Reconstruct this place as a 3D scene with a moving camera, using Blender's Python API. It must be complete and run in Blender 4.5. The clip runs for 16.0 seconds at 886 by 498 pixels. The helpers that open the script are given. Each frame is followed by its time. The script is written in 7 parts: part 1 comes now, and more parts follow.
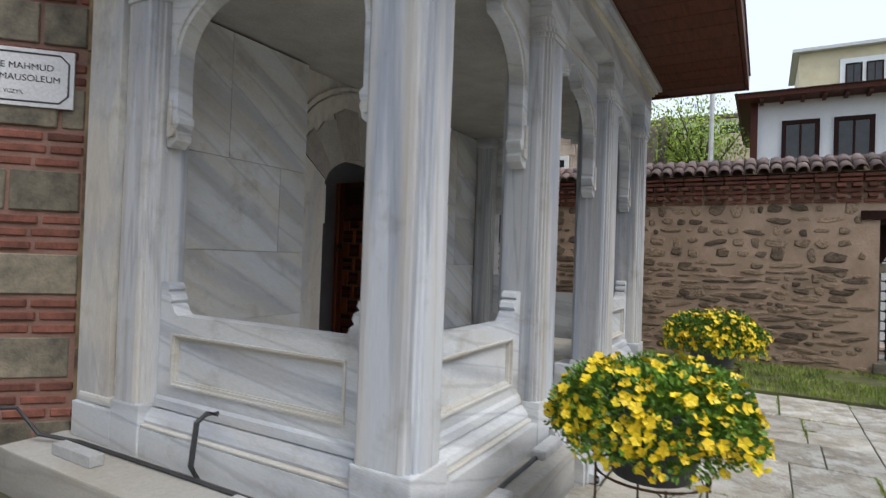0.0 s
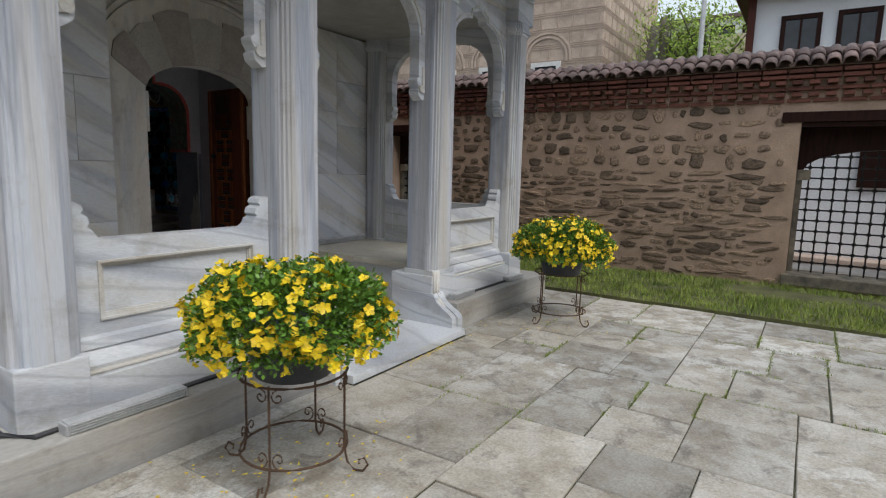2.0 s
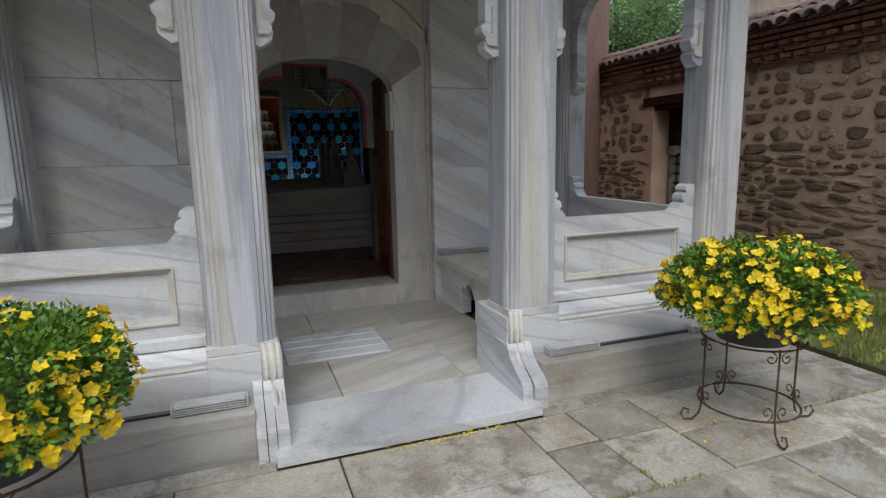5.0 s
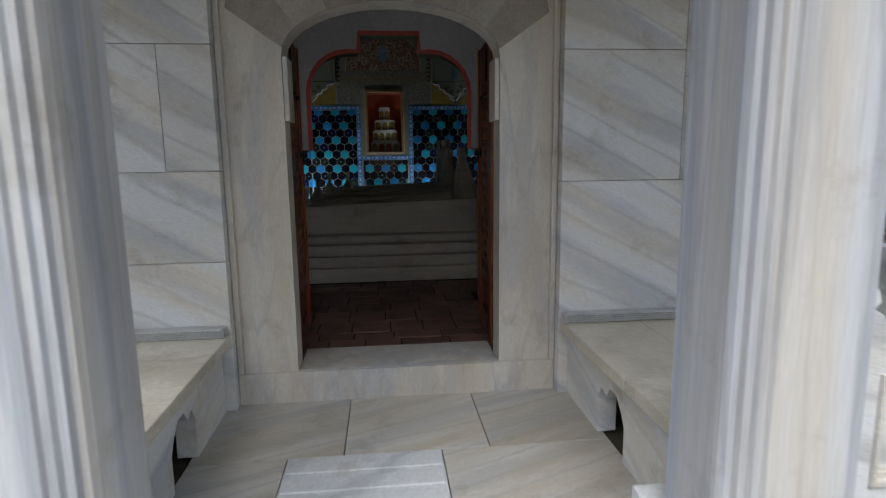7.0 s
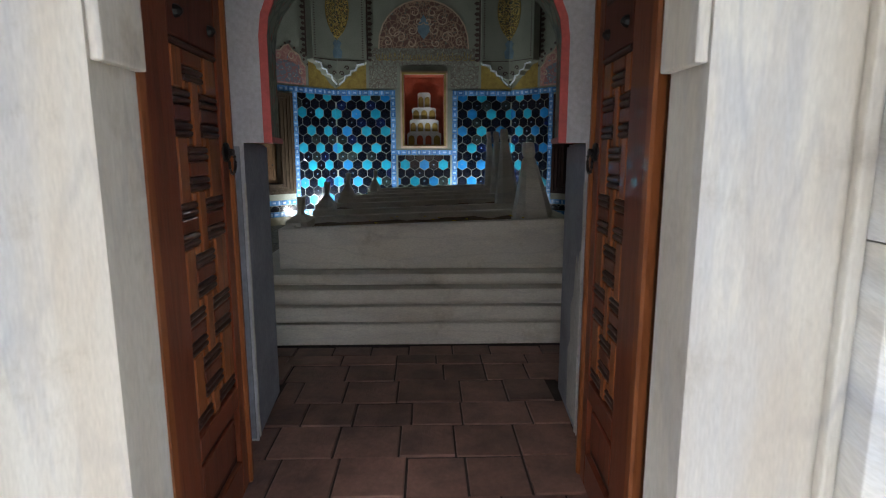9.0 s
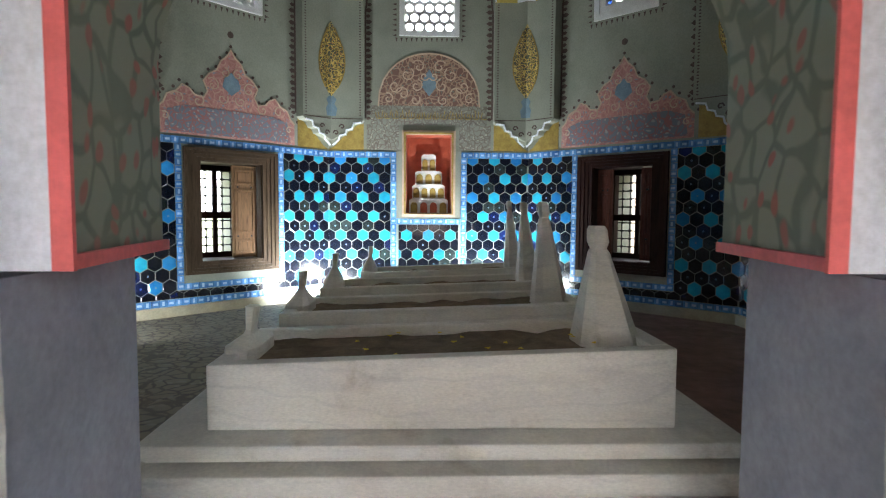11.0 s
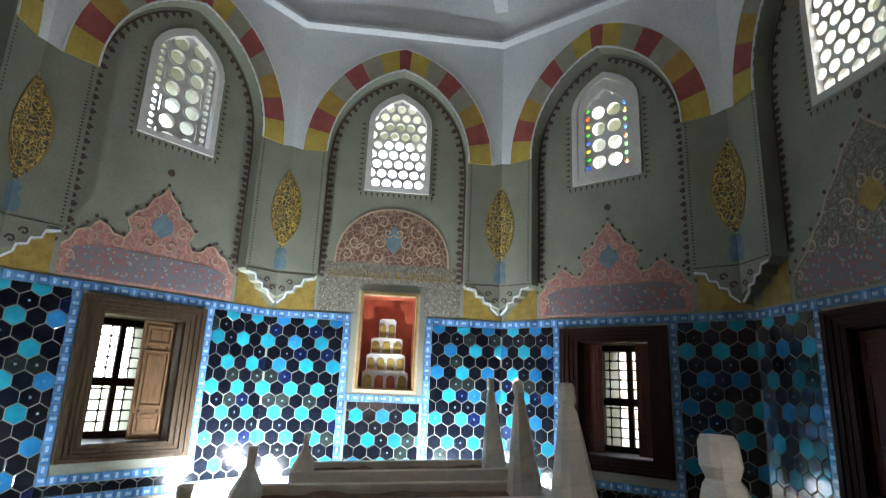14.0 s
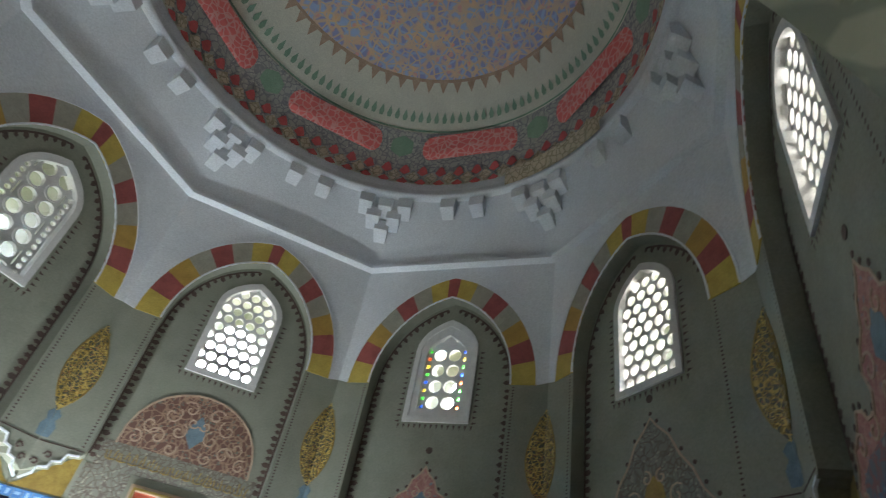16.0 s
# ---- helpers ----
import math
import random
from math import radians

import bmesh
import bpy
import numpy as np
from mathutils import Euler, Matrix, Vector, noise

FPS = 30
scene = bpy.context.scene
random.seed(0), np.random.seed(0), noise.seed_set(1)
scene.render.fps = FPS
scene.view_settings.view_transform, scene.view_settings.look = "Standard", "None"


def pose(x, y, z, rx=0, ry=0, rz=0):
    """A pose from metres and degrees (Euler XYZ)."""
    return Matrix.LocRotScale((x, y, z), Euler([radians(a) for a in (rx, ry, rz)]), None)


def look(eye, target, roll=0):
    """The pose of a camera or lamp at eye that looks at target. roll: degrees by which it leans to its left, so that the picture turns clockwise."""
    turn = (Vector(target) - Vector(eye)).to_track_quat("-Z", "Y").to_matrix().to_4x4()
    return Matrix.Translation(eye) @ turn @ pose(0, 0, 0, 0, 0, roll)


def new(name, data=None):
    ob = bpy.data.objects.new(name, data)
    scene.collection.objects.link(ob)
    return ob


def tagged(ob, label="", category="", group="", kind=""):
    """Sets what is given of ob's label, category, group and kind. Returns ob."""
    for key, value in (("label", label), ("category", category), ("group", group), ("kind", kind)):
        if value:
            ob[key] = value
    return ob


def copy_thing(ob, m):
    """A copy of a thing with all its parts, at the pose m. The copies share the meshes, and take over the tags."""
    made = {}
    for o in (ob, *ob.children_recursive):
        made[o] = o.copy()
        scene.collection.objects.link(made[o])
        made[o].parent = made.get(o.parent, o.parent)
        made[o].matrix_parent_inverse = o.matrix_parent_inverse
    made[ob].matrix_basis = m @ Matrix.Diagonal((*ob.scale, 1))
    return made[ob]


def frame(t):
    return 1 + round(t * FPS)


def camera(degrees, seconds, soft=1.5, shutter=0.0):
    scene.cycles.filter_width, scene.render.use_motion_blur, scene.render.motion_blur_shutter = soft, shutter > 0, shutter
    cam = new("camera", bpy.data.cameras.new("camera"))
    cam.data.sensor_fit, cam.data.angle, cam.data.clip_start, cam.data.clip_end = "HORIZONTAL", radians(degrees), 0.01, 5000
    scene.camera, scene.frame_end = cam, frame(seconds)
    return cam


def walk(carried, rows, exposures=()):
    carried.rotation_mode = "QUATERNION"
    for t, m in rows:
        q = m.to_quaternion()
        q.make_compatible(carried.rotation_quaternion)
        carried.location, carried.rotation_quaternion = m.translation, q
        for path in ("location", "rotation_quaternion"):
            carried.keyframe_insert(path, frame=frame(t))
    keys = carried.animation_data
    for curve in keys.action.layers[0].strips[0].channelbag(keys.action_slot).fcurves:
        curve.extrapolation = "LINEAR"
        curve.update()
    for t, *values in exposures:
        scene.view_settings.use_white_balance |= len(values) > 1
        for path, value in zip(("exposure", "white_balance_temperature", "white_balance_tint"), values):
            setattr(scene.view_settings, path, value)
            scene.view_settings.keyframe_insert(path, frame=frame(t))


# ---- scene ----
cam = camera(76.6, 16.0, soft=1.1, shutter=0.25)
PATH = [
    (0, (-4.496, -3.491, 1.466), (-2.761, -2.496, 1.494), 2.0),
    (0.5, (-4.312, -3.915, 1.428), (-2.570, -2.940, 1.295), 1.2),
    (1, (-4.105, -4.333, 1.439), (-2.371, -3.361, 1.227), 1.0),
    (1.5, (-3.819, -4.706, 1.441), (-2.104, -3.706, 1.195), 1.1),
    (2, (-3.473, -5.046, 1.454), (-1.810, -3.970, 1.177), 1.5),
    (2.5, (-3.096, -5.368, 1.472), (-1.52, -4.171, 1.177), 1.5),
    (3, (-2.626, -5.598, 1.494), (-1.19, -4.245, 1.171), 0.4),
    (5.5, (-0.542, -4.899, 1.507), (-0.007, -3.0, 1.179), -1.2),
    (6, (-0.337, -4.415, 1.523), (0.092, -2.489, 1.199), -1.3),
    (6.5, (-0.166, -3.902, 1.53), (0.139, -1.952, 1.211), -1.0),
    (7, (-0.074, -3.334, 1.519), (0.131, -1.37, 1.198), -0.7),
    (7.5, (0.015, -2.744, 1.519), (0.151, -0.774, 1.199), -0.8),
    (8, (0.023, -2.165, 1.516), (0.114, -0.194, 1.19), -0.7),
    (8.5, (0.049, -1.631, 1.525), (0.122, 0.339, 1.188), -0.6),
    (9, (0.045, -1.167, 1.558), (0.102, 0.803, 1.215), -0.0),
    (9.5, (-0.001, -0.738, 1.638), (0.048, 1.234, 1.307), 0.5),
    (10, (-0.02, -0.322, 1.687), (0.027, 1.662, 1.439), 0.2),
    (12.5, (-0.22, 1.222, 1.697), (-0.086, 3.213, 1.821), 1.6),
    (13, (-0.279, 1.413, 1.661), (-0.1, 3.383, 1.95), 1.7),
    (13.5, (-0.228, 1.6, 1.668), (-0.014, 3.555, 2.028), 2.1),
    (14, (-0.144, 1.759, 1.732), (0.066, 3.69, 2.211), 2.4),
    (14.5, (-0.168, 1.793, 1.743), (0.037, 3.638, 2.485), 2.8),
    (15, (-0.104, 1.737, 1.73), (0.116, 3.485, 2.677), 5.0),
    (15.5, (0.026, 1.696, 1.745), (0.344, 3.334, 2.847), 9.3),
    (16, (-0.062, 1.69, 1.713), (0.465, 3.181, 2.937), 12.2),
]
walk(cam, [(t, look(e, g, r)) for t, e, g, r in PATH],
     [(0.0, 0.55), (0.5, 0.4), (1.5, 0.32), (3.0, 0.35), (5.5, 0.3), (6.5, 0.65), (7.0, 0.9), (7.5, 1.45), (8.0, 1.85), (8.5, 2.2), (9.0, 2.7), (9.5, 3.6), (10.0, 4.5), (12.3, 4.8), (14.0, 4.75), (15.0, 4.8), (16.0, 4.7)])

# ---- world and light ----
world = bpy.data.worlds.new("sky")
scene.world = world
world.use_nodes = True
wn = world.node_tree
sky = wn.nodes.new("ShaderNodeTexSky")
sky.sky_type = "NISHITA"
sky.sun_disc = False
sky.sun_elevation, sky.sun_rotation = radians(52), radians(200)
sky.dust_density, sky.air_density, sky.ozone_density = 4.0, 1.0, 1.0
veil = wn.nodes.new("ShaderNodeMix")
veil.data_type = "RGBA"
veil.inputs[0].default_value = 0.72
veil.inputs[7].default_value = (5.8, 6.4, 7.2, 1)
wn.links.new(sky.outputs[0], veil.inputs[6])
wn.links.new(veil.outputs[2], wn.nodes["Background"].inputs[0])
wn.nodes["Background"].inputs[1].default_value = 0.135
sun_data = bpy.data.lights.new("sun", "SUN")
sun_data.energy, sun_data.angle, sun_data.color = 1.3, radians(28), (1.0, 0.985, 0.96)
sun = new("sun", sun_data)
sun.matrix_world = look((-9, -25, 34), (0, 0, 0))


def area_lamp(name, m, sx, sy, power, colour=(1, 1, 1), spread=math.pi):
    d = bpy.data.lights.new(name, "AREA")
    d.spread = spread
    d.shape, d.size, d.size_y, d.energy, d.color = "RECTANGLE", sx, sy, power, colour
    ob = new(name, d)
    ob.matrix_world = m
    return ob


# ---- materials ----
def nodes_of(name, rough=0.6, metal=0.0, coat=0.0):
    m = bpy.data.materials.new(name)
    m.use_nodes = True
    t = m.node_tree
    b = t.nodes["Principled BSDF"]
    b.inputs["Roughness"].default_value = rough
    b.inputs["Metallic"].default_value = metal
    b.inputs["Coat Weight"].default_value = coat
    return m, t, b


def ramp(t, fac, stops):
    r = t.nodes.new("ShaderNodeValToRGB")
    while len(r.color_ramp.elements) < len(stops):
        r.color_ramp.elements.new(0.5)
    for e, (p, c) in zip(r.color_ramp.elements, stops):
        e.position, e.color = p, (*c, 1)
    t.links.new(fac, r.inputs[0])
    return r.outputs[0]


def coords(t, scale=(1, 1, 1), shift=None):
    c = t.nodes.new("ShaderNodeTexCoord")
    m = t.nodes.new("ShaderNodeMapping")
    m.inputs["Scale"].default_value = scale
    t.links.new(c.outputs["Object"], m.inputs[0])
    if shift:
        i = t.nodes.new("ShaderNodeObjectInfo")
        k = t.nodes.new("ShaderNodeMath")
        k.operation, k.inputs[1].default_value = "MULTIPLY", shift
        t.links.new(i.outputs["Random"], k.inputs[0])
        t.links.new(k.outputs[0], m.inputs["Location"])
    return m.outputs[0]


def noise_of(t, co, scale, detail=6, rough=0.6, dist=0.0):
    n = t.nodes.new("ShaderNodeTexNoise")
    n.inputs["Scale"].default_value, n.inputs["Detail"].default_value = scale, detail
    n.inputs["Roughness"].default_value, n.inputs["Distortion"].default_value = rough, dist
    t.links.new(co, n.inputs["Vector"])
    return n.outputs["Fac"]


def mixed(t, fac, a, b, how="MIX"):
    x = t.nodes.new("ShaderNodeMix")
    x.data_type, x.blend_type = "RGBA", how
    for sock, v in ((x.inputs[0], fac), (x.inputs[6], a), (x.inputs[7], b)):
        if hasattr(v, "links"):
            t.links.new(v, sock)
        else:
            sock.default_value = v if isinstance(v, float) else (*v, 1)
    return x.outputs[2]


def bumped(t, b, h, strength=0.3, dist=0.01):
    n = t.nodes.new("ShaderNodeBump")
    n.inputs["Strength"].default_value, n.inputs["Distance"].default_value = strength, dist
    t.links.new(h, n.inputs["Height"])
    t.links.new(n.outputs[0], b.inputs["Normal"])


def random_tint(t, colour, amount, island=False):
    if island:
        r = t.nodes.new("ShaderNodeNewGeometry").outputs["Random Per Island"]
    else:
        r = t.nodes.new("ShaderNodeObjectInfo").outputs["Random"]
    v = ramp(t, r, [(0, (1 - amount,) * 3), (1, (1 + amount * 0.6, 1 + amount * 0.55, 1 + amount * 0.5))])
    return mixed(t, 1.0, colour, v, "MULTIPLY")


def plain(name, light, dark, rough=0.6, scale=3.0, fine=40.0, bump=0.2, metal=0.0, coat=0.0, tint=0.0, island=False, stretch=(1, 1, 1), shift=None):
    """Two-scale mottled surface between two colours."""
    m, t, b = nodes_of(name, rough, metal, coat)
    co = coords(t, stretch, shift)
    big, small = noise_of(t, co, scale, 5), noise_of(t, co, fine, 4)
    c = ramp(t, big, [(0.3, dark), (0.7, light)])
    g = ramp(t, small, [(0.3, (0.82,) * 3), (0.75, (1.08,) * 3)])
    c = mixed(t, 1.0, c, g, "MULTIPLY")
    if tint:
        c = random_tint(t, c, tint, island)
    t.links.new(c, b.inputs["Base Color"])
    bumped(t, b, small, bump, 0.008)
    r = ramp(t, big, [(0.2, (min(1, rough * 1.15),) * 3), (0.8, (rough * 0.85,) * 3)])
    t.links.new(r, b.inputs["Roughness"])
    return m


def marble_of(name, base, warm, vein, rough=0.38, direction=(1.0, 1.0, 2.6), stain=0.5, tint=0.0, veins=0.6, tilt=(0.0, 0.0, 0.0), bands=0.42, twist=14.0):
    """White Proconnesian marble: soft grey bands, warm stains."""
    m, t, b = nodes_of(name, rough)
    co = coords(t, direction, 3.0 if tint else None)
    co.node.vector_type = "TEXTURE"
    co.node.inputs["Scale"].default_value = [1 / d for d in direction]
    co.node.inputs["Rotation"].default_value = tilt
    w = t.nodes.new("ShaderNodeTexWave")
    w.bands_direction = "Z"
    w.inputs["Scale"].default_value, w.inputs["Distortion"].default_value = bands, twist
    w.inputs["Detail"].default_value, w.inputs["Detail Scale"].default_value = 7.0, 1.3
    w.inputs["Detail Roughness"].default_value = 0.62
    t.links.new(co, w.inputs["Vector"])
    v = ramp(t, w.outputs["Fac"], [(0.0, vein), (0.22, tuple(0.6 * p + 0.4 * q for p, q in zip(vein, base))), (0.5, base), (1.0, base)])
    c = mixed(t, veins, base, v)
    w2 = t.nodes.new("ShaderNodeTexWave")
    w2.bands_direction = "Z"
    w2.inputs["Scale"].default_value, w2.inputs["Distortion"].default_value = bands * 2.3, twist * 1.3
    w2.inputs["Detail"].default_value, w2.inputs["Detail Scale"].default_value = 5.0, 0.8
    t.links.new(co, w2.inputs["Vector"])
    lines = ramp(t, w2.outputs["Fac"], [(0.0, (veins * 0.65,) * 3), (0.035, (veins * 0.35,) * 3), (0.10, (0, 0, 0))])
    c = mixed(t, lines, c, tuple(0.85 * p for p in vein))
    patch = noise_of(t, co, 1.3, 6, 0.65)
    c = mixed(t, ramp(t, patch, [(0.40, (0, 0, 0)), (0.66, (stain,) * 3)]), c, warm)
    fine = noise_of(t, co, 55, 4)
    c = mixed(t, 1.0, c, ramp(t, fine, [(0.3, (0.86,) * 3), (0.7, (1.05,) * 3)]), "MULTIPLY")
    grime = noise_of(t, coords(t, (1.0, 1.0, 1.0)), 3.0, 9, 0.7)
    c = mixed(t, 1.0, c, ramp(t, grime, [(0.30, (0.76, 0.73, 0.68)), (0.45, (1.0,) * 3)]), "MULTIPLY")
    if tint:
        c = random_tint(t, c, tint)
    t.links.new(c, b.inputs["Base Color"])
    bumped(t, b, noise_of(t, co, 22, 5), 0.12, 0.01)
    return m


def wood_of(name, light, dark, rough=0.4, stretch=(6, 6, 0.7), coat=0.2, tint=0.12, island=False):
    m, t, b = nodes_of(name, rough, 0, coat)
    b.inputs["Specular IOR Level"].default_value = 0.08
    co = coords(t, stretch, 5.0)
    n = noise_of(t, co, 5, 8, 0.65, 0.8)
    c = ramp(t, n, [(0.3, dark), (0.55, light), (0.8, tuple(x * 0.8 for x in light))])
    c = random_tint(t, c, tint, island)
    t.links.new(c, b.inputs["Base Color"])
    bumped(t, b, n, 0.25, 0.004)
    return m


def arabesque_of(name, ground, inks, scale=14.0, rough=0.7):
    """Painted ornament: curling ink lines and spots over a ground."""
    m, t, b = nodes_of(name, rough)
    co = coords(t)
    warp = t.nodes.new("ShaderNodeTexNoise")
    warp.inputs["Scale"].default_value = scale * 0.35
    t.links.new(co, warp.inputs["Vector"])
    moved = t.nodes.new("ShaderNodeVectorMath")
    moved.operation = "MULTIPLY_ADD"
    moved.inputs[1].default_value = (0.22, 0.22, 0.22)
    t.links.new(warp.outputs["Color"], moved.inputs[0])
    t.links.new(co, moved.inputs[2])
    c = ground
    for i, ink in enumerate(inks):
        vo = t.nodes.new("ShaderNodeTexVoronoi")
        vo.feature = "DISTANCE_TO_EDGE" if i % 2 == 0 else "F1"
        vo.inputs["Scale"].default_value = scale * (1 + 0.37 * i)
        t.links.new(moved.outputs[0], vo.inputs["Vector"])
        mask = ramp(t, vo.outputs["Distance"], [(0.05, (1,) * 3), (0.12, (0,) * 3)] if i % 2 == 0 else [(0.2, (1,) * 3), (0.3, (0,) * 3)])
        c = mixed(t, mask, c, ink)
    fade = noise_of(t, co, 3.0, 5)
    c = mixed(t, ramp(t, fade, [(0.35, (0,) * 3), (0.75, (0.45,) * 3)]), c, ground)
    t.links.new(c, b.inputs["Base Color"])
    bumped(t, b, noise_of(t, co, 45, 3), 0.2, 0.006)
    return m


def glaze_of(name, base, dark, rough=0.12):
    m, t, b = nodes_of(name, rough, 0, 0.6)
    b.inputs["Coat Roughness"].default_value = 0.08
    co = coords(t, (1, 1, 1), 9.0)
    n = noise_of(t, co, 9, 5)
    c = ramp(t, n, [(0.3, dark), (0.7, base)])
    c = random_tint(t, c, 0.3)
    t.links.new(c, b.inputs["Base Color"])
    bumped(t, b, noise_of(t, co, 16, 2), 0.12, 0.01)
    return m


MARBLE = marble_of("marble", (0.63, 0.665, 0.71), (0.58, 0.55, 0.48), (0.36, 0.39, 0.45), veins=0.75, direction=(0.6, 0.6, 3.5), tilt=(0.18, 0.22, 0.2), bands=0.28, twist=8.0, stain=0.45)
MARBLE_WARM = marble_of("cream_moulding_marble", (0.62, 0.62, 0.60), (0.56, 0.52, 0.45), (0.44, 0.42, 0.38), veins=0.4, stain=0.8)
MARBLE_V = marble_of("marble_upright_grain", (0.55, 0.59, 0.65), (0.56, 0.52, 0.45), (0.32, 0.36, 0.44), direction=(5.0, 5.0, 0.16), veins=0.9, stain=0.7, tint=0.08)
MARBLE_PANEL = marble_of("veined_marble_slab", (0.68, 0.71, 0.74), (0.63, 0.585, 0.50), (0.39, 0.42, 0.475), direction=(0.6, 0.6, 3.2), veins=0.62, stain=0.7, tint=0.2, tilt=(0.3, 0.45, 0.2), bands=0.25, twist=8.0)
MARBLE_FLOOR = marble_of("worn_floor_marble", (0.56, 0.56, 0.54), (0.43, 0.39, 0.31), (0.36, 0.38, 0.41), rough=0.42, stain=0.85, tint=0.14, direction=(0.6, 0.6, 3.5), tilt=(1.4, 0.0, 0.4), bands=0.3, twist=8.0)
PLINTH_STONE = marble_of("weathered_plinth_marble", (0.46, 0.455, 0.43), (0.33, 0.30, 0.25), (0.26, 0.27, 0.28), rough=0.6, stain=0.8, direction=(0.6, 0.6, 3.0), bands=0.3, twist=8.0)
MARBLE_TOMB = marble_of("old_tomb_marble", (0.80, 0.765, 0.69), (0.64, 0.57, 0.45), (0.48, 0.47, 0.46), rough=0.5, stain=0.45, veins=0.3)
FRAME_STONE = marble_of("door_stone", (0.66, 0.645, 0.60), (0.55, 0.48, 0.39), (0.44, 0.46, 0.50), rough=0.45, direction=(3, 3, 0.5), stain=0.7)
VOUSSOIR_A = plain("grey_door_voussoir", (0.46, 0.45, 0.42), (0.36, 0.34, 0.31), 0.6, 4, 60, 0.15)
VOUSSOIR_B = plain("pink_grey_voussoir", (0.40, 0.37, 0.35), (0.30, 0.27, 0.25), 0.55, 7, 60, 0.15)
BENCH_TOP = marble_of("worn_cream_stone", (0.69, 0.66, 0.57), (0.52, 0.48, 0.385), (0.40, 0.35, 0.27), rough=0.45, veins=0.5, stain=0.8, direction=(0.6, 3.0, 0.6), tilt=(1.3, 0.2, 0.5), bands=0.3, twist=9.0)


def paving_of(name):
    """Worn slabs: brown-grey ground, pale lichen bloom, dark damp blots."""
    m, t, b = nodes_of(name, 0.72)
    co = coords(t, (1, 1, 1), 7.0)
    fixed = coords(t)
    c = ramp(t, noise_of(t, co, 2.4, 7, 0.65), [(0.30, (0.24, 0.21, 0.165)), (0.52, (0.40, 0.37, 0.31)), (0.72, (0.52, 0.50, 0.45))])
    bloom = mixed(t, 1.0, ramp(t, noise_of(t, fixed, 0.55, 3), [(0.42, (0.25,) * 3), (0.62, (1.0,) * 3)]), ramp(t, noise_of(t, co, 5.5, 9, 0.72), [(0.45, (0,) * 3), (0.57, (0.95,) * 3)]), "MULTIPLY")
    c = mixed(t, bloom, c, (0.62, 0.62, 0.59))
    c = mixed(t, ramp(t, noise_of(t, co, 3.7, 9, 0.75, 0.6), [(0.53, (0,) * 3), (0.64, (0.75,) * 3)]), c, (0.16, 0.145, 0.125))
    c = mixed(t, 1.0, c, ramp(t, noise_of(t, fixed, 60, 5, 0.7), [(0.3, (0.70,) * 3), (0.7, (1.18,) * 3)]), "MULTIPLY")
    c = random_tint(t, c, 0.28)
    t.links.new(c, b.inputs["Base Color"])
    bumped(t, b, noise_of(t, fixed, 38, 8, 0.7), 0.5, 0.01)
    return m


PAVING = paving_of("paving_stone")
JOINT = plain("mossy_joint_dirt", (0.10, 0.09, 0.055), (0.035, 0.04, 0.02), 0.95, 2.5, 60, 0.6)
GRASS = plain("grass_blades", (0.33, 0.42, 0.075), (0.13, 0.20, 0.035), 0.7, 3, 20, 0.1, tint=0.35, island=True)
SOIL = plain("grass_soil", (0.14, 0.15, 0.05), (0.06, 0.06, 0.03), 0.95, 3, 40, 0.5)
ROAD = plain("worn_street_surface", (0.26, 0.25, 0.24), (0.15, 0.145, 0.14), 0.85, 1.5, 60, 0.4)
MORTAR = plain("pinkish_mortar", (0.50, 0.36, 0.27), (0.32, 0.23, 0.165), 0.9, 2.2, 60, 0.8)
RUBBLE = plain("rubble_stone", (0.44, 0.32, 0.225), (0.11, 0.082, 0.062), 0.85, 6, 38, 1.0, tint=0.65, shift=11.0)
BRICK = plain("red_brick", (0.27, 0.10, 0.07), (0.12, 0.05, 0.038), 0.85, 9, 60, 0.5, tint=0.35, shift=7.0)
PALE_STONE = plain("weathered_ashlar", (0.27, 0.235, 0.175), (0.085, 0.08, 0.065), 0.85, 6, 50, 0.7, tint=0.25, shift=5.0)
PINK_JOINT = plain("brick_dust_mortar", (0.30, 0.175, 0.14), (0.20, 0.115, 0.09), 0.9, 4, 80, 0.4)
QUOIN = plain("ochre_weathered_quoin", (0.34, 0.24, 0.125), (0.045, 0.032, 0.022), 0.85, 4, 22, 1.0)
ROOF_TILE = plain("clay_roof_tile", (0.23, 0.16, 0.145), (0.085, 0.06, 0.058), 0.8, 8, 50, 0.4, tint=0.45, shift=9.0)
EAVE_WOOD = wood_of("brown_eave_boards", (0.10, 0.035, 0.022), (0.05, 0.018, 0.012), 0.55, (0.7, 6, 6))
WALNUT = wood_of("old_walnut", (0.066, 0.044, 0.028), (0.028, 0.019, 0.013), 0.5, coat=0.0)
SHUTTER_WALNUT = wood_of("worn_walnut_shutter", (0.15, 0.085, 0.045), (0.07, 0.04, 0.022), 0.5, coat=0.1)
DARK_WOOD = wood_of("dark_stained_wood", (0.032, 0.014, 0.011), (0.014, 0.007, 0.006), 0.5, coat=0.0)
RED_WOOD = wood_of("red_brown_shutter", (0.10, 0.034, 0.024), (0.045, 0.018, 0.014), 0.5, coat=0.05)
DOOR_FRAME_WOOD = wood_of("red_varnished_door_wood", (0.15, 0.042, 0.022), (0.08, 0.024, 0.013), 0.34, coat=0.3)
DOOR_LIGHT_WOOD = wood_of("honey_varnished_strip", (0.25, 0.082, 0.030), (0.13, 0.043, 0.017), 0.34, coat=0.3)
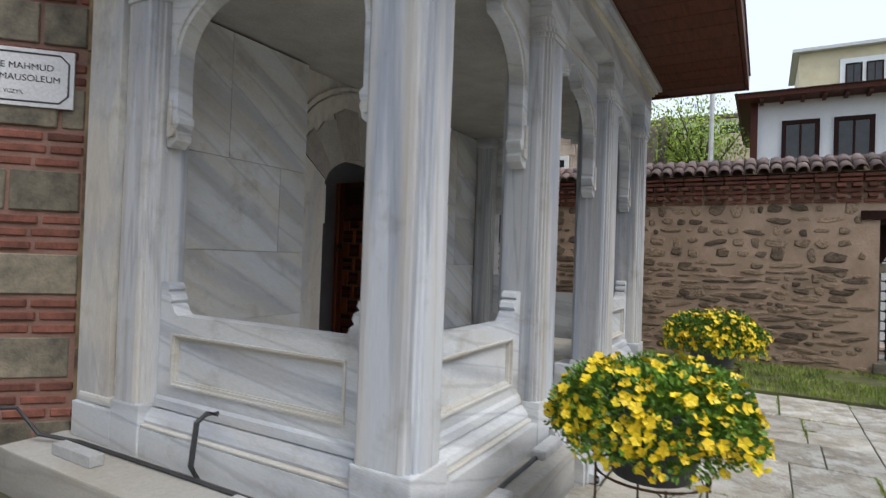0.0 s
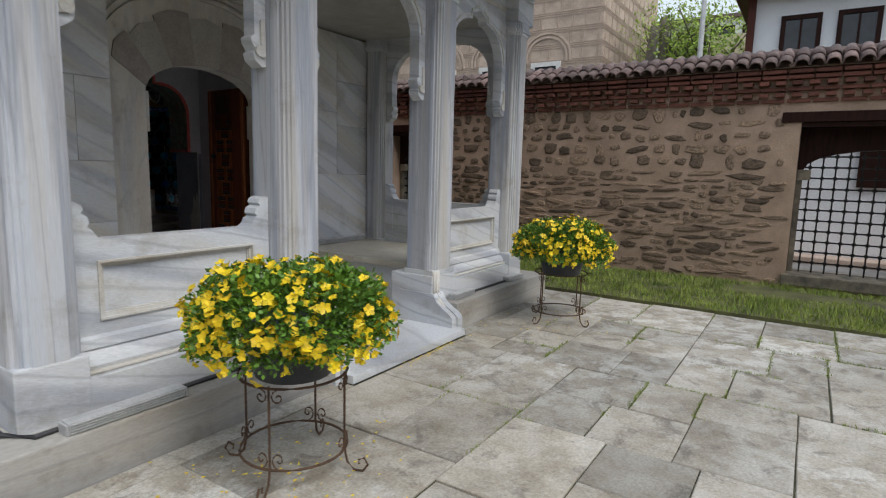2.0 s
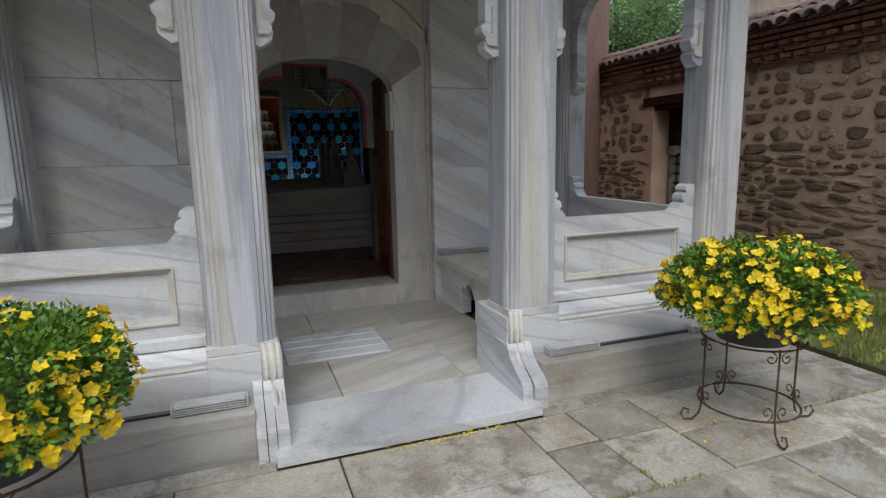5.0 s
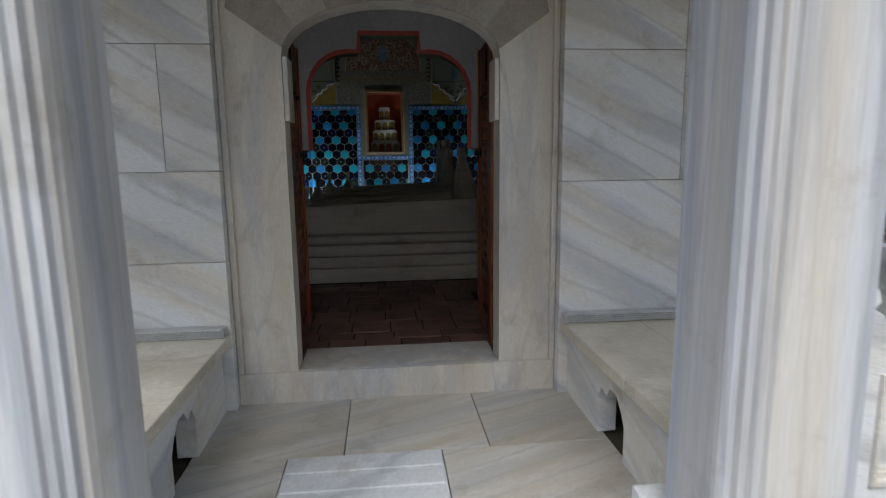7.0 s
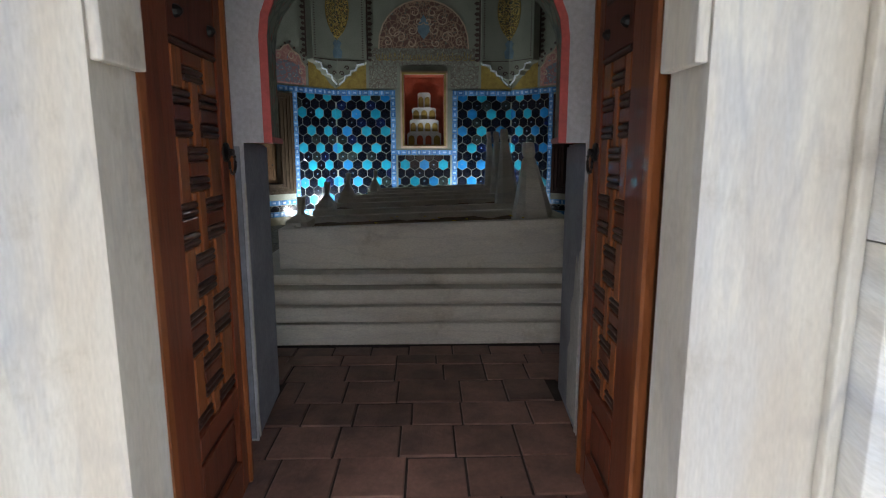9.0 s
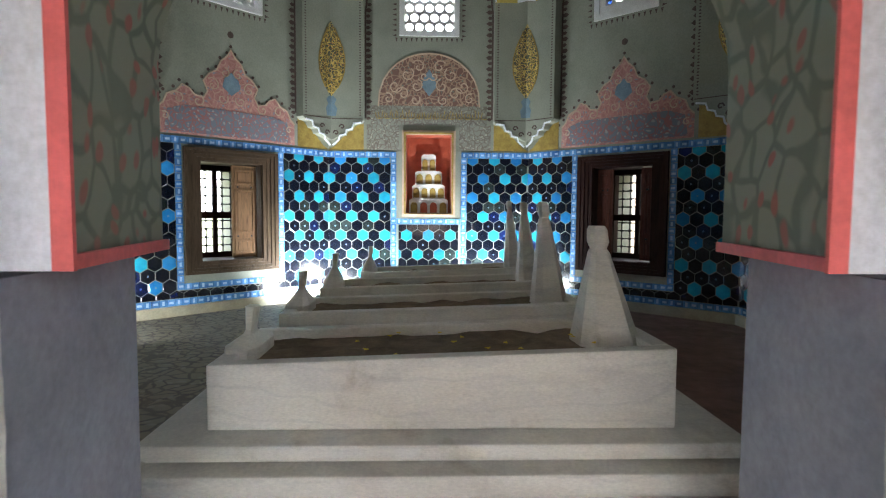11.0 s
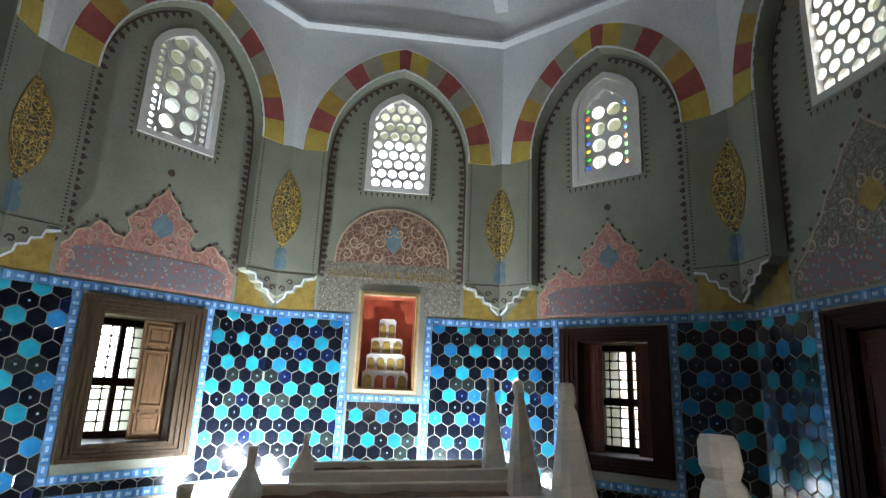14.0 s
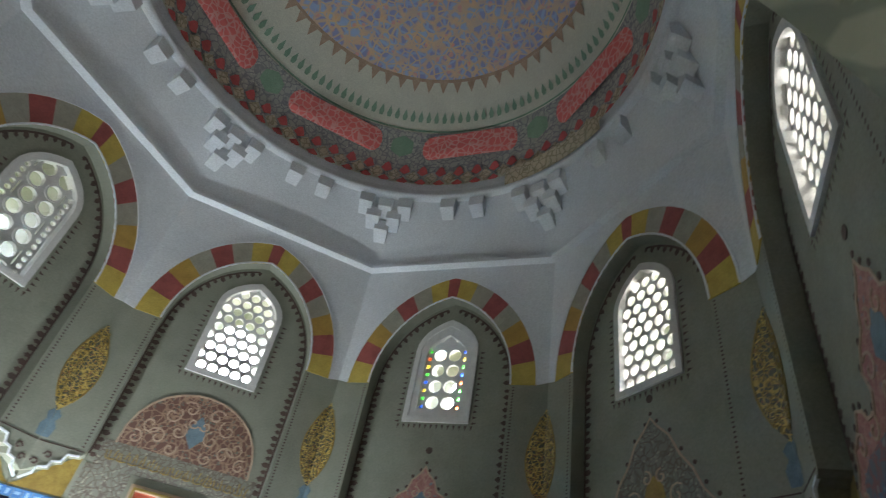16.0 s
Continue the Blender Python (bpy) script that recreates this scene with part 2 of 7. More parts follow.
DOOR_DARK_WOOD = wood_of("dark_reeded_slat", (0.055, 0.026, 0.02), (0.028, 0.014, 0.011), 0.4, coat=0.2)
PLASTER = plain("lilac_white_plaster", (0.60, 0.60, 0.64), (0.50, 0.50, 0.54), 0.75, 2, 60, 0.2)
DADO = plain("blue_grey_dado_paint", (0.30, 0.325, 0.38), (0.22, 0.24, 0.28), 0.6, 4, 40, 0.25)
GREEN_WALL = plain("grey_green_wall_paint", (0.285, 0.295, 0.235), (0.225, 0.235, 0.185), 0.75, 1.6, 45, 0.15)
WHITE_VAULT = plain("pale_blue_white_plaster", (0.80, 0.84, 0.87), (0.73, 0.77, 0.81), 0.7, 1.5, 40, 0.1)
SALMON = plain("salmon_red_line", (0.68, 0.13, 0.13), (0.48, 0.10, 0.09), 0.6, 6, 50, 0.1)
YELLOW = plain("yellow_voussoir_paint", (0.60, 0.46, 0.10), (0.46, 0.34, 0.07), 0.7, 5, 50, 0.15)
OCHRE = plain("ochre_voussoir_paint", (0.52, 0.33, 0.07), (0.40, 0.25, 0.06), 0.7, 5, 50, 0.15)
MAROON = plain("maroon_voussoir_paint", (0.40, 0.10, 0.09), (0.27, 0.07, 0.065), 0.7, 5, 50, 0.15)
GREYV = plain("grey_voussoir_paint", (0.42, 0.40, 0.33), (0.33, 0.32, 0.26), 0.7, 5, 50, 0.15)
GOLD = plain("gold_paint", (0.42, 0.30, 0.075), (0.26, 0.17, 0.045), 0.42, 8, 50, 0.2, metal=0.35)
FRINGE = plain("dark_leaf_fringe_paint", (0.11, 0.065, 0.05), (0.06, 0.04, 0.035), 0.7, 8, 60, 0.1)
INK_CREAM = plain("cream_scroll_paint", (0.55, 0.42, 0.30), (0.42, 0.28, 0.20), 0.7, 6, 60, 0.1)
INK_BLUE = plain("faded_blue_paint", (0.18, 0.27, 0.33), (0.12, 0.18, 0.22), 0.7, 6, 60, 0.1)
PINK_ORN = arabesque_of("pink_arabesque", (0.34, 0.15, 0.13), [(0.48, 0.28, 0.22), (0.20, 0.26, 0.30), (0.42, 0.20, 0.17)], 9)
BLUE_ORN = arabesque_of("blue_red_inscription_band", (0.15, 0.17, 0.20), [(0.30, 0.11, 0.10), (0.34, 0.33, 0.30)], 11)
BROWN_ORN = arabesque_of("brown_red_arabesque", (0.15, 0.075, 0.055), [(0.36, 0.24, 0.16), (0.14, 0.17, 0.14)], 12)
GREY_ORN = arabesque_of("grey_green_dotted_band", (0.20, 0.20, 0.16), [(0.13, 0.10, 0.08), (0.34, 0.33, 0.26)], 13)
TREE_ORN = arabesque_of("gilded_leaf_medallion", (0.085, 0.085, 0.055), [(0.70, 0.50, 0.14), (0.36, 0.15, 0.07)], 17, 0.4)
SOFFIT_ORN = arabesque_of("green_floral_soffit", (0.24, 0.27, 0.20), [(0.13, 0.16, 0.12), (0.36, 0.11, 0.09)], 9)
DOME_BLUE = arabesque_of("blue_orange_dome_medallion", (0.34, 0.38, 0.66), [(0.84, 0.60, 0.36), (0.82, 0.56, 0.32), (0.42, 0.58, 0.80), (0.84, 0.46, 0.36), (0.80, 0.60, 0.38)], 2.4)
DOME_RED = arabesque_of("red_cartouche", (0.80, 0.19, 0.18), [(0.84, 0.46, 0.42)], 8)
DOME_LACE = arabesque_of("grey_lace_band", (0.42, 0.43, 0.39), [(0.23, 0.23, 0.26), (0.56, 0.56, 0.50)], 9)
DOME_GREY = plain("pale_green_dome_paint", (0.78, 0.79, 0.68), (0.69, 0.70, 0.60), 0.75, 2, 40, 0.1)
DOME_GREEN = plain("sage_green_dome_paint", (0.30, 0.47, 0.34), (0.23, 0.38, 0.27), 0.75, 3, 40, 0.1)
BEIGE_ORN = arabesque_of("beige_old_plaster_ornament", (0.60, 0.53, 0.40), [(0.30, 0.27, 0.18), (0.46, 0.41, 0.28)], 9)
TAN_STONE = plain("tan_stone_blocks", (0.56, 0.45, 0.365), (0.36, 0.285, 0.23), 0.85, 1.6, 14, 0.4)
PALE_MORTAR = plain("pale_pink_mortar", (0.56, 0.45, 0.37), (0.42, 0.33, 0.27), 0.9, 3, 40, 0.3)
GYPSUM = plain("white_gypsum", (0.74, 0.74, 0.72), (0.62, 0.62, 0.60), 0.7, 6, 60, 0.2)
TURQ = glaze_of("turquoise_glaze", (0.02, 0.34, 0.46), (0.015, 0.24, 0.36))
AZURE = glaze_of("azure_glaze", (0.025, 0.22, 0.50), (0.015, 0.15, 0.36))
NAVY = glaze_of("black_navy_glaze", (0.005, 0.007, 0.014), (0.003, 0.004, 0.008))
COBALT = glaze_of("cobalt_glaze", (0.007, 0.014, 0.060), (0.004, 0.008, 0.035))
SMOKY = glaze_of("smoky_green_glaze", (0.022, 0.032, 0.03), (0.012, 0.016, 0.018))
GROUT = plain("pale_tile_grout", (0.24, 0.24, 0.19), (0.14, 0.15, 0.12), 0.7, 5, 60, 0.2)
BORDER = plain("light_blue_border_tile", (0.14, 0.34, 0.62), (0.06, 0.17, 0.42), 0.2, 8, 40, 0.1, coat=0.5, tint=0.4, island=True)
BORDER_SPOT = plain("white_blue_border_spot", (0.45, 0.60, 0.78), (0.32, 0.48, 0.68), 0.2, 8, 40, 0.1, coat=0.5, tint=0.2, island=True)
SKIRT = plain("yellowish_marble_skirting", (0.46, 0.40, 0.27), (0.30, 0.26, 0.18), 0.4, 3, 40, 0.15)
FLOOR_BRICK = plain("dark_red_floor_brick", (0.31, 0.165, 0.125), (0.14, 0.082, 0.066), 0.5, 5, 45, 0.4, tint=0.3, shift=6.0)
FLOOR_DARK = plain("floor_joint", (0.05, 0.035, 0.03), (0.025, 0.018, 0.016), 0.9, 5, 45, 0.4)
EARTH = plain("tomb_earth", (0.26, 0.185, 0.11), (0.13, 0.09, 0.055), 0.95, 9, 60, 0.9)
MOTTLED = arabesque_of("mottled_worn_floor", (0.30, 0.26, 0.18), [(0.13, 0.10, 0.08), (0.36, 0.32, 0.24)], 7)
IRON = plain("dark_iron", (0.03, 0.03, 0.032), (0.015, 0.015, 0.016), 0.5, 9, 70, 0.3, metal=0.7)
RUST = plain("rusty_wire", (0.16, 0.09, 0.05), (0.07, 0.045, 0.03), 0.8, 12, 70, 0.4, metal=0.3)
ALU = plain("grey_aluminium", (0.58, 0.59, 0.60), (0.44, 0.45, 0.46), 0.42, 9, 70, 0.15, metal=0.25)
CABLE = plain("dark_grey_cable", (0.05, 0.052, 0.056), (0.03, 0.031, 0.034), 0.5, 8, 60, 0.1)
PLASTIC_POT = plain("dark_slate_plastic", (0.045, 0.055, 0.065), (0.03, 0.035, 0.042), 0.5, 8, 60, 0.1)
LEAF = plain("small_green_leaf", (0.17, 0.34, 0.035), (0.06, 0.15, 0.016), 0.5, 6, 30, 0.1, tint=0.4, island=True)
PETAL = plain("yellow_petal", (0.88, 0.69, 0.015), (0.78, 0.53, 0.01), 0.55, 6, 30, 0.05, tint=0.2, island=True)
TREE_LEAF = plain("spring_tree_leaf", (0.36, 0.50, 0.06), (0.20, 0.34, 0.035), 0.6, 2, 20, 0.1, tint=0.4, island=True)
FOREST_LEAF = plain("hillside_foliage", (0.15, 0.30, 0.06), (0.06, 0.14, 0.03), 0.7, 1, 8, 0.1, tint=0.45, island=True)
BARK = plain("grey_bark", (0.20, 0.17, 0.14), (0.10, 0.085, 0.07), 0.9, 5, 40, 0.6)
WHITE_WALL = plain("whitewashed_wall", (0.80, 0.82, 0.84), (0.70, 0.72, 0.75), 0.8, 1.2, 40, 0.15)
CREAM_WALL = plain("cream_wall", (0.66, 0.58, 0.40), (0.56, 0.49, 0.34), 0.8, 1.2, 30, 0.15)
SIGN_WHITE = plain("white_sign_panel", (0.72, 0.73, 0.76), (0.64, 0.65, 0.68), 0.4, 4, 60, 0.05)
SIGN_INK = plain("dark_sign_letters", (0.035, 0.035, 0.04), (0.025, 0.025, 0.03), 0.5, 5, 40, 0.05)
PATCH = plain("peeled_white_plaster", (0.62, 0.62, 0.58), (0.46, 0.46, 0.43), 0.85, 7, 60, 0.5)


def glass_of(name, colour, rough=0.05):
    m, t, b = nodes_of(name, rough)
    b.inputs["Base Color"].default_value = (*colour, 1)
    b.inputs["Transmission Weight"].default_value = 1.0
    b.inputs["IOR"].default_value = 1.1
    return m


DARK_GLASS = plain("dark_window_glass", (0.03, 0.035, 0.04), (0.015, 0.018, 0.02), 0.08, 2, 30, 0.02)
BLUE_GLASS, GREEN_GLASS, RED_GLASS, AMBER_GLASS = glass_of("blue_glass", (0.05, 0.15, 0.9)), glass_of("green_glass", (0.1, 0.7, 0.1)), glass_of("red_glass", (0.9, 0.15, 0.05)), glass_of("amber_glass", (0.9, 0.6, 0.1))

m_led, t_led, b_led = nodes_of("led_face")
b_led.inputs["Emission Color"].default_value = (0.85, 0.95, 1.0, 1)
b_led.inputs["Emission Strength"].default_value = 30
LED = m_led


# ---- mesh helpers ----
BASE_OF = {}


def thing(name, at, label="", category="", group="", kind=""):
    ob = new(name)
    ob.location = at
    ob.empty_display_size = 0.1
    BASE_OF[ob.name] = Matrix.Translation(at).inverted()
    return tagged(ob, label, category, group, kind)


def adopt(ob, parent):
    ob.parent = parent
    ob.matrix_parent_inverse = BASE_OF.get(parent.name, Matrix())


def part(name, bm, material, parent=None, label="", smooth=False):
    me = bpy.data.meshes.new(name)
    bmesh.ops.recalc_face_normals(bm, faces=bm.faces)
    if smooth:
        for f in bm.faces:
            f.smooth = True
    bm.to_mesh(me)
    bm.free()
    me.materials.append(material)
    ob = new(name, me)
    if parent is not None:
        adopt(ob, parent)
    return tagged(ob, label)


def structure(name, bm, material, label, category="", smooth=False):
    return tagged(part(name, bm, material, None, label, smooth), "", category or name.split("_")[0], "", "structure")


def solo(name, bm, material, label, category, group="", kind="", smooth=False):
    return tagged(part(name, bm, material, None, label, smooth), "", category, group, kind)


def piece(name, me, material, parent, m):
    ob = new(name, me)
    if material and not me.materials:
        me.materials.append(material)
    adopt(ob, parent)
    ob.matrix_basis = m
    return ob


def box(bm, x0, x1, y0, y1, z0, z1, bevel=0.0):
    vs = [bm.verts.new((x, y, z)) for z in (z0, z1) for x, y in ((x0, y0), (x1, y0), (x1, y1), (x0, y1))]
    fs = [bm.faces.new([vs[i] for i in q]) for q in ((3, 2, 1, 0), (4, 5, 6, 7), (0, 1, 5, 4), (1, 2, 6, 5), (2, 3, 7, 6), (3, 0, 4, 7))]
    if bevel:
        es = list({e for f in fs for e in f.edges})
        bmesh.ops.bevel(bm, geom=es, offset=bevel, segments=2, profile=0.6, affect="EDGES")
    return vs


def boxes(*args, bevel=0.0):
    bm = bmesh.new()
    for a in args:
        box(bm, *a, bevel=bevel)
    return bm


def extrude(bm, loops, fn, w0, w1):
    """A plate: outer loop and holes in (u, v), from depth w0 to w1, placed by fn(u, v, w)."""
    sides = []
    for w in (w0, w1):
        rings = [[bm.verts.new(fn(u, v, w)) for u, v in lp] for lp in loops]
        if len(loops) == 1:
            bm.faces.new(rings[0])
        else:
            es = []
            for r in rings:
                es += [bm.edges.new((r[i], r[(i + 1) % len(r)])) for i in range(len(r))]
            bmesh.ops.triangle_fill(bm, edges=es, use_beauty=True)
        sides.append(rings)
    for a, b in zip(*sides):
        for i in range(len(a)):
            j = (i + 1) % len(a)
            bm.faces.new((a[i], a[j], b[j], b[i]))
    return bm


def plate(loops, fn, w0, w1):
    return extrude(bmesh.new(), loops, fn, w0, w1)


def ribbon(bm, pts, width, fn, w0, w1):
    """A raised strip along a line of (u, v) points."""
    n = len(pts)
    left, right = [], []
    for i, (u, v) in enumerate(pts):
        a, b = pts[max(i - 1, 0)], pts[min(i + 1, n - 1)]
        dx, dy = b[0] - a[0], b[1] - a[1]
        d = math.hypot(dx, dy) or 1
        h = width / 2
        left.append((u - dy / d * h, v + dx / d * h))
        right.append((u + dy / d * h, v - dx / d * h))
    lo = [[bm.verts.new(fn(*p, w0)) for p in s] for s in (left, right)]
    hi = [[bm.verts.new(fn(*p, w1)) for p in s] for s in (left, right)]
    for i in range(n - 1):
        bm.faces.new((hi[0][i], hi[0][i + 1], hi[1][i + 1], hi[1][i]))
        bm.faces.new((lo[0][i], lo[0][i + 1], hi[0][i + 1], hi[0][i]))
        bm.faces.new((lo[1][i], hi[1][i], hi[1][i + 1], lo[1][i + 1]))


def tube(bm, pts, r, sides=6, r2=None):
    """A round bar along 3D points."""
    pts = [Vector(p) for p in pts]
    rings = []
    for i, p in enumerate(pts):
        d = (pts[min(i + 1, len(pts) - 1)] - pts[max(i - 1, 0)]).normalized()
        a = d.orthogonal().normalized() if abs(d.z) < 0.9 else d.cross(Vector((0, 1, 0))).normalized()
        b = d.cross(a)
        rr = r if r2 is None else r + (r2 - r) * i / max(1, len(pts) - 1)
        rings.append([bm.verts.new(p + (a * math.cos(k * math.tau / sides) + b * math.sin(k * math.tau / sides)) * rr) for k in range(sides)])
    for q, s in zip(rings, rings[1:]):
        for k in range(sides):
            bm.faces.new((q[k], q[(k + 1) % sides], s[(k + 1) % sides], s[k]))
    bm.faces.new(rings[0][::-1])
    bm.faces.new(rings[-1])


def lathe(bm, profile, at=(0, 0, 0), sides=24):
    rings = []
    for r, z in profile:
        rings.append([bm.verts.new((at[0] + r * math.cos(k * math.tau / sides), at[1] + r * math.sin(k * math.tau / sides), at[2] + z)) for k in range(sides)])
    for a, b in zip(rings, rings[1:]):
        for k in range(sides):
            bm.faces.new((a[k], a[(k + 1) % sides], b[(k + 1) % sides], b[k]))
    bm.faces.new(rings[0][::-1])
    bm.faces.new(rings[-1])


def raw(name, verts, faces, material, parent=None, label=""):
    me = bpy.data.meshes.new(name)
    me.from_pydata(verts, [], faces)
    me.materials.append(material)
    ob = new(name, me)
    if parent is not None:
        adopt(ob, parent)
    return tagged(ob, label)


def arch_pts(half, spring, crown, n=10, pointed=0.0):
    """From the right spring over the crown to the left spring; pointed lifts a crest."""
    rise = crown - spring
    out = []
    for i in range(n + 1):
        a = math.pi / 2 * i / n
        u, v = half * math.cos(a), spring + (rise - pointed) * math.sin(a)
        v += pointed * (i / n) ** 3
        out.append((u, v))
    return out + [(-u, v) for u, v in out[-2::-1]]


XZ = lambda y0: (lambda u, v, w: (u, y0 + w, v))

# ---- grounds ----
structure("ground", boxes((-60, 400, -200, 200, -0.35, -0.06)), SOIL, "earth ground under the courtyard", "ground")
structure("road", boxes((5.88, 8.55, -40, 40, -0.058, 0.02)), ROAD, "grey worn street surface beyond the courtyard wall", "road")
structure("pavement_street", boxes((8.0, 8.56, -40, 40, 0.021, 0.14), bevel=0.02), PALE_MORTAR, "pale kerb and footway before the white outbuilding", "pavement")
structure("courtyard_bed", boxes((-9, 3.12, -10, 8, -0.06, -0.012)), JOINT, "dark mossy bedding between the paving slabs", "ground")
structure("lawn_soil", boxes((3.12, 5.3, -10, 14, -0.06, 0.03)), SOIL, "damp soil under the grass strip", "lawn")

# ---- the octagonal mausoleum: plan numbers ----
YC, A_IN, A_OUT, T8 = 6.035, 4.165, 5.685, math.tan(math.pi / 8)
FLOOR = 0.20


def side_fn(k, mitre=1.5):
    """Places (u, v, w) on side k of the octagon: u along it, v up, w into the room."""
    th = radians(45 * k)
    n, ux = Vector((math.sin(th), math.cos(th))), Vector((math.cos(th), -math.sin(th)))

    def fn(u, v, w):
        a = A_IN - w
        if abs(u) > mitre:
            u = math.copysign(a * T8, u)
        p = n * a + ux * u
        return (p.x, YC + p.y, v)
    return fn


WIN_HALF, WIN_Z0, WIN_SPRING, WIN_TOP = 0.44, 4.76, 5.85, 6.32
LOW_HALF, LOW_Z0, LOW_Z1 = 0.51, 0.93, 2.45


def upper_window_loop(h=WIN_HALF, z0=WIN_Z0, sp=WIN_SPRING, top=WIN_TOP):
    return [(-h, z0), (h, z0)] + arch_pts(h, sp, top, 6, 0.10)


def inner_arch_loop(half=0.645, low=0.752, knee=1.595, top=2.36):
    pts = [(low, knee), (half, knee)]
    for i in range(7):
        a = math.pi / 2 * i / 6
        pts.append((half - 0.32 + 0.32 * math.cos(a), top - 0.32 + 0.32 * math.sin(a)))
    pts += [(0.24, top), (0.24, top + 0.14)]
    return pts + [(-u, v) for u, v in pts[::-1]]


WALL_NAMES = {0: "wall_far", 1: "wall_far_right", -1: "wall_far_left", 2: "wall_right", -2: "wall_left", 3: "wall_near_right", -3: "wall_near_left", 4: "wall_door"}
HALF_IN = A_IN * T8
for k, nm in WALL_NAMES.items():
    fn = side_fn(k)
    outer = [(-HALF_IN, 0.0), (HALF_IN, 0.0), (HALF_IN, 7.6), (-HALF_IN, 7.6)]
    if k == 4:
        door_hole = [(-0.83, FLOOR - 0.02), (0.83, FLOOR - 0.02)] + inner_arch_loop(0.76, 0.83, 1.60, 2.46)
        bm = plate([outer, door_hole, upper_window_loop()], fn, 0.0, -0.52)
        extrude(bm, [outer, [(-0.84, FLOOR - 0.02), (0.84, FLOOR - 0.02), (0.84, 2.75), (-0.84, 2.75)], upper_window_loop()], fn, -0.522, -1.52)
    elif k == 0:
        bm = plate([outer, upper_window_loop()], fn, -0.5, -1.52)
        extrude(bm, [outer, [(-0.40, 1.66), (0.40, 1.66), (0.40, 3.04), (-0.40, 3.04)], upper_window_loop()], fn, 0.0, -0.498)
    else:
        bm = plate([outer, [(-LOW_HALF, LOW_Z0), (LOW_HALF, LOW_Z0), (LOW_HALF, LOW_Z1), (-LOW_HALF, LOW_Z1)], upper_window_loop()], fn, 0.0, -1.52)
    structure(nm, bm, GREEN_WALL, "grey-green painted plaster wall of the octagonal tomb chamber", "wall")

# floor inside, mottled aisle and brick passage
bm = bmesh.new()
extrude(bm, [[(A_OUT / math.cos(math.pi / 8) * math.sin(radians(22.5 + 45 * i)), YC + A_OUT / math.cos(math.pi / 8) * math.cos(radians(22.5 + 45 * i))) for i in range(8)]], lambda u, v, w: (u, v, w), -0.05, FLOOR - 0.02)
structure("floor_inner", bm, FLOOR_DARK, "dark jointed floor of the tomb chamber", "floor")
bm = bmesh.new()
extrude(bm, [[(-4.1, 4.4), (-1.35, 2.8), (-1.35, 9.9), (-1.7, 10.1), (-4.1, 7.7)]], lambda u, v, w: (u, v, w), FLOOR - 0.02, FLOOR + 0.02)
structure("floor_aisle_left", bm, MOTTLED, "mottled worn stone floor of the aisle", "floor")
bm = bmesh.new()
extrude(bm, [[(1.45, 2.8), (4.1, 4.4), (4.1, 7.7), (1.7, 10.1), (1.45, 9.9)]], lambda u, v, w: (u, v, w), FLOOR - 0.02, FLOOR + 0.02)
structure("floor_aisle_right", bm, FLOOR_BRICK, "dark red brick floor of the aisle", "floor")

# roof over the octagon, outside
bm = bmesh.new()
R8 = A_OUT / math.cos(math.pi / 8)
extrude(bm, [[((R8 + 0.15) * math.sin(radians(22.5 + 45 * i)), YC + (R8 + 0.15) * math.cos(radians(22.5 + 45 * i))) for i in range(8)], [(4.9 * math.sin(i * math.tau / 32), YC + 4.9 * math.cos(i * math.tau / 32)) for i in range(32)]], lambda u, v, w: (u, v, w), 7.602, 7.9)
structure("roof_slab", bm, PALE_STONE, "stone cornice slab over the octagonal walls", "roof")

# ---- vaults: spandrel layer with the great arches ----
ARCH_HALF, ARCH_SPRING, ARCH_TOP = 1.10, 5.20, 6.72
PIER = 0.20


def spandrel_loop():
    e = 1.66
    right = [(e, 2.80), (1.52, 2.90), (1.50, 2.98), (1.41, 3.00), (1.39, 3.07), (1.30, 3.09), (1.27, 3.18), (1.14, 3.20), (ARCH_HALF, 3.24)]
    arch = arch_pts(ARCH_HALF, ARCH_SPRING, ARCH_TOP, 10, 0.16)
    return [(e, 7.40)] + right[:1] + right[1:] + arch + [(-u, v) for u, v in right[::-1]] + [(-e, 7.40)]


def arch_at(half, top, s, spring=ARCH_SPRING, pointed=0.16):
    """The point at s (0 spring, 1 crown) of a half arch."""
    a = math.pi / 2 * s
    return half * math.cos(a), spring + (top - spring - pointed) * math.sin(a) + pointed * s ** 3


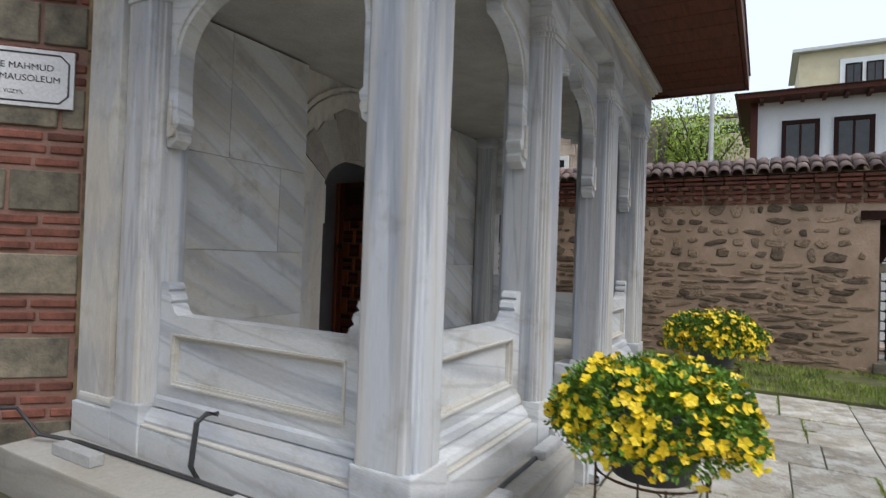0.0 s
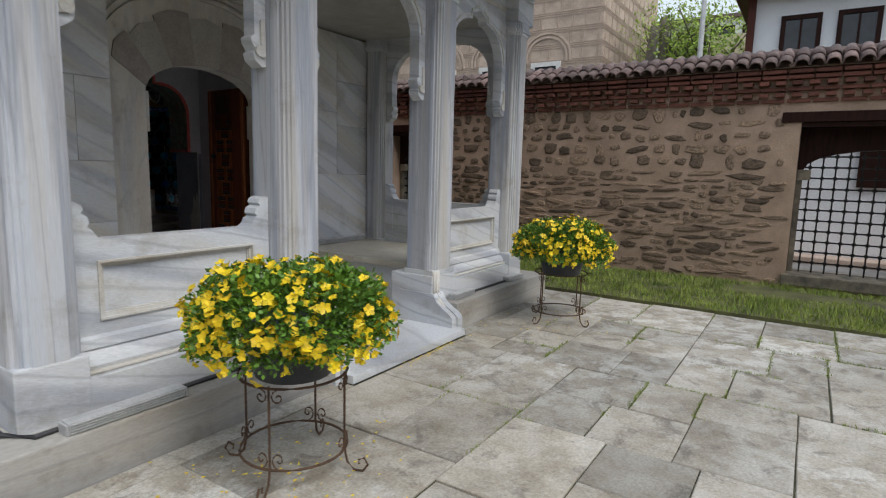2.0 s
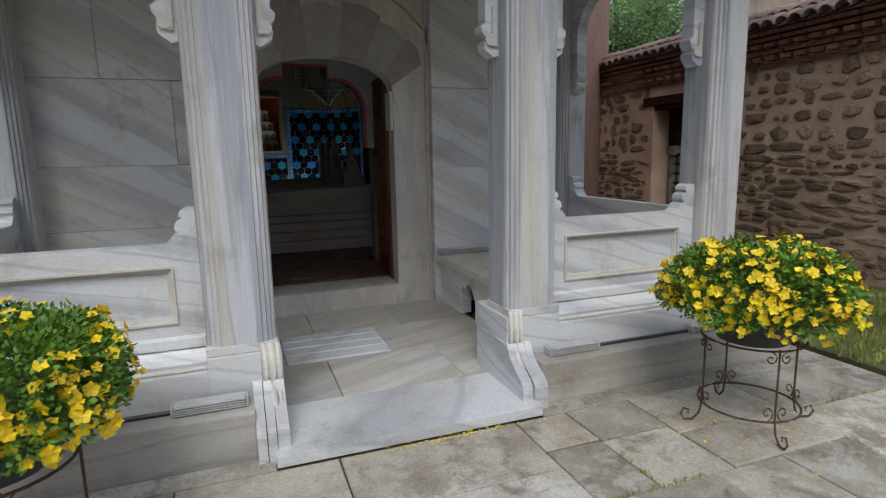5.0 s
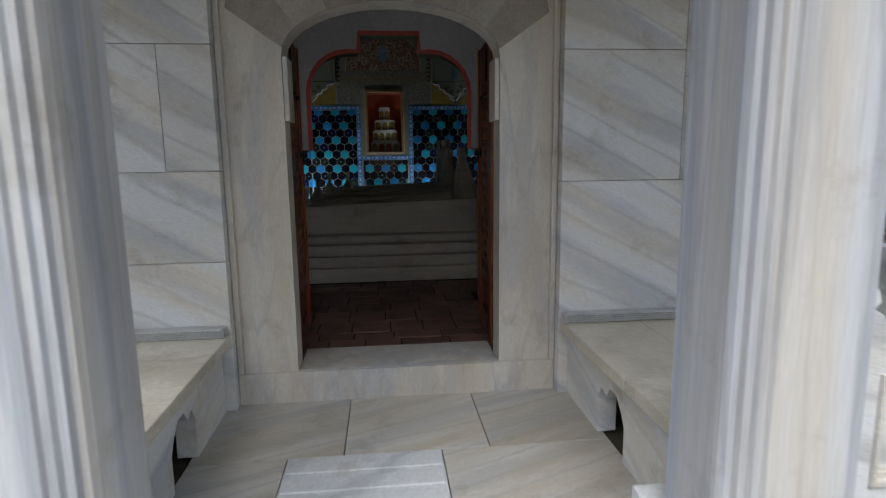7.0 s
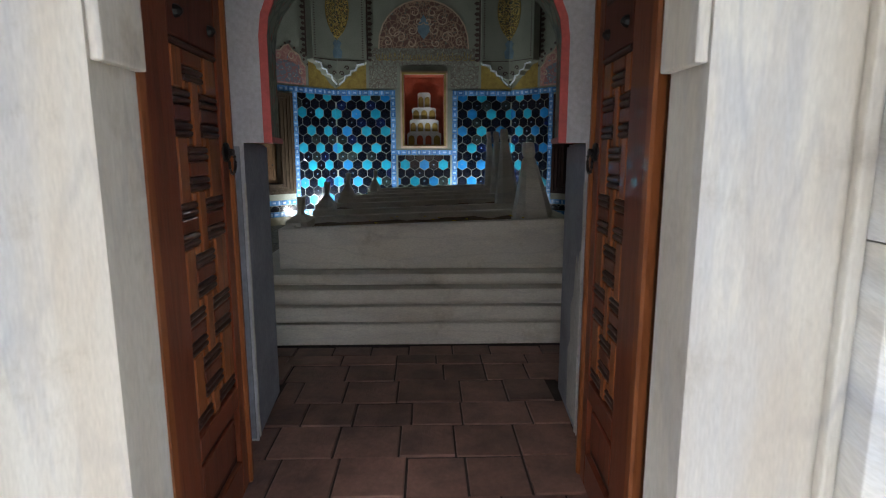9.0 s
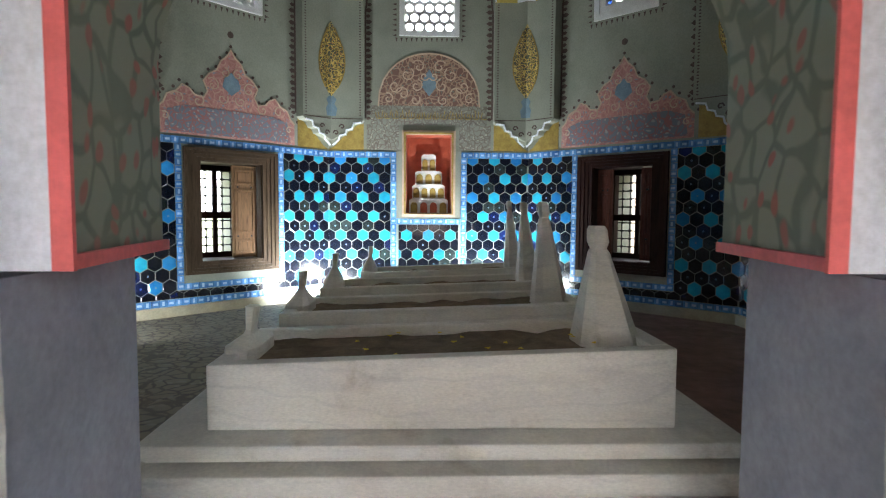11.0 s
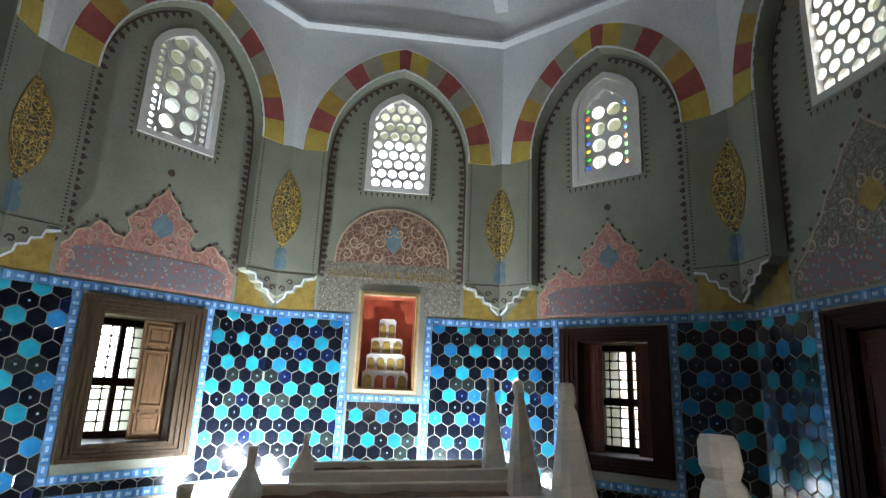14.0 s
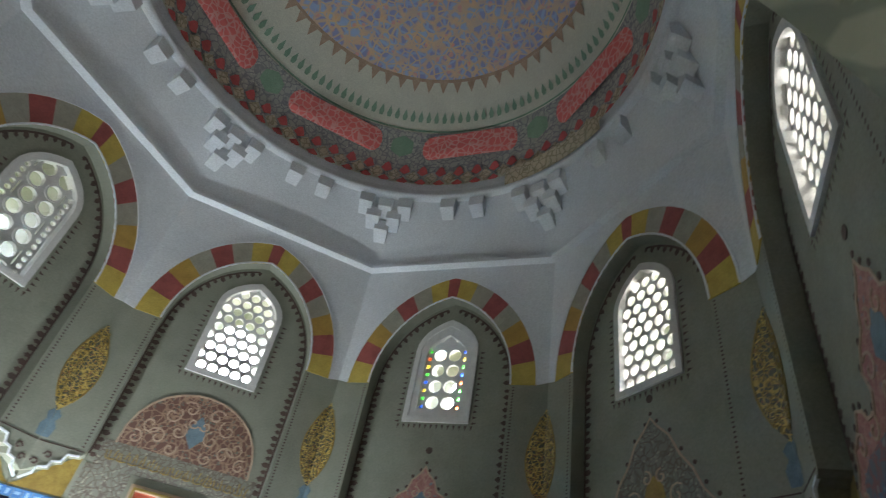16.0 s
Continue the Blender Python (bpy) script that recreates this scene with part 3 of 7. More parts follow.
BAND = [YELLOW, MAROON, OCHRE, GREYV, MAROON, GREYV, YELLOW]
for k in WALL_NAMES:
    fn = side_fn(k)
    lower = spandrel_loop()
    bm = plate([lower], fn, 0.002, PIER)
    layer = structure("spandrel_" + WALL_NAMES[k][5:], bm, GREEN_WALL, "grey-green painted pier layer with a pointed arch recess", "wall")
    # white field over the arch, 4 mm proud
    ex_half, ex_top = 1.48, 7.12
    ext = [arch_at(ex_half, ex_top, i / 12) for i in range(13)]
    field = [(1.66, 5.24), (1.66, 7.395)] + [(-1.66, 7.395), (-1.66, 5.24)] + [(-u, v) for u, v in ext] + ext[-2::-1]
    part("white_field", plate([field], fn, PIER, PIER + 0.006), WHITE_VAULT, layer, "pale blue-white plaster over the arch")
    for s in (-1, 1):
        for i, mt in enumerate(BAND):
            a, b = i / 7 * 0.955, (i + 1) / 7 * 0.955
            pts = [arch_at(ARCH_HALF, ARCH_TOP, a), arch_at(ARCH_HALF, ARCH_TOP, (a + b) / 2), arch_at(ARCH_HALF, ARCH_TOP, b), arch_at(ex_half, ex_top, b), arch_at(ex_half, ex_top, (a + b) / 2), arch_at(ex_half, ex_top, a)]
            part("voussoir", plate([[(s * u, v) for u, v in pts]], fn, PIER + 0.001, PIER + 0.014), mt, layer)
    a = 0.955
    top = [arch_at(ARCH_HALF, ARCH_TOP, a), arch_at(ARCH_HALF, ARCH_TOP, 1), arch_at(ex_half, ex_top, 1), arch_at(ex_half, ex_top, a)]
    part("voussoir", plate([[top[0], top[1], (-top[0][0], top[0][1]), (-top[3][0], top[3][1]), top[2], top[3]]], fn, PIER + 0.001, PIER + 0.014), MAROON, layer)
    # pale fillets along both edges of the arch
    bm = bmesh.new()
    for h, tp, wd in ((ARCH_HALF + 0.012, ARCH_TOP + 0.012, 0.024), (ex_half, ex_top, 0.022)):
        line = [arch_at(h, tp, i / 14) for i in range(15)]
        ribbon(bm, line + [(-u, v) for u, v in line[-2::-1]], wd, fn, PIER + 0.004, PIER + 0.022)
    part("arch_fillet", bm, WHITE_VAULT, layer, "thin pale moulding round the arch")
    # leaf fringe inside the recess and round the window
    bm = bmesh.new()
    path = [(1.07, 3.3 + i * 0.095) for i in range(20)]
    for i in range(15):
        path.append(arch_at(1.05, ARCH_TOP - 0.07, i / 15))
    for s in (-1, 1):
        for i, (u, v) in enumerate(path):
            cx, cy = (0.0, 5.2) if v > 5.2 else (0.0, v)
            dx, dy = cx - u, cy - v
            d = math.hypot(dx, dy) or 1
            dx, dy = dx / d, dy / d
            L, q = (0.10, 0.028) if i % 2 else (0.075, 0.022)
            tip = (u + dx * L, v + dy * L)
            quad = [(u - dy * q, v + dx * q), (u + dx * L * 0.55 - dy * q * 1.3, v + dy * L * 0.55 + dx * q * 1.3), tip, (u + dx * L * 0.55 + dy * q * 1.3, v + dy * L * 0.55 - dx * q * 1.3), (u + dy * q, v - dx * q)]
            bm.faces.new([bm.verts.new(fn(s * p[0], p[1], 0.006)) for p in quad])
        ribbon(bm, [(s * p[0] * 1.015, p[1]) for p in path], 0.028, fn, 0.001, 0.005)
    for i in range(14):
        for u0, v0, dx, dy in ((-0.56 + i * 0.086, 4.66, 0, -1), (0.56, 4.70 + i * 0.086, 1, 0), (-0.56, 4.70 + i * 0.086, -1, 0)):
            q = 0.02
            bm.faces.new([bm.verts.new(fn(*p, 0.006)) for p in ((u0 - dy * q, v0 + dx * q), (u0 + dx * 0.07, v0 + dy * 0.07), (u0 + dy * q, v0 - dx * q))])
    tagged(part("leaf_fringe", bm, FRINGE, layer, "dark painted leaf fringe"), kind="stuff")
    # dotted edge on the pier
    bm = bmesh.new()
    for s in (-1, 1):
        for i in range(44):
            v = 3.30 + i * 0.043
            bm.faces.new([bm.verts.new(fn(s * p[0], p[1], PIER + 0.003)) for p in ((1.155, v), (1.175, v + 0.012), (1.155, v + 0.024), (1.135, v + 0.012))])
    tagged(part("dotted_edge", bm, FRINGE, layer), kind="stuff")
    # gilded leaf folded over the corner, its vase, and the gold bracket
    for s in (-1, 1):
        half_leaf = [(1.639, 3.62)] + [(1.639 - 0.235 * math.sin(math.pi * (i / 9) ** 0.85), 3.62 + 1.23 * i / 9) for i in range(1, 9)] + [(1.639, 4.86)]
        fl = side_fn(k, 9)
        part("leaf_medallion", plate([[(s * u, v) for u, v in half_leaf]], fl, PIER + 0.001, PIER + 0.006), TREE_ORN, layer, "gilded leaf-shaped painted medallion")
        bm = bmesh.new()
        ribbon(bm, [(s * u, v) for u, v in half_leaf[1:-1]], 0.016, fl, PIER + 0.004, PIER + 0.012)
        for j in range(16):
            v = 3.72 + j * 0.066
            w0 = 0.2 * math.sin(math.pi * ((v - 3.62) / 1.23) ** 0.85)
            c = (1.625 - w0 * (0.35 + 0.3 * (j % 2)), v)
            ribbon(bm, [(s * (c[0] + 0.045 * math.cos(q * 0.8) * (1 - q / 9)), c[1] + 0.045 * math.sin(q * 0.8) * (1 - q / 9)) for q in range(8)], 0.012, fl, PIER + 0.005, PIER + 0.012)
        tagged(part("leaf_outline", bm, GOLD, layer, "gilt leaf outline"), kind="stuff")
        vase = [(1.639, 3.30), (1.56, 3.30), (1.54, 3.42), (1.585, 3.50), (1.55, 3.57), (1.60, 3.63), (1.639, 3.63)]
        part("painted_vase", plate([[(s * u, v) for u, v in vase]], fl, PIER + 0.001, PIER + 0.005), INK_BLUE, layer, "faded blue painted vase")
        gold = [(1.70, 2.76), (ARCH_HALF + 0.02, 2.76), (ARCH_HALF + 0.02, 3.22), (1.2, 3.20), (1.45, 3.0), (1.62, 2.82)]
        part("gold_corner", plate([[(s * u, v) for u, v in gold]], side_fn(k, 1.69), 0.003, 0.008), GOLD, layer, "gold painted corner triangle")
        bm = bmesh.new()
        ribbon(bm, [(s * u, v) for u, v in [(1.62, 2.815), (1.52, 2.90), (1.50, 2.98), (1.41, 3.00), (1.39, 3.07), (1.30, 3.09), (1.27, 3.18), (1.14, 3.20)]], 0.025, fl, PIER - 0.01, PIER + 0.012)
        part("scalloped_edge", bm, WHITE_VAULT, layer, "pale scalloped bracket edge")
        bm = bmesh.new()
        for cx, cy in ((1.46, 3.12), (1.56, 3.02)):
            ribbon(bm, [(s * (cx + 0.05 * math.cos(q) * (1 - q / 8)), cy + 0.05 * math.sin(q) * (1 - q / 8)) for q in range(7)], 0.022, fl, PIER + 0.001, PIER + 0.006)
        ribbon(bm, [(s * 1.12, 3.255), (s * 1.63, 3.255)], 0.012, fl, PIER + 0.001, PIER + 0.005)
        tagged(part("bracket_scroll", bm, FRINGE, layer), kind="stuff")

# ---- octagonal cornice, ring of folded plaster, dome ----
bm = bmesh.new()
o_in, o_mid = A_IN - PIER - 0.12, A_IN - PIER + 0.02
for (a0, z0), (a1, z1) in (((o_mid, 7.31), (o_in, 7.355)), ((o_in, 7.355), (o_in, 7.405)), ((o_in, 7.405), (o_mid, 7.46))):
    for i in range(8):
        p = [Vector((a / math.cos(math.pi / 8) * math.sin(radians(22.5 + 45 * j)), YC + a / math.cos(math.pi / 8) * math.cos(radians(22.5 + 45 * j)), z)) for a, z, j in ((a0, z0, i), (a0, z0, i + 1), (a1, z1, i + 1), (a1, z1, i))]
        bm.faces.new([bm.verts.new(q) for q in p])
structure("cornice_octagon", bm, WHITE_VAULT, "thin white octagonal cornice line", "trim")


def oct_r(th, a):
    th = (th + math.pi / 8) % (math.pi / 4) - math.pi / 8
    return a / math.cos(th)


RING_R, RING_Z = 3.60, 8.70
bm = bmesh.new()
NT, NZ = 128, 10
grid = []
for j in range(NZ + 1):
    f = j / NZ
    row = []
    for i in range(NT):
        th = i * math.tau / NT
        r = oct_r(th, A_IN - PIER) * (1 - f ** 1.4) + (RING_R + 0.06) * f ** 1.4
        row.append(bm.verts.new((r * math.sin(th), YC + r * math.cos(th), 7.42 + (RING_Z - 7.42) * f)))
    grid.append(row)
for j in range(NZ):
    for i in range(NT):
        bm.faces.new((grid[j][i], grid[j][(i + 1) % NT], grid[j + 1][(i + 1) % NT], grid[j + 1][i]))
drum = structure("ceiling_transition", bm, WHITE_VAULT, "pale plaster zone that turns the octagon into a circle", "ceiling", smooth=True)


def prism_fold(th, z, w, h, d):
    """A small folded plaster lozenge of a stalactite group."""
    f = (z - 7.42) / (RING_Z - 7.42)
    r = oct_r(th, A_IN - PIER) * (1 - f ** 1.4) + (RING_R + 0.06) * f ** 1.4
    c, out, tan = Vector((math.sin(th), math.cos(th), 0)), Vector((-math.sin(th), -math.cos(th), 0)), Vector((math.cos(th), -math.sin(th), 0))
    o = Vector((0, YC, z)) + c * (r + 0.03)
    bmf = bmesh.new()
    up, dn = Vector((0, 0, h)), Vector((0, 0, -0.13))
    half = tan * (w / 2)
    vs = [bmf.verts.new(p) for p in (o - half + up, o + half + up, o + half + up + out * d, o - half + up + out * d, o - half * 0.92 + out * d, o + half * 0.92 + out * d, o + half * 0.75 + dn, o - half * 0.75 + dn)]
    for q in ((0, 1, 2, 3), (3, 2, 5, 4), (4, 5, 6, 7), (0, 3, 4, 7), (1, 6, 5, 2)):
        bmf.faces.new([vs[i] for i in q])
    return bmf


for g in range(8):
    base = radians(22.5 + 45 * g)
    for row, count, z in ((0, 3, 8.40), (1, 2, 8.20), (2, 1, 8.02)):
        for i in range(count):
            off = (i - (count - 1) / 2) * 0.098
            part("plaster_fold", prism_fold(base + off, z, 0.27, 0.20, 0.25), WHITE_VAULT, drum)
    for i in (-1, 1):
        part("plaster_fold", prism_fold(base + radians(22.5) + i * 0.075, 8.42, 0.28, 0.20, 0.21), WHITE_VAULT, drum)

bm = bmesh.new()
prof = [(RING_R + 0.10, RING_Z - 0.06), (RING_R - 0.02, RING_Z - 0.04), (RING_R - 0.05, RING_Z + 0.03), (RING_R, RING_Z + 0.06), (RING_R - 0.02, RING_Z + 0.14), (RING_R + 0.03, RING_Z + 0.18), (RING_R - 0.05, RING_Z + 0.26), (RING_R + 0.05, RING_Z + 0.30)]
rings = [[bm.verts.new((r * math.sin(i * math.tau / 96), YC + r * math.cos(i * math.tau / 96), z)) for i in range(96)] for r, z in prof]
for a, b in zip(rings, rings[1:]):
    for i in range(96):
        bm.faces.new((a[i], a[(i + 1) % 96], b[(i + 1) % 96], b[i]))
structure("cornice_ring", bm, WHITE_VAULT, "round white moulded ring under the dome", "trim", smooth=True)

DOME_R, DOME_Z = 3.60, 8.98


def dome_pt(th, phi, inset=0.0):
    r = (DOME_R - inset) * math.cos(phi)
    return (r * math.sin(th), YC + r * math.cos(th), DOME_Z + (DOME_R - inset) * math.sin(phi))


def dome_band(name, p0, p1, mt, label, inset=0.0, n=96, steps=4, parent=None):
    bmd = bmesh.new()
    p0, p1 = radians(p0), radians(p1)
    rows = [[bmd.verts.new(dome_pt(i * math.tau / n, p0 + (p1 - p0) * j / steps, inset)) for i in range(n)] for j in range(steps + 1)]
    for a, b in zip(rows, rows[1:]):
        for i in range(n):
            bmd.faces.new((a[i], a[(i + 1) % n], b[(i + 1) % n], b[i]))
    if parent is None:
        return structure(name, bmd, mt, label, "ceiling", smooth=True)
    return part(name, bmd, mt, parent, label, True)


dome = dome_band("ceiling_dome", 0, 89.7, DOME_GREY, "pale green painted dome with ring-shaped bands", -0.02, steps=24)
dome_band("lace_band", 2.5, 20, DOME_LACE, "grey lace-patterned band", 0.004, parent=dome)
dome_band("green_band", 20.4, 21.0, DOME_GREEN, "thin sage green band", 0.004, steps=1, parent=dome)
dome_band("crown_medallion", 38, 89, DOME_BLUE, "blue and orange arabesque crown of the dome", 0.004, steps=14, parent=dome)
dome_band("crown_rim", 37.2, 38.2, INK_CREAM, "cream rim of the crown", 0.012, steps=1, parent=dome)


def dome_poly(bmd, pts, inset):
    bmd.faces.new([bmd.verts.new(dome_pt(a, p, inset)) for a, p in pts])


bm, bm2, bm3, bm4 = bmesh.new(), bmesh.new(), bmesh.new(), bmesh.new()
N_D = 64
for i in range(N_D):
    th = i * math.tau / N_D
    s, q = math.tau / N_D, radians
    dome_poly(bm, [(th - s * 0.38, q(2.8)), (th, q(0.4)), (th + s * 0.38, q(2.8)), (th, q(5.2))], 0.03)
    dome_poly(bm2, [(th + s * 0.18, q(0.6)), (th + s * 0.5, q(2.2)), (th + s * 0.82, q(0.6)), (th + s * 0.5, q(-0.6))], 0.035)
    dome_poly(bm2, [(th + s * 0.2, q(4.6)), (th + s * 0.35, q(6.6)), (th + s * 0.5, q(7.4)), (th + s * 0.65, q(6.6)), (th + s * 0.8, q(4.6)), (th + s * 0.5, q(3.4))], 0.035)
    dome_poly(bm3, [(th - s * 0.3, q(37.2)), (th, q(33.6)), (th + s * 0.3, q(37.2))], 0.01)
    for d in (-0.25, 0.25):
        dome_poly(bm4, [(th + s * (d - 0.10), q(23.6)), (th + s * (d - 0.16), q(25.0)), (th + s * d, q(27.6)), (th + s * (d + 0.16), q(25.0)), (th + s * (d + 0.10), q(23.6))], 0.01)
tagged(part("beige_lozenges", bm, BEIGE_ORN, dome, "ring of beige lozenges"), kind="stuff")
tagged(part("red_palmettes", bm2, SALMON, dome, "ring of small red palmettes"), kind="stuff")
tagged(part("crown_tassels", bm3, INK_CREAM, dome, "ring of cream tassels"), kind="stuff")
tagged(part("green_sprigs", bm4, DOME_GREEN, dome, "ring of green sprigs"), kind="stuff")
for i in range(8):
    th, w = i * math.tau / 8, math.tau / 8
    pts = []
    for cx, sgn in ((0.33, 1), (-0.33, -1)):
        for j in range(7):
            a = -math.pi / 2 + math.pi * j / 6
            pts.append((th + sgn * (0.29 + 0.06 * math.cos(a)) * w, radians(14.4 + 4.3 * math.sin(a) * sgn)))
    bm = bmesh.new()
    dome_poly(bm, pts, 0.012)
    part("red_cartouche", bm, DOME_RED, dome, "salmon red cartouche with pale script")
    bm = bmesh.new()
    rnd = random.Random(i)
    for j in range(22):
        a0, p0 = th + (rnd.random() - 0.5) * 0.5 * w, radians(12 + rnd.random() * 4.5)
        dome_poly(bm, [(a0, p0), (a0 + 0.006, p0), (a0 + 0.006 + rnd.uniform(-0.02, 0.02), p0 + 0.05), (a0 + rnd.uniform(-0.02, 0.02), p0 + 0.05)], 0.018)
    tagged(part("pale_script", bm, INK_CREAM, dome, "pale script strokes"), kind="stuff")
    bm, bmx = bmesh.new(), bmesh.new()
    dome_poly(bm, [(th + w / 2 + 0.062 * math.cos(j * math.tau / 12) * (1 + 0.12 * (j % 2)), radians(14.2) + 0.062 * math.sin(j * math.tau / 12) * (1 + 0.12 * (j % 2))) for j in range(12)], 0.012)
    part("green_rosette", bm, DOME_GREEN, dome, "green rosette")
    dome_poly(bmx, [(th + w / 2 + 0.014 * math.cos(j * math.tau / 8), radians(14.2) + 0.014 * math.sin(j * math.tau / 8)) for j in range(8)], 0.018)
    part("rosette_eye", bmx, SALMON, dome)
bm = bmesh.new()
for j in range(8):
    a0, a1 = radians(58 + j * 4), radians(58 + (j + 1) * 4)
    bm.faces.new([bm.verts.new((r * math.sin(a), YC + r * math.cos(a), z)) for r, z, a in ((RING_R - 0.08, RING_Z - 0.02, a0), (RING_R - 0.08, RING_Z - 0.02, a1), (RING_R - 0.12, RING_Z + 0.34, a1), (RING_R - 0.12, RING_Z + 0.34, a0))])
solo("old_plaster_fragment", bm, BEIGE_ORN, "patch of older beige ornament on the dome ring", "plaster patch")

# ---- upper gypsum windows ----
def circle(cx, cy, r, n=14, sq=1.0):
    return [(cx + r * math.cos(i * math.tau / n), cy + r * sq * math.sin(i * math.tau / n)) for i in range(n)]


def pierced(bm, cx, cy, hw, hh, r, fn, n=16, w0=-0.05, w1=-0.10):
    """A rectangular gypsum cell with a round hole."""
    rings = []
    for w in (w0, w1):
        out, inn = [], []
        for i in range(n):
            a = (i + 0.5) * math.tau / n
            c, s = math.cos(a), math.sin(a)
            k = min(hw / max(abs(c), 1e-6), hh / max(abs(s), 1e-6))
            out.append(bm.verts.new(fn(cx + c * k, cy + s * k, w)))
            inn.append(bm.verts.new(fn(cx + c * r, cy + s * r, w)))
        # square the corners
        rings.append((out, inn))
        for i in range(n):
            j = (i + 1) % n
            bm.faces.new((out[i], out[j], inn[j], inn[i]))
        for sx in (-1, 1):
            for sy in (-1, 1):
                pts = sorted(range(n), key=lambda i: -(sx * hh * math.cos((i + 0.5) * math.tau / n) + sy * hw * math.sin((i + 0.5) * math.tau / n)))[:2]
                bm.faces.new((out[pts[0]], out[pts[1]], bm.verts.new(fn(cx + sx * hw, cy + sy * hh, w))))
    for i in range(n):
        j = (i + 1) % n
        bm.faces.new((rings[0][1][i], rings[0][1][j], rings[1][1][j], rings[1][1][i]))


def upper_window(k, kind_of):
    fn = side_fn(k, 9)
    o = fn(0, WIN_Z0, 0)
    w = thing("window_upper", o, {"dots": "white gypsum lattice window with round panes and a pointed top", "big": "white gypsum window with eight large round panes and coloured glass chips", "bars": "white gypsum window with round panes and a barred border"}[kind_of], "window", "upper windows", "structure")
    part("window_frame", plate([upper_window_loop(0.51, 4.69, 5.85, 6.41), upper_window_loop(0.425, 4.775, 5.84, 6.30)], fn, 0.03, -0.12), GYPSUM, w, "white plaster frame")
    lat = bmesh.new()
    chips = []
    if kind_of == "dots":
        for r in range(-1, 10):
            for c in range(-3, 4):
                pierced(lat, c * 0.172 + (0.086 if r % 2 else 0), 4.86 + r * 0.162, 0.086, 0.081, 0.070, fn)
    elif kind_of == "big":
        for r in range(5):
            for c in (-1, 1):
                pierced(lat, c * 0.118, 5.02 + r * 0.262, 0.118, 0.131, 0.103 if r < 4 else 0.03, fn)
                for j in (0, 1):
                    x, y = c * 0.284, 4.955 + r * 0.262 + j * 0.131
                    chips.append((x, y))
                    pierced(lat, x, y, 0.048, 0.0655, 0.034, fn)
        part("inner_frame", plate([upper_window_loop(0.425, 4.775, 5.84, 6.30), upper_window_loop(0.325, 4.885, 5.78, 6.14)], fn, 0.012, -0.11), GYPSUM, w, "wide white plaster inner frame")
    else:
        for r in range(-1, 7):
            for c in (-1, 1):
                pierced(lat, c * 0.135 + (0.02 if r % 2 else -0.02), 4.98 + r * 0.235, 0.135, 0.1175, 0.10, fn)
        for c in (-1, 1):
            for j in range(16):
                pierced(lat, c * 0.345, 4.80 + j * 0.1, 0.062, 0.05, 0.036, fn)
    part("gypsum_lattice", lat, GYPSUM, w, "pierced white lattice")
    if kind_of == "big":
        for i, (x, y) in enumerate(chips):
            part("glass_chip", plate([circle(x, y, 0.036, 6)], fn, -0.07, -0.075), (BLUE_GLASS, GREEN_GLASS, RED_GLASS, GREEN_GLASS, AMBER_GLASS)[i % 5], w)
    if kind_of == "bars":
        for r in range(5):
            for c in (-1, 1):
                part("pane_rim", plate([circle(c * 0.135 + (0.02 if r % 2 else -0.02), 4.98 + r * 0.235, 0.120), circle(c * 0.135 + (0.02 if r % 2 else -0.02), 4.98 + r * 0.235, 0.099)], fn, -0.05, -0.03), GYPSUM, w)
    th = radians(45 * k)
    n = Vector((math.sin(th), math.cos(th), 0))
    eye = Vector(fn(0, 5.5, -0.75))
    area_lamp("window_daylight", look(eye, eye - n), 0.86, 1.5, LAMP_W * SHARE[k], (1.0, 0.97, 0.93))


LAMP_W = 1.6
# trees stand before the windows on one flank of the building
SHARE = {0: 0.6, 1: 1.0, 2: 1.3, 3: 1.3, 4: 0.5, -1: 0.10, -2: 0.08, -3: 0.08}
for k in WALL_NAMES:
    upper_window(k, {-1: "bars", 1: "big"}.get(k, "dots"))

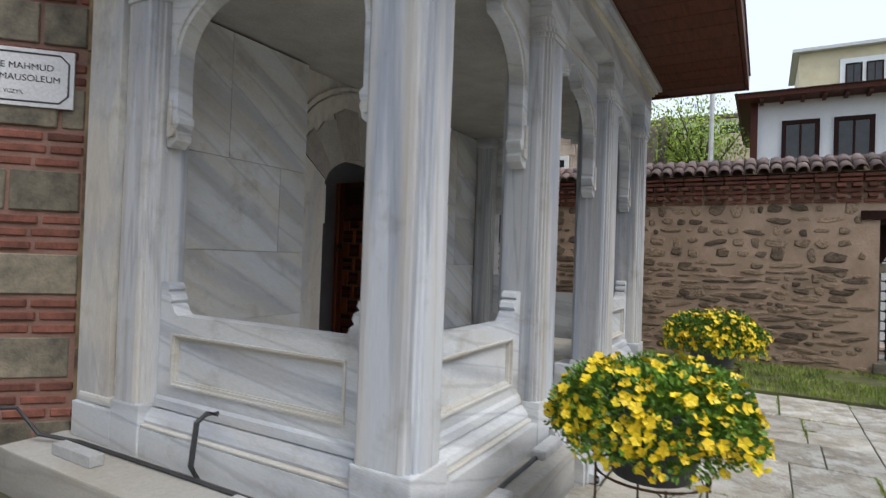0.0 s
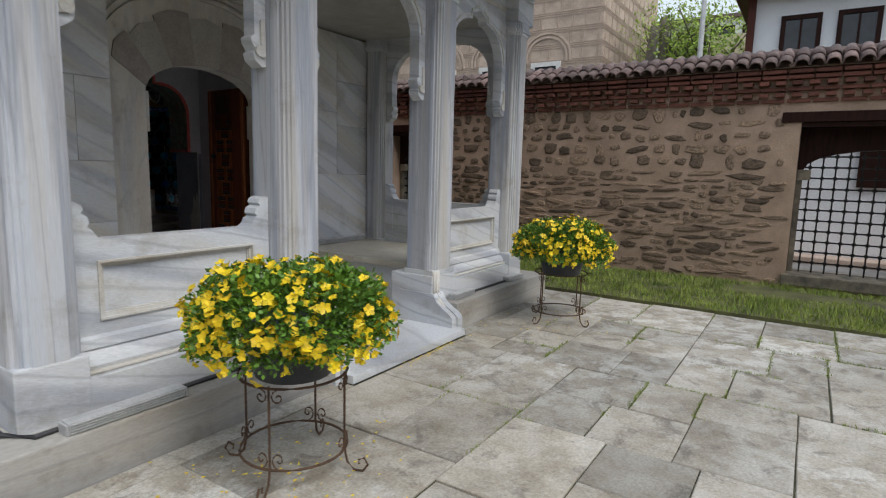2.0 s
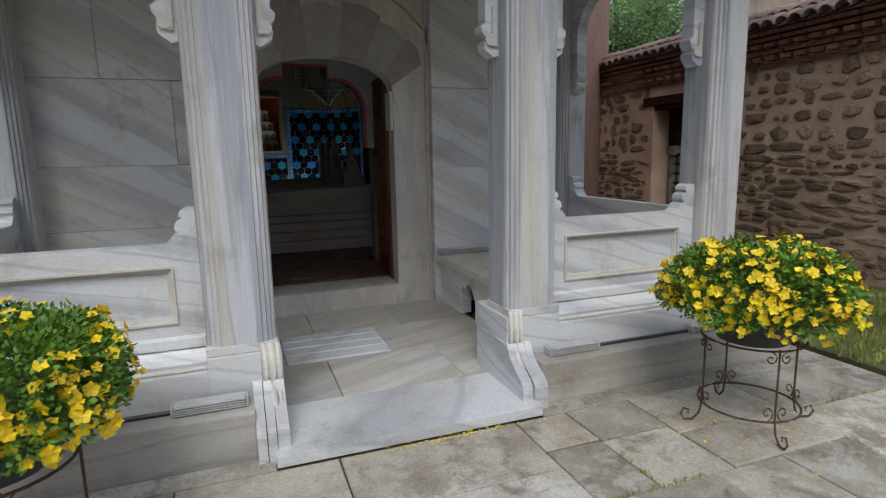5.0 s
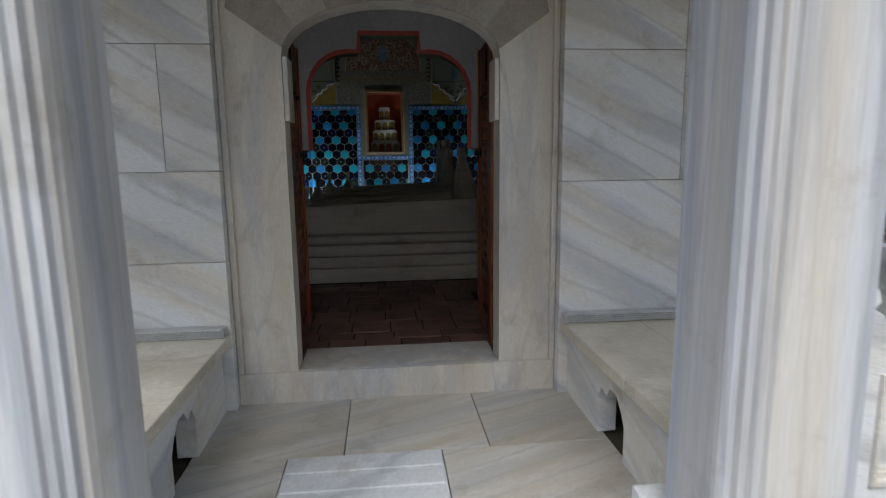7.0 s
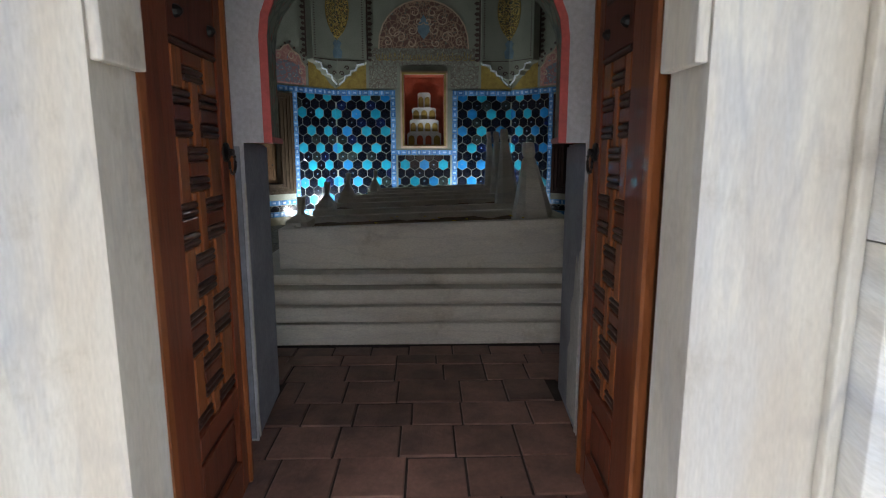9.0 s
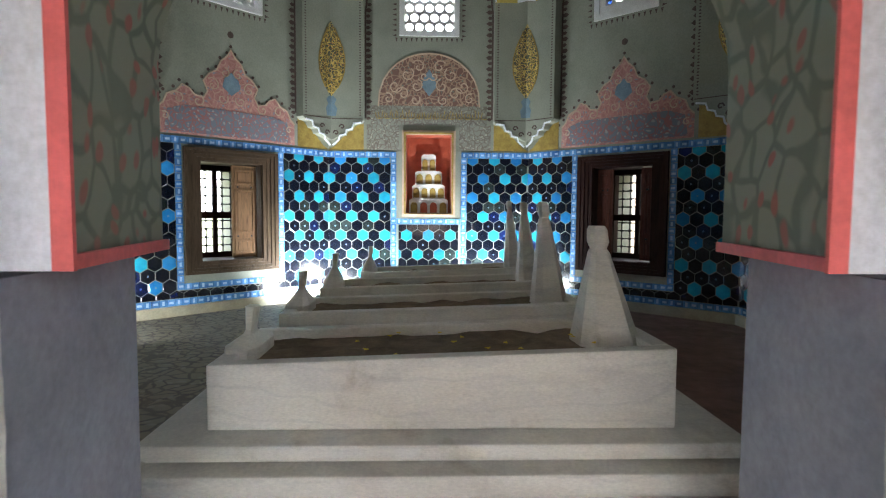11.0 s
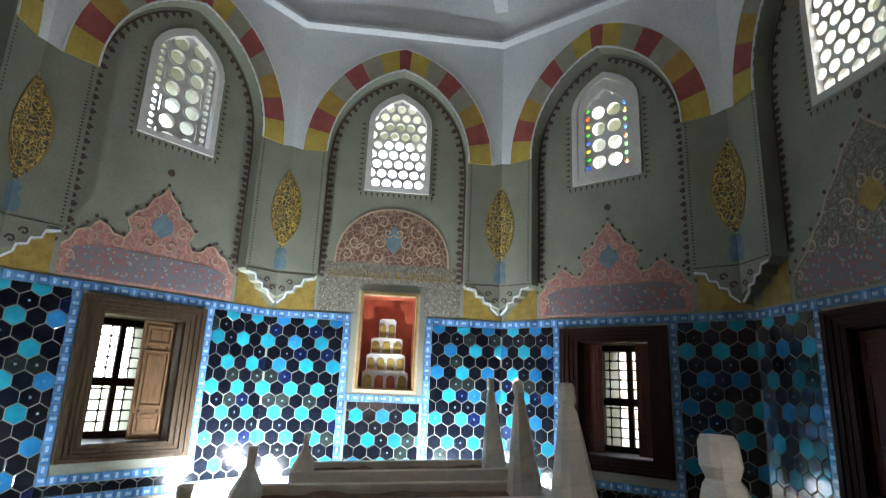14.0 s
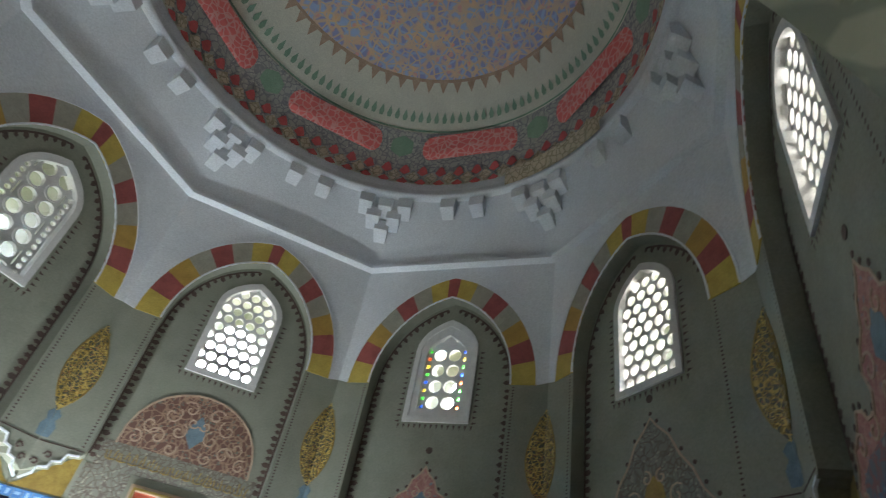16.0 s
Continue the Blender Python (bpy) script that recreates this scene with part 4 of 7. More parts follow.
# ---- painted ornament over the lower windows ----
SC = lambda cx, cy, r, t, s: [(cx + s * r * (1 - i / 13) * math.cos(t + i * 0.62), cy + r * (1 - i / 13) * math.sin(t + i * 0.62)) for i in range(12)]
for k in WALL_NAMES:
    if k == 4:
        continue
    fn = side_fn(k, 9)
    o = thing("painted_pediment", fn(0, 2.78, 0.0), "faded painted pediment with scrolls and an inscription band" if k else "rounded brown-red arabesque pediment with a gilt inscription", "wall painting", "painted pediments")
    if k == 0:
        dome_sh = [(-0.86, 3.50)] + [(0.86 * -math.cos(math.pi * i / 14), 3.50 + 0.90 * math.sin(math.pi * i / 14) ** 0.85) for i in range(1, 14)] + [(0.86, 3.50)]
        part("arabesque_field", plate([dome_sh], fn, 0.001, 0.006), BROWN_ORN, o)
        part("inscription_band", plate([[(-1.0, 3.20), (1.0, 3.20), (1.0, 3.52), (-1.0, 3.52)]], fn, 0.001, 0.008), GREY_ORN, o)
        part("lower_band", plate([[(-1.07, 2.77), (-0.52, 2.77), (-0.52, 3.198), (-1.07, 3.198)]], fn, 0.001, 0.006), GREY_ORN, o)
        part("lower_band", plate([[(0.52, 2.77), (1.07, 2.77), (1.07, 3.198), (0.52, 3.198)]], fn, 0.001, 0.006), GREY_ORN, o)
        bm = bmesh.new()
        rnd = random.Random(4)
        for i in range(40):
            u = -0.9 + i * 0.046
            ribbon(bm, [(u, 3.30 + rnd.random() * 0.04), (u + rnd.uniform(-0.02, 0.03), 3.38 + rnd.random() * 0.07)], 0.012, fn, 0.008, 0.014)
            if i % 3 == 0:
                ribbon(bm, [(u, 3.31), (u + 0.05, 3.295), (u + 0.11, 3.315)], 0.012, fn, 0.008, 0.014)
        tagged(part("gilt_script", bm, GOLD, o, "gilt script strokes"), kind="stuff")
        bm = bmesh.new()
        for s in (-1, 1):
            for cx, cy, r, t in ((0.18, 4.18, 0.12, 0.5), (0.38, 4.05, 0.13, 2.2), (0.58, 3.85, 0.13, 3.2), (0.70, 3.64, 0.10, 1.2), (0.45, 3.72, 0.13, 0.2), (0.22, 3.86, 0.12, 1.8), (0.24, 3.62, 0.09, 2.6), (0.08, 4.02, 0.08, 3.5)):
                ribbon(bm, SC(s * cx, cy, r, t, s), 0.02, fn, 0.006, 0.013)
        ribbon(bm, [(u * 1.01, v + 0.005) for u, v in dome_sh], 0.025, fn, 0.006, 0.013)
        tagged(part("scrollwork", bm, INK_CREAM, o, "cream scrolls"), kind="stuff")
        bm = plate([[(0, 3.68), (0.13, 3.85), (0.09, 4.0), (0, 4.14), (-0.09, 4.0), (-0.13, 3.85)]], fn, 0.006, 0.010)
        part("blue_cartouche", bm, INK_BLUE, o)
        continue
    half = [(1.06, 2.77), (1.06, 3.10), (0.98, 3.18), (0.93, 3.30), (0.80, 3.36), (0.72, 3.46), (0.62, 3.42), (0.55, 3.34), (0.42, 3.32), (0.36, 3.42), (0.42, 3.56), (0.33, 3.68), (0.22, 3.74), (0.16, 3.88), (0.06, 3.97)]
    if abs(k) == 2:
        half = [(1.06, 2.77), (1.06, 3.02), (0.96, 3.12), (0.84, 3.22), (0.72, 3.40), (0.60, 3.52), (0.50, 3.72), (0.36, 3.88), (0.24, 4.10), (0.08, 4.24)]
    tip = (0.0, half[-1][1] + 0.10)
    loop = half + [tip] + [(-u, v) for u, v in half[::-1]]
    part("arabesque_field", plate([loop], fn, 0.001, 0.006), PINK_ORN if abs(k) != 2 else GREY_ORN, o)
    part("inscription_band", plate([[(-0.98, 2.80), (0.98, 2.80), (0.93, 3.10), (0.70, 3.18), (-0.70, 3.18), (-0.93, 3.10)]], fn, 0.006, 0.010), BLUE_ORN, o)
    bm = bmesh.new()
    line = half[1:] + [tip] + [(-u, v) for u, v in half[:0:-1]]
    ribbon(bm, line, 0.022, fn, 0.006, 0.013)
    for s in (-1, 1):
        for cx, cy, r, t in ((0.78, 3.26, 0.10, 0.3), (0.50, 3.26, 0.09, 2.0), (0.28, 3.52, 0.11, 0.8), (0.14, 3.34, 0.09, 2.6), (0.10, 3.72, 0.08, 1.5), (0.96, 3.0, 0.06, 1.0)):
            ribbon(bm, SC(s * cx, cy, r, t, s), 0.017, fn, 0.006, 0.013)
    tagged(part("scrollwork", bm, INK_CREAM, o, "cream and pink scroll lines"), kind="stuff")
    part("blue_heart", plate([[(0, 3.40), (0.14, 3.52), (0.11, 3.64), (0, 3.74), (-0.11, 3.64), (-0.14, 3.52)]], fn, 0.006, 0.011), INK_BLUE if abs(k) != 2 else GOLD, o)
    bm = bmesh.new()
    for i, (u, v) in enumerate(line):
        extrude(bm, [circle(u * 1.05, v + 0.05, 0.024, 6)], fn, 0.001, 0.006)
    extrude(bm, [circle(0, tip[1] + 0.22, 0.05, 8)], fn, 0.001, 0.006)
    tagged(part("bud_edging", bm, FRINGE, o), kind="stuff")

# ---- lower windows with frames, shutters and grilles ----
def lower_window(k, frame_mat, shutter_mat, leaves):
    fn = side_fn(k, 9)
    w = thing("window_lower", fn(0, 0.6, 0), "deep wooden window with moulded frame, iron grille and open shutter" if leaves else "deep dark wooden window with closed panelled shutters", "window", "lower windows", "structure")
    for a, b, d0, d1 in ((0.73, 0.67, 0.0, 0.05), (0.67, 0.61, -0.005, 0.036), (0.61, 0.55, -0.01, 0.018), (0.55, 0.485, -0.02, 0.006)):
        e = 1.69
        ho, hi = a, b
        zo, zi = 0.91 - 0.72 * (0.73 - a), 0.91 - 0.72 * (0.73 - b)
        part("window_frame", plate([[(-ho, e - zo), (ho, e - zo), (ho, e + zo), (-ho, e + zo)], [(-hi, e - zi), (hi, e - zi), (hi, e + zi), (-hi, e + zi)]], fn, d0, d1), frame_mat, w, "moulded wooden frame ring")
    lining = bmesh.new()
    for u0, u1, v0, v1 in ((-0.505, -0.47, 0.935, 2.445), (0.47, 0.505, 0.935, 2.445), (-0.469, 0.469, 2.41, 2.445), (-0.469, 0.469, 0.935, 0.965)):
        extrude(lining, [[(u0, v0), (u1, v0), (u1, v1), (u0, v1)]], fn, -0.022, -0.90)
    part("lining", lining, frame_mat, w, "wooden lining of the recess")
    bm = bmesh.new()
    for u in [-0.42 + 0.84 * i / 6 for i in range(7)]:
        tube(bm, [fn(u, 0.94, -0.95), fn(u, 2.44, -0.95)], 0.010)
    for i in range(11):
        v = 1.0 + i * 0.135
        tube(bm, [fn(-0.50, v, -0.95), fn(0.50, v, -0.95)], 0.010)
        for u in [-0.42 + 0.84 * j / 6 for j in range(7)]:
            bmesh.ops.create_cube(bm, size=0.034, matrix=Matrix.Translation(fn(u, v, -0.95)))
    part("iron_grille", bm, IRON, w, "dark iron window grille")
    bm = bmesh.new()
    for u0, u1, v0, v1 in ((-0.468, -0.40, 0.967, 2.408), (0.40, 0.468, 0.967, 2.408), (-0.035, 0.035, 0.967, 2.408), (-0.40, 0.40, 1.58, 1.68), (-0.40, 0.40, 2.33, 2.408), (-0.40, 0.40, 0.967, 1.05)):
        extrude(bm, [[(u0, v0), (u1, v0), (u1, v1), (u0, v1)]], fn, -0.60, -0.65)
    part("casement", bm, DARK_WOOD, w, "dark wooden casement bars")
    for u0, u1, wd in leaves:
        leaf = part("shutter", plate([[(u0, 0.985), (u1, 0.985), (u1, 2.39), (u0, 2.39)]], fn, wd, wd - 0.03), shutter_mat, w, "panelled wooden shutter leaf")
        uu0, uu1 = min(u0, u1) + 0.04, max(u0, u1) - 0.04
        for v0, v1 in ((1.04, 1.27), (1.35, 2.03), (2.10, 2.33)):
            part("shutter_panel", plate([[(uu0, v0), (uu1, v0), (uu1, v1), (uu0, v1)], [(uu0 + 0.03, v0 + 0.03), (uu1 - 0.03, v0 + 0.03), (uu1 - 0.03, v1 - 0.03), (uu0 + 0.03, v1 - 0.03)]], fn, wd, wd + 0.014), shutter_mat, leaf)
            part("raised_field", plate([[(uu0 + 0.05, v0 + 0.05), (uu1 - 0.05, v0 + 0.05), (uu1 - 0.05, v1 - 0.05), (uu0 + 0.05, v1 - 0.05)]], fn, wd, wd + 0.008), shutter_mat, leaf)
        for v0 in (1.31, 2.065):
            for u_s in (uu0 + 0.05, uu1 - 0.05):
                b = bmesh.new()
                extrude(b, [circle(u_s, v0, 0.014, 8)], fn, wd, wd + 0.012)
                part("stud", b, IRON, leaf, "small iron stud")
    return w


lower_window(-1, WALNUT, SHUTTER_WALNUT, [(0.04, 0.44, -0.12)])
lower_window(1, DARK_WOOD, RED_WOOD, [(-0.46, -0.20, -0.14), (0.26, 0.46, -0.14)])
CLOSED = [(-0.46, -0.005, -0.10), (0.005, 0.46, -0.10)]
lower_window(2, DARK_WOOD, RED_WOOD, CLOSED)
lower_window(-2, WALNUT, SHUTTER_WALNUT, [(0.04, 0.44, -0.12)])
# out of view: leaves added shut on these two to cut incoming daylight
lower_window(3, DARK_WOOD, RED_WOOD, CLOSED)
lower_window(-3, WALNUT, SHUTTER_WALNUT, CLOSED)

# ---- niche in the far wall ----
fn0 = side_fn(0, 9)
niche = thing("niche", fn0(0, 1.6, 0), "gilt-framed red niche with a stepped tier of small painted arches", "niche", "", "structure")
part("niche_frame", plate([[(-0.46, 1.62), (0.46, 1.62), (0.46, 3.10), (-0.46, 3.10)], [(-0.39, 1.69), (0.39, 1.69), (0.39, 3.03), (-0.39, 3.03)]], fn0, 0.045, -0.02), INK_CREAM, niche, "cream and gilt moulded frame")
part("gilt_bead", plate([[(-0.425, 1.655), (0.425, 1.655), (0.425, 3.065), (-0.425, 3.065)], [(-0.40, 1.68), (0.40, 1.68), (0.40, 3.04), (-0.40, 3.04)]], fn0, 0.045, 0.058), GOLD, niche, "gilt bead")
RED_NICHE = plain("orange_red_niche_paint", (0.50, 0.11, 0.05), (0.34, 0.07, 0.035), 0.6, 5, 50, 0.1)
bm = plate([[(-0.395, 1.665), (0.395, 1.665), (0.395, 3.035), (-0.395, 3.035)]], fn0, -0.40, -0.42)
part("back", bm, RED_NICHE, niche, "orange-red painted back")
bm = bmesh.new()
for u0, u1, v0, v1 in ((-0.398, -0.385, 1.665, 3.035), (0.385, 0.398, 1.665, 3.035), (-0.385, 0.385, 3.022, 3.036)):
    extrude(bm, [[(u0, v0), (u1, v0), (u1, v1), (u0, v1)]], fn0, -0.021, -0.40)
part("reveal", bm, RED_NICHE, niche)
z = 1.665
for tier, (half, h, n_a, mt) in enumerate(((0.34, 0.27, 4, RED_NICHE), (0.29, 0.25, 4, GOLD), (0.24, 0.24, 3, GOLD), (0.13, 0.30, 2, GOLD))):
    body = part("tier", plate([[(-half, z), (half, z), (half, z + h - 0.03), (half - 0.04, z + h), (-half + 0.04, z + h), (-half, z + h - 0.03)]], fn0, -0.39 + 0.0, -0.12 - tier * 0.06), GYPSUM, niche, "white and gilt tier of the niche hood")
    for j in range(n_a):
        c = (j - (n_a - 1) / 2) * (2 * half / n_a)
        r = half / n_a * 0.72
        col = (mt if not (tier == 0 and j in (0, 3)) else GOLD)
        part("little_arch", plate([[(c - r, z + 0.02), (c + r, z + 0.02)] + [(c + r * math.cos(a), z + h * 0.55 + r * 1.0 * math.sin(a)) for a in [math.pi * q / 6 for q in range(7)]]], fn0, -0.12 - tier * 0.06, -0.108 - tier * 0.06), col, body)
    z += h
part("niche_sill", plate([[(-0.42, 1.625), (0.42, 1.625), (0.42, 1.665), (-0.42, 1.665)]], fn0, -0.40, 0.07), INK_CREAM, niche)

# ---- hexagonal tile revetment ----
TP = 0.19
TILE_TOP, TILE_BOT = 2.63, 0.46


def clip_poly(poly, axis, limit, keep_less):
    out = []
    for i in range(len(poly)):
        p, q = poly[i], poly[(i + 1) % len(poly)]
        ip = (p[axis] <= limit) == keep_less
        iq = (q[axis] <= limit) == keep_less
        if ip:
            out.append(p)
        if ip != iq:
            f = (limit - p[axis]) / (q[axis] - p[axis])
            out.append((p[0] + (q[0] - p[0]) * f, p[1] + (q[1] - p[1]) * f))
    return out


def hex_pts(cx, cy, r):
    return [(cx + r * math.sin(math.pi / 3 * i), cy + r * math.cos(math.pi / 3 * i)) for i in range(6)]


def tile_mesh(poly, fn):
    """A glazed tile with a softly raised face."""
    n = len(poly)
    cx, cy = sum(p[0] for p in poly) / n, sum(p[1] for p in poly) / n
    vs, fs = [], []
    for s, w in ((1.0, 0.002), (1.0, 0.008), (0.93, 0.012)):
        vs += [fn(cx + (p[0] - cx) * s, cy + (p[1] - cy) * s, w) for p in poly]
    for r in (0, n):
        fs += [(r + i, r + (i + 1) % n, r + n + (i + 1) % n, r + n + i) for i in range(n)]
    fs.append(tuple(range(2 * n, 3 * n)))
    me = bpy.data.meshes.new("tile")
    me.from_pydata(vs, [], fs)
    return me


def hex_regions(k):
    e = HALF_IN - 0.004
    if k == 0:
        return [(-e, -0.66, TILE_BOT, TILE_TOP), (0.66, e, TILE_BOT, TILE_TOP), (-0.52, 0.52, TILE_BOT, 1.48)]
    if k == 4:
        return [(-e, -1.1, TILE_BOT, TILE_TOP), (1.1, e, TILE_BOT, TILE_TOP)]
    return [(-e, -0.85, TILE_BOT, TILE_TOP), (0.85, e, TILE_BOT, TILE_TOP), (-0.848, 0.848, TILE_BOT, 0.565)]


HEX_R = TP / 2 / math.cos(math.pi / 6)
TILE_SETS = {mt.name: tile_mesh(hex_pts(0, 0, HEX_R - 0.006), lambda u, v, w: (u, v, w)) for mt in (TURQ, AZURE, NAVY, COBALT, SMOKY)}


def tiled_side(k):
    fn = side_fn(k, 9)
    th = radians(45 * k)
    turn = Matrix(((math.cos(th), 0, -math.sin(th), 0), (-math.sin(th), 0, -math.cos(th), 0), (0, 1, 0, 0), (0, 0, 0, 1)))
    rev = thing("tile_revetment", fn(0, TILE_BOT, 0), "glazed hexagonal wall tiles in turquoise, azure and near-black navy", "tiled wall", "tiled walls", "structure")
    rnd = random.Random(40 + k)
    eyes = []
    for u0, u1, v0, v1 in hex_regions(k):
        part("tile_bed", plate([[(u0, v0), (u1, v0), (u1, v1), (u0, v1)]], fn, 0.0005, 0.004), GROUT, rev, "pale grout bed")
        for r in range(-1, 16):
            cy = TILE_TOP - r * TP * 0.866 - 0.02
            for c in range(-10, 11):
                cx = c * TP + (TP / 2 if r % 2 else 0)
                if cx + TP / 2 < u0 or cx - TP / 2 > u1 or cy + HEX_R < v0 or cy - HEX_R > v1:
                    continue
                light = r % 2 == 0 and (c + r // 2) % 2 == 0
                roll = rnd.random()
                if v1 < 1:
                    light = False
                mt = (TURQ if roll < 0.62 else AZURE) if light else (NAVY if roll < 0.86 else COBALT if roll < 0.92 else SMOKY)
                poly = hex_pts(cx, cy, HEX_R - 0.006)
                inside = all(u0 <= p[0] <= u1 and v0 <= p[1] <= v1 for p in poly)
                if inside:
                    p = Vector(fn(cx, cy, 0.0))
                    piece("tile", TILE_SETS[mt.name], mt, rev, Matrix.Translation(p) @ turn)
                    if not light and roll > 0.62 or light and roll > 0.85:
                        eyes.append((cx, cy, light))
                else:
                    for axis, lim, less in ((0, u0, False), (0, u1, True), (1, v0, False), (1, v1, True)):
                        poly = clip_poly(poly, axis, lim, less) if len(poly) > 2 else poly
                    if len(poly) > 2 and abs(sum(poly[i - 1][0] * q[1] - q[0] * poly[i - 1][1] for i, q in enumerate(poly))) > 0.002:
                        piece("tile", tile_mesh(poly, fn), mt, rev, Matrix())
    vs, fs = [], []
    for cx, cy, light in eyes:
        b = len(vs)
        vs += [fn(cx + s * math.cos(i * math.tau / 8), cy + s * math.sin(i * math.tau / 8), 0.0135) for s in (0.014, 0.006) for i in range(8)]
        fs += [(b + i, b + (i + 1) % 8, b + 8 + (i + 1) % 8, b + 8 + i) for i in range(8)]
    if vs:
        tagged(raw("tile_flowers", vs, fs, INK_BLUE, rev, "small pale flower rings on the dark tiles"), kind="stuff")
    # borders of small blue tiles
    e = HALF_IN - 0.004
    strips = [((-e, e) if k else (-e, -0.56), (2.635, 2.735))] + ([((0.56, e), (2.635, 2.735)), ((-0.655, -0.56), (TILE_BOT, 2.634)), ((0.56, 0.655), (TILE_BOT, 2.634)), ((-0.558, 0.558), (1.49, 1.585))] if k == 0 else [((-0.845, -0.755), (0.575, 2.634)), ((0.755, 0.845), (0.575, 2.634)), ((-0.754, 0.754), (0.575, 0.665))] if k != 4 else [])
    strips.append(((-e, e), (0.36, 0.455)))
    bm, bm2 = bmesh.new(), bmesh.new()
    for (u0, u1), (v0, v1) in strips:
        if k == 4 and v1 < 1:
            continue
        along = (u1 - u0) > (v1 - v0)
        L, W = ((u1 - u0), (v1 - v0)) if along else ((v1 - v0), (u1 - u0))
        n = max(1, round(L / 0.105))
        for i in range(n):
            a, b = L * i / n + 0.003, L * (i + 1) / n - 0.003
            q = (u0 + a, v0, u0 + b, v1) if along else (u0, v0 + a, u1, v0 + b)
            extrude(bm, [[(q[0], q[1]), (q[2], q[1]), (q[2], q[3]), (q[0], q[3])]], fn, 0.001, 0.016)
            mu, mv = (q[0] + q[2]) / 2, (q[1] + q[3]) / 2
            s1, s2 = (0.030, 0.016) if (i % 2) == along else (0.016, 0.030)
            extrude(bm2, [[(mu - s1, mv - s2), (mu + s1, mv - s2), (mu + s1, mv + s2), (mu - s1, mv + s2)]], fn, 0.016, 0.018)
    tagged(part("border_tiles", bm, BORDER, rev, "strips of small light-blue border tiles"), kind="stuff")
    tagged(part("border_spots", bm2, BORDER_SPOT, rev, "pale marks on the border tiles"), kind="stuff")
    if k != 4:
        part("skirting", plate([[(-e, FLOOR), (e, FLOOR), (e, 0.355), (-e, 0.355)]], fn, 0.001, 0.06), SKIRT, rev, "yellowish marble skirting")


for k in WALL_NAMES:
    tiled_side(k)

# ---- tomb platform and tombs ----
plat = thing("tomb_platform", (0.05, 2.66, FLOOR), "stepped marble platform under the row of tombs", "platform", "", "structure")
for y0, x0, x1, z0, z1, y1 in ((2.66, -1.40, 1.50, FLOOR, 0.355, 7.95), (2.70, -1.36, 1.46, 0.355, 0.375, 7.93), (2.66, -1.40, 1.50, 0.375, 0.48, 7.95), (2.72, -1.34, 1.44, 0.48, 0.50, 7.9), (2.68, -1.38, 1.48, 0.50, 0.60, 7.92), (2.82, -1.28, 1.38, 0.60, 0.625, 7.86), (2.78, -1.30, 1.40, 0.625, 0.69, 7.86)):
    part("step", boxes((x0, x1, y0, y1, z0, z1), bevel=0.012), MARBLE_TOMB, plat, "worn grey-white marble step")


def tomb(y0, x0, x1, depth, foot, head, fat):
    o = thing("tomb", (0, y0, 0.69), "open-topped white marble tomb filled with earth, upright stones at both ends", "tomb", "row of tombs")
    T = 0.09
    rise = lambda x: -0.015 + 0.075 * (x - x0) / (x1 - x0)
    for n, b in (("side_slab", (x0, x1, y0, y0 + T, 0.692, 1.01)), ("side_slab", (x0, x1, y0 + depth - T, y0 + depth, 0.692, 1.01)), ("end_slab", (x0, x0 + T, y0 + T, y0 + depth - T, 0.692, 1.01)), ("end_slab", (x1 - T, x1, y0 + T, y0 + depth - T, 0.692, 1.01))):
        sl = bmesh.new()
        for vt in box(sl, *b):
            if vt.co.z > 0.9:
                vt.co.z += rise(vt.co.x)
        bmesh.ops.bevel(sl, geom=list(sl.edges), offset=0.010, segments=2, profile=0.6, affect="EDGES")
        part(n, sl, MARBLE_TOMB, o)
    bm = bmesh.new()
    nx, ny = 24, 8
    g = [[bm.verts.new((x0 + T + (x1 - x0 - 2 * T) * i / nx, y0 + T + (depth - 2 * T) * j / ny, 0.955 + rise(x0 + (x1 - x0) * i / nx) + 0.03 * noise.noise((i * 0.5, j * 0.6, y0)))) for i in range(nx + 1)] for j in range(ny + 1)]
    for j in range(ny):
        for i in range(nx):
            bm.faces.new((g[j][i], g[j][i + 1], g[j + 1][i + 1], g[j + 1][i]))
    part("earth_fill", bm, EARTH, o, "dry brown earth", True)
    ym = y0 + depth / 2

    def stone(nm, xa, xb, wy, zt, knob, label):
        b = bmesh.new()
        xm, zb = (xa + xb) / 2, 0.955
        lean = 0.06 if knob else -0.02
        hx, hy = (xb - xa) / 2, wy / 2
        rings = []
        prof = [(1.0, 1.0, zb), (0.97, 0.95, zb + 0.06), (0.30, 0.28, zt - 0.14), (0.23, 0.22, zt - 0.12)]
        prof += [(0.30, 0.28, zt - 0.085), (0.28, 0.26, zt - 0.02), (0.22, 0.22, zt)] if knob else [(0.34, 0.22, zt)]
        for fx, fy, zz in prof:
            rings.append([b.verts.new((xm - lean * (zz - zb) / (zt - zb) + sx * hx * fx, ym + sy * hy * fy, zz)) for sx, sy in ((-1, -0.6), (-0.6, -1), (0.6, -1), (1, -0.6), (1, 0.6), (0.6, 1), (-0.6, 1), (-1, 0.6))])
        for p, q in zip(rings, rings[1:]):
            for i in range(8):
                b.faces.new((p[i], p[(i + 1) % 8], q[(i + 1) % 8], q[i]))
        b.faces.new(rings[-1])
        b.faces.new(rings[0][::-1])
        part(nm, b, MARBLE_TOMB, o, label)

    stone("footstone", x0 - 0.02, x0 + 0.16, depth * 0.55, foot, False, "low tapered footstone")
    stone("headstone", x1 - fat - 0.05, x1 - 0.04, depth * 0.46, head, True, "tall tapered headstone with a knobbed top")
    return o


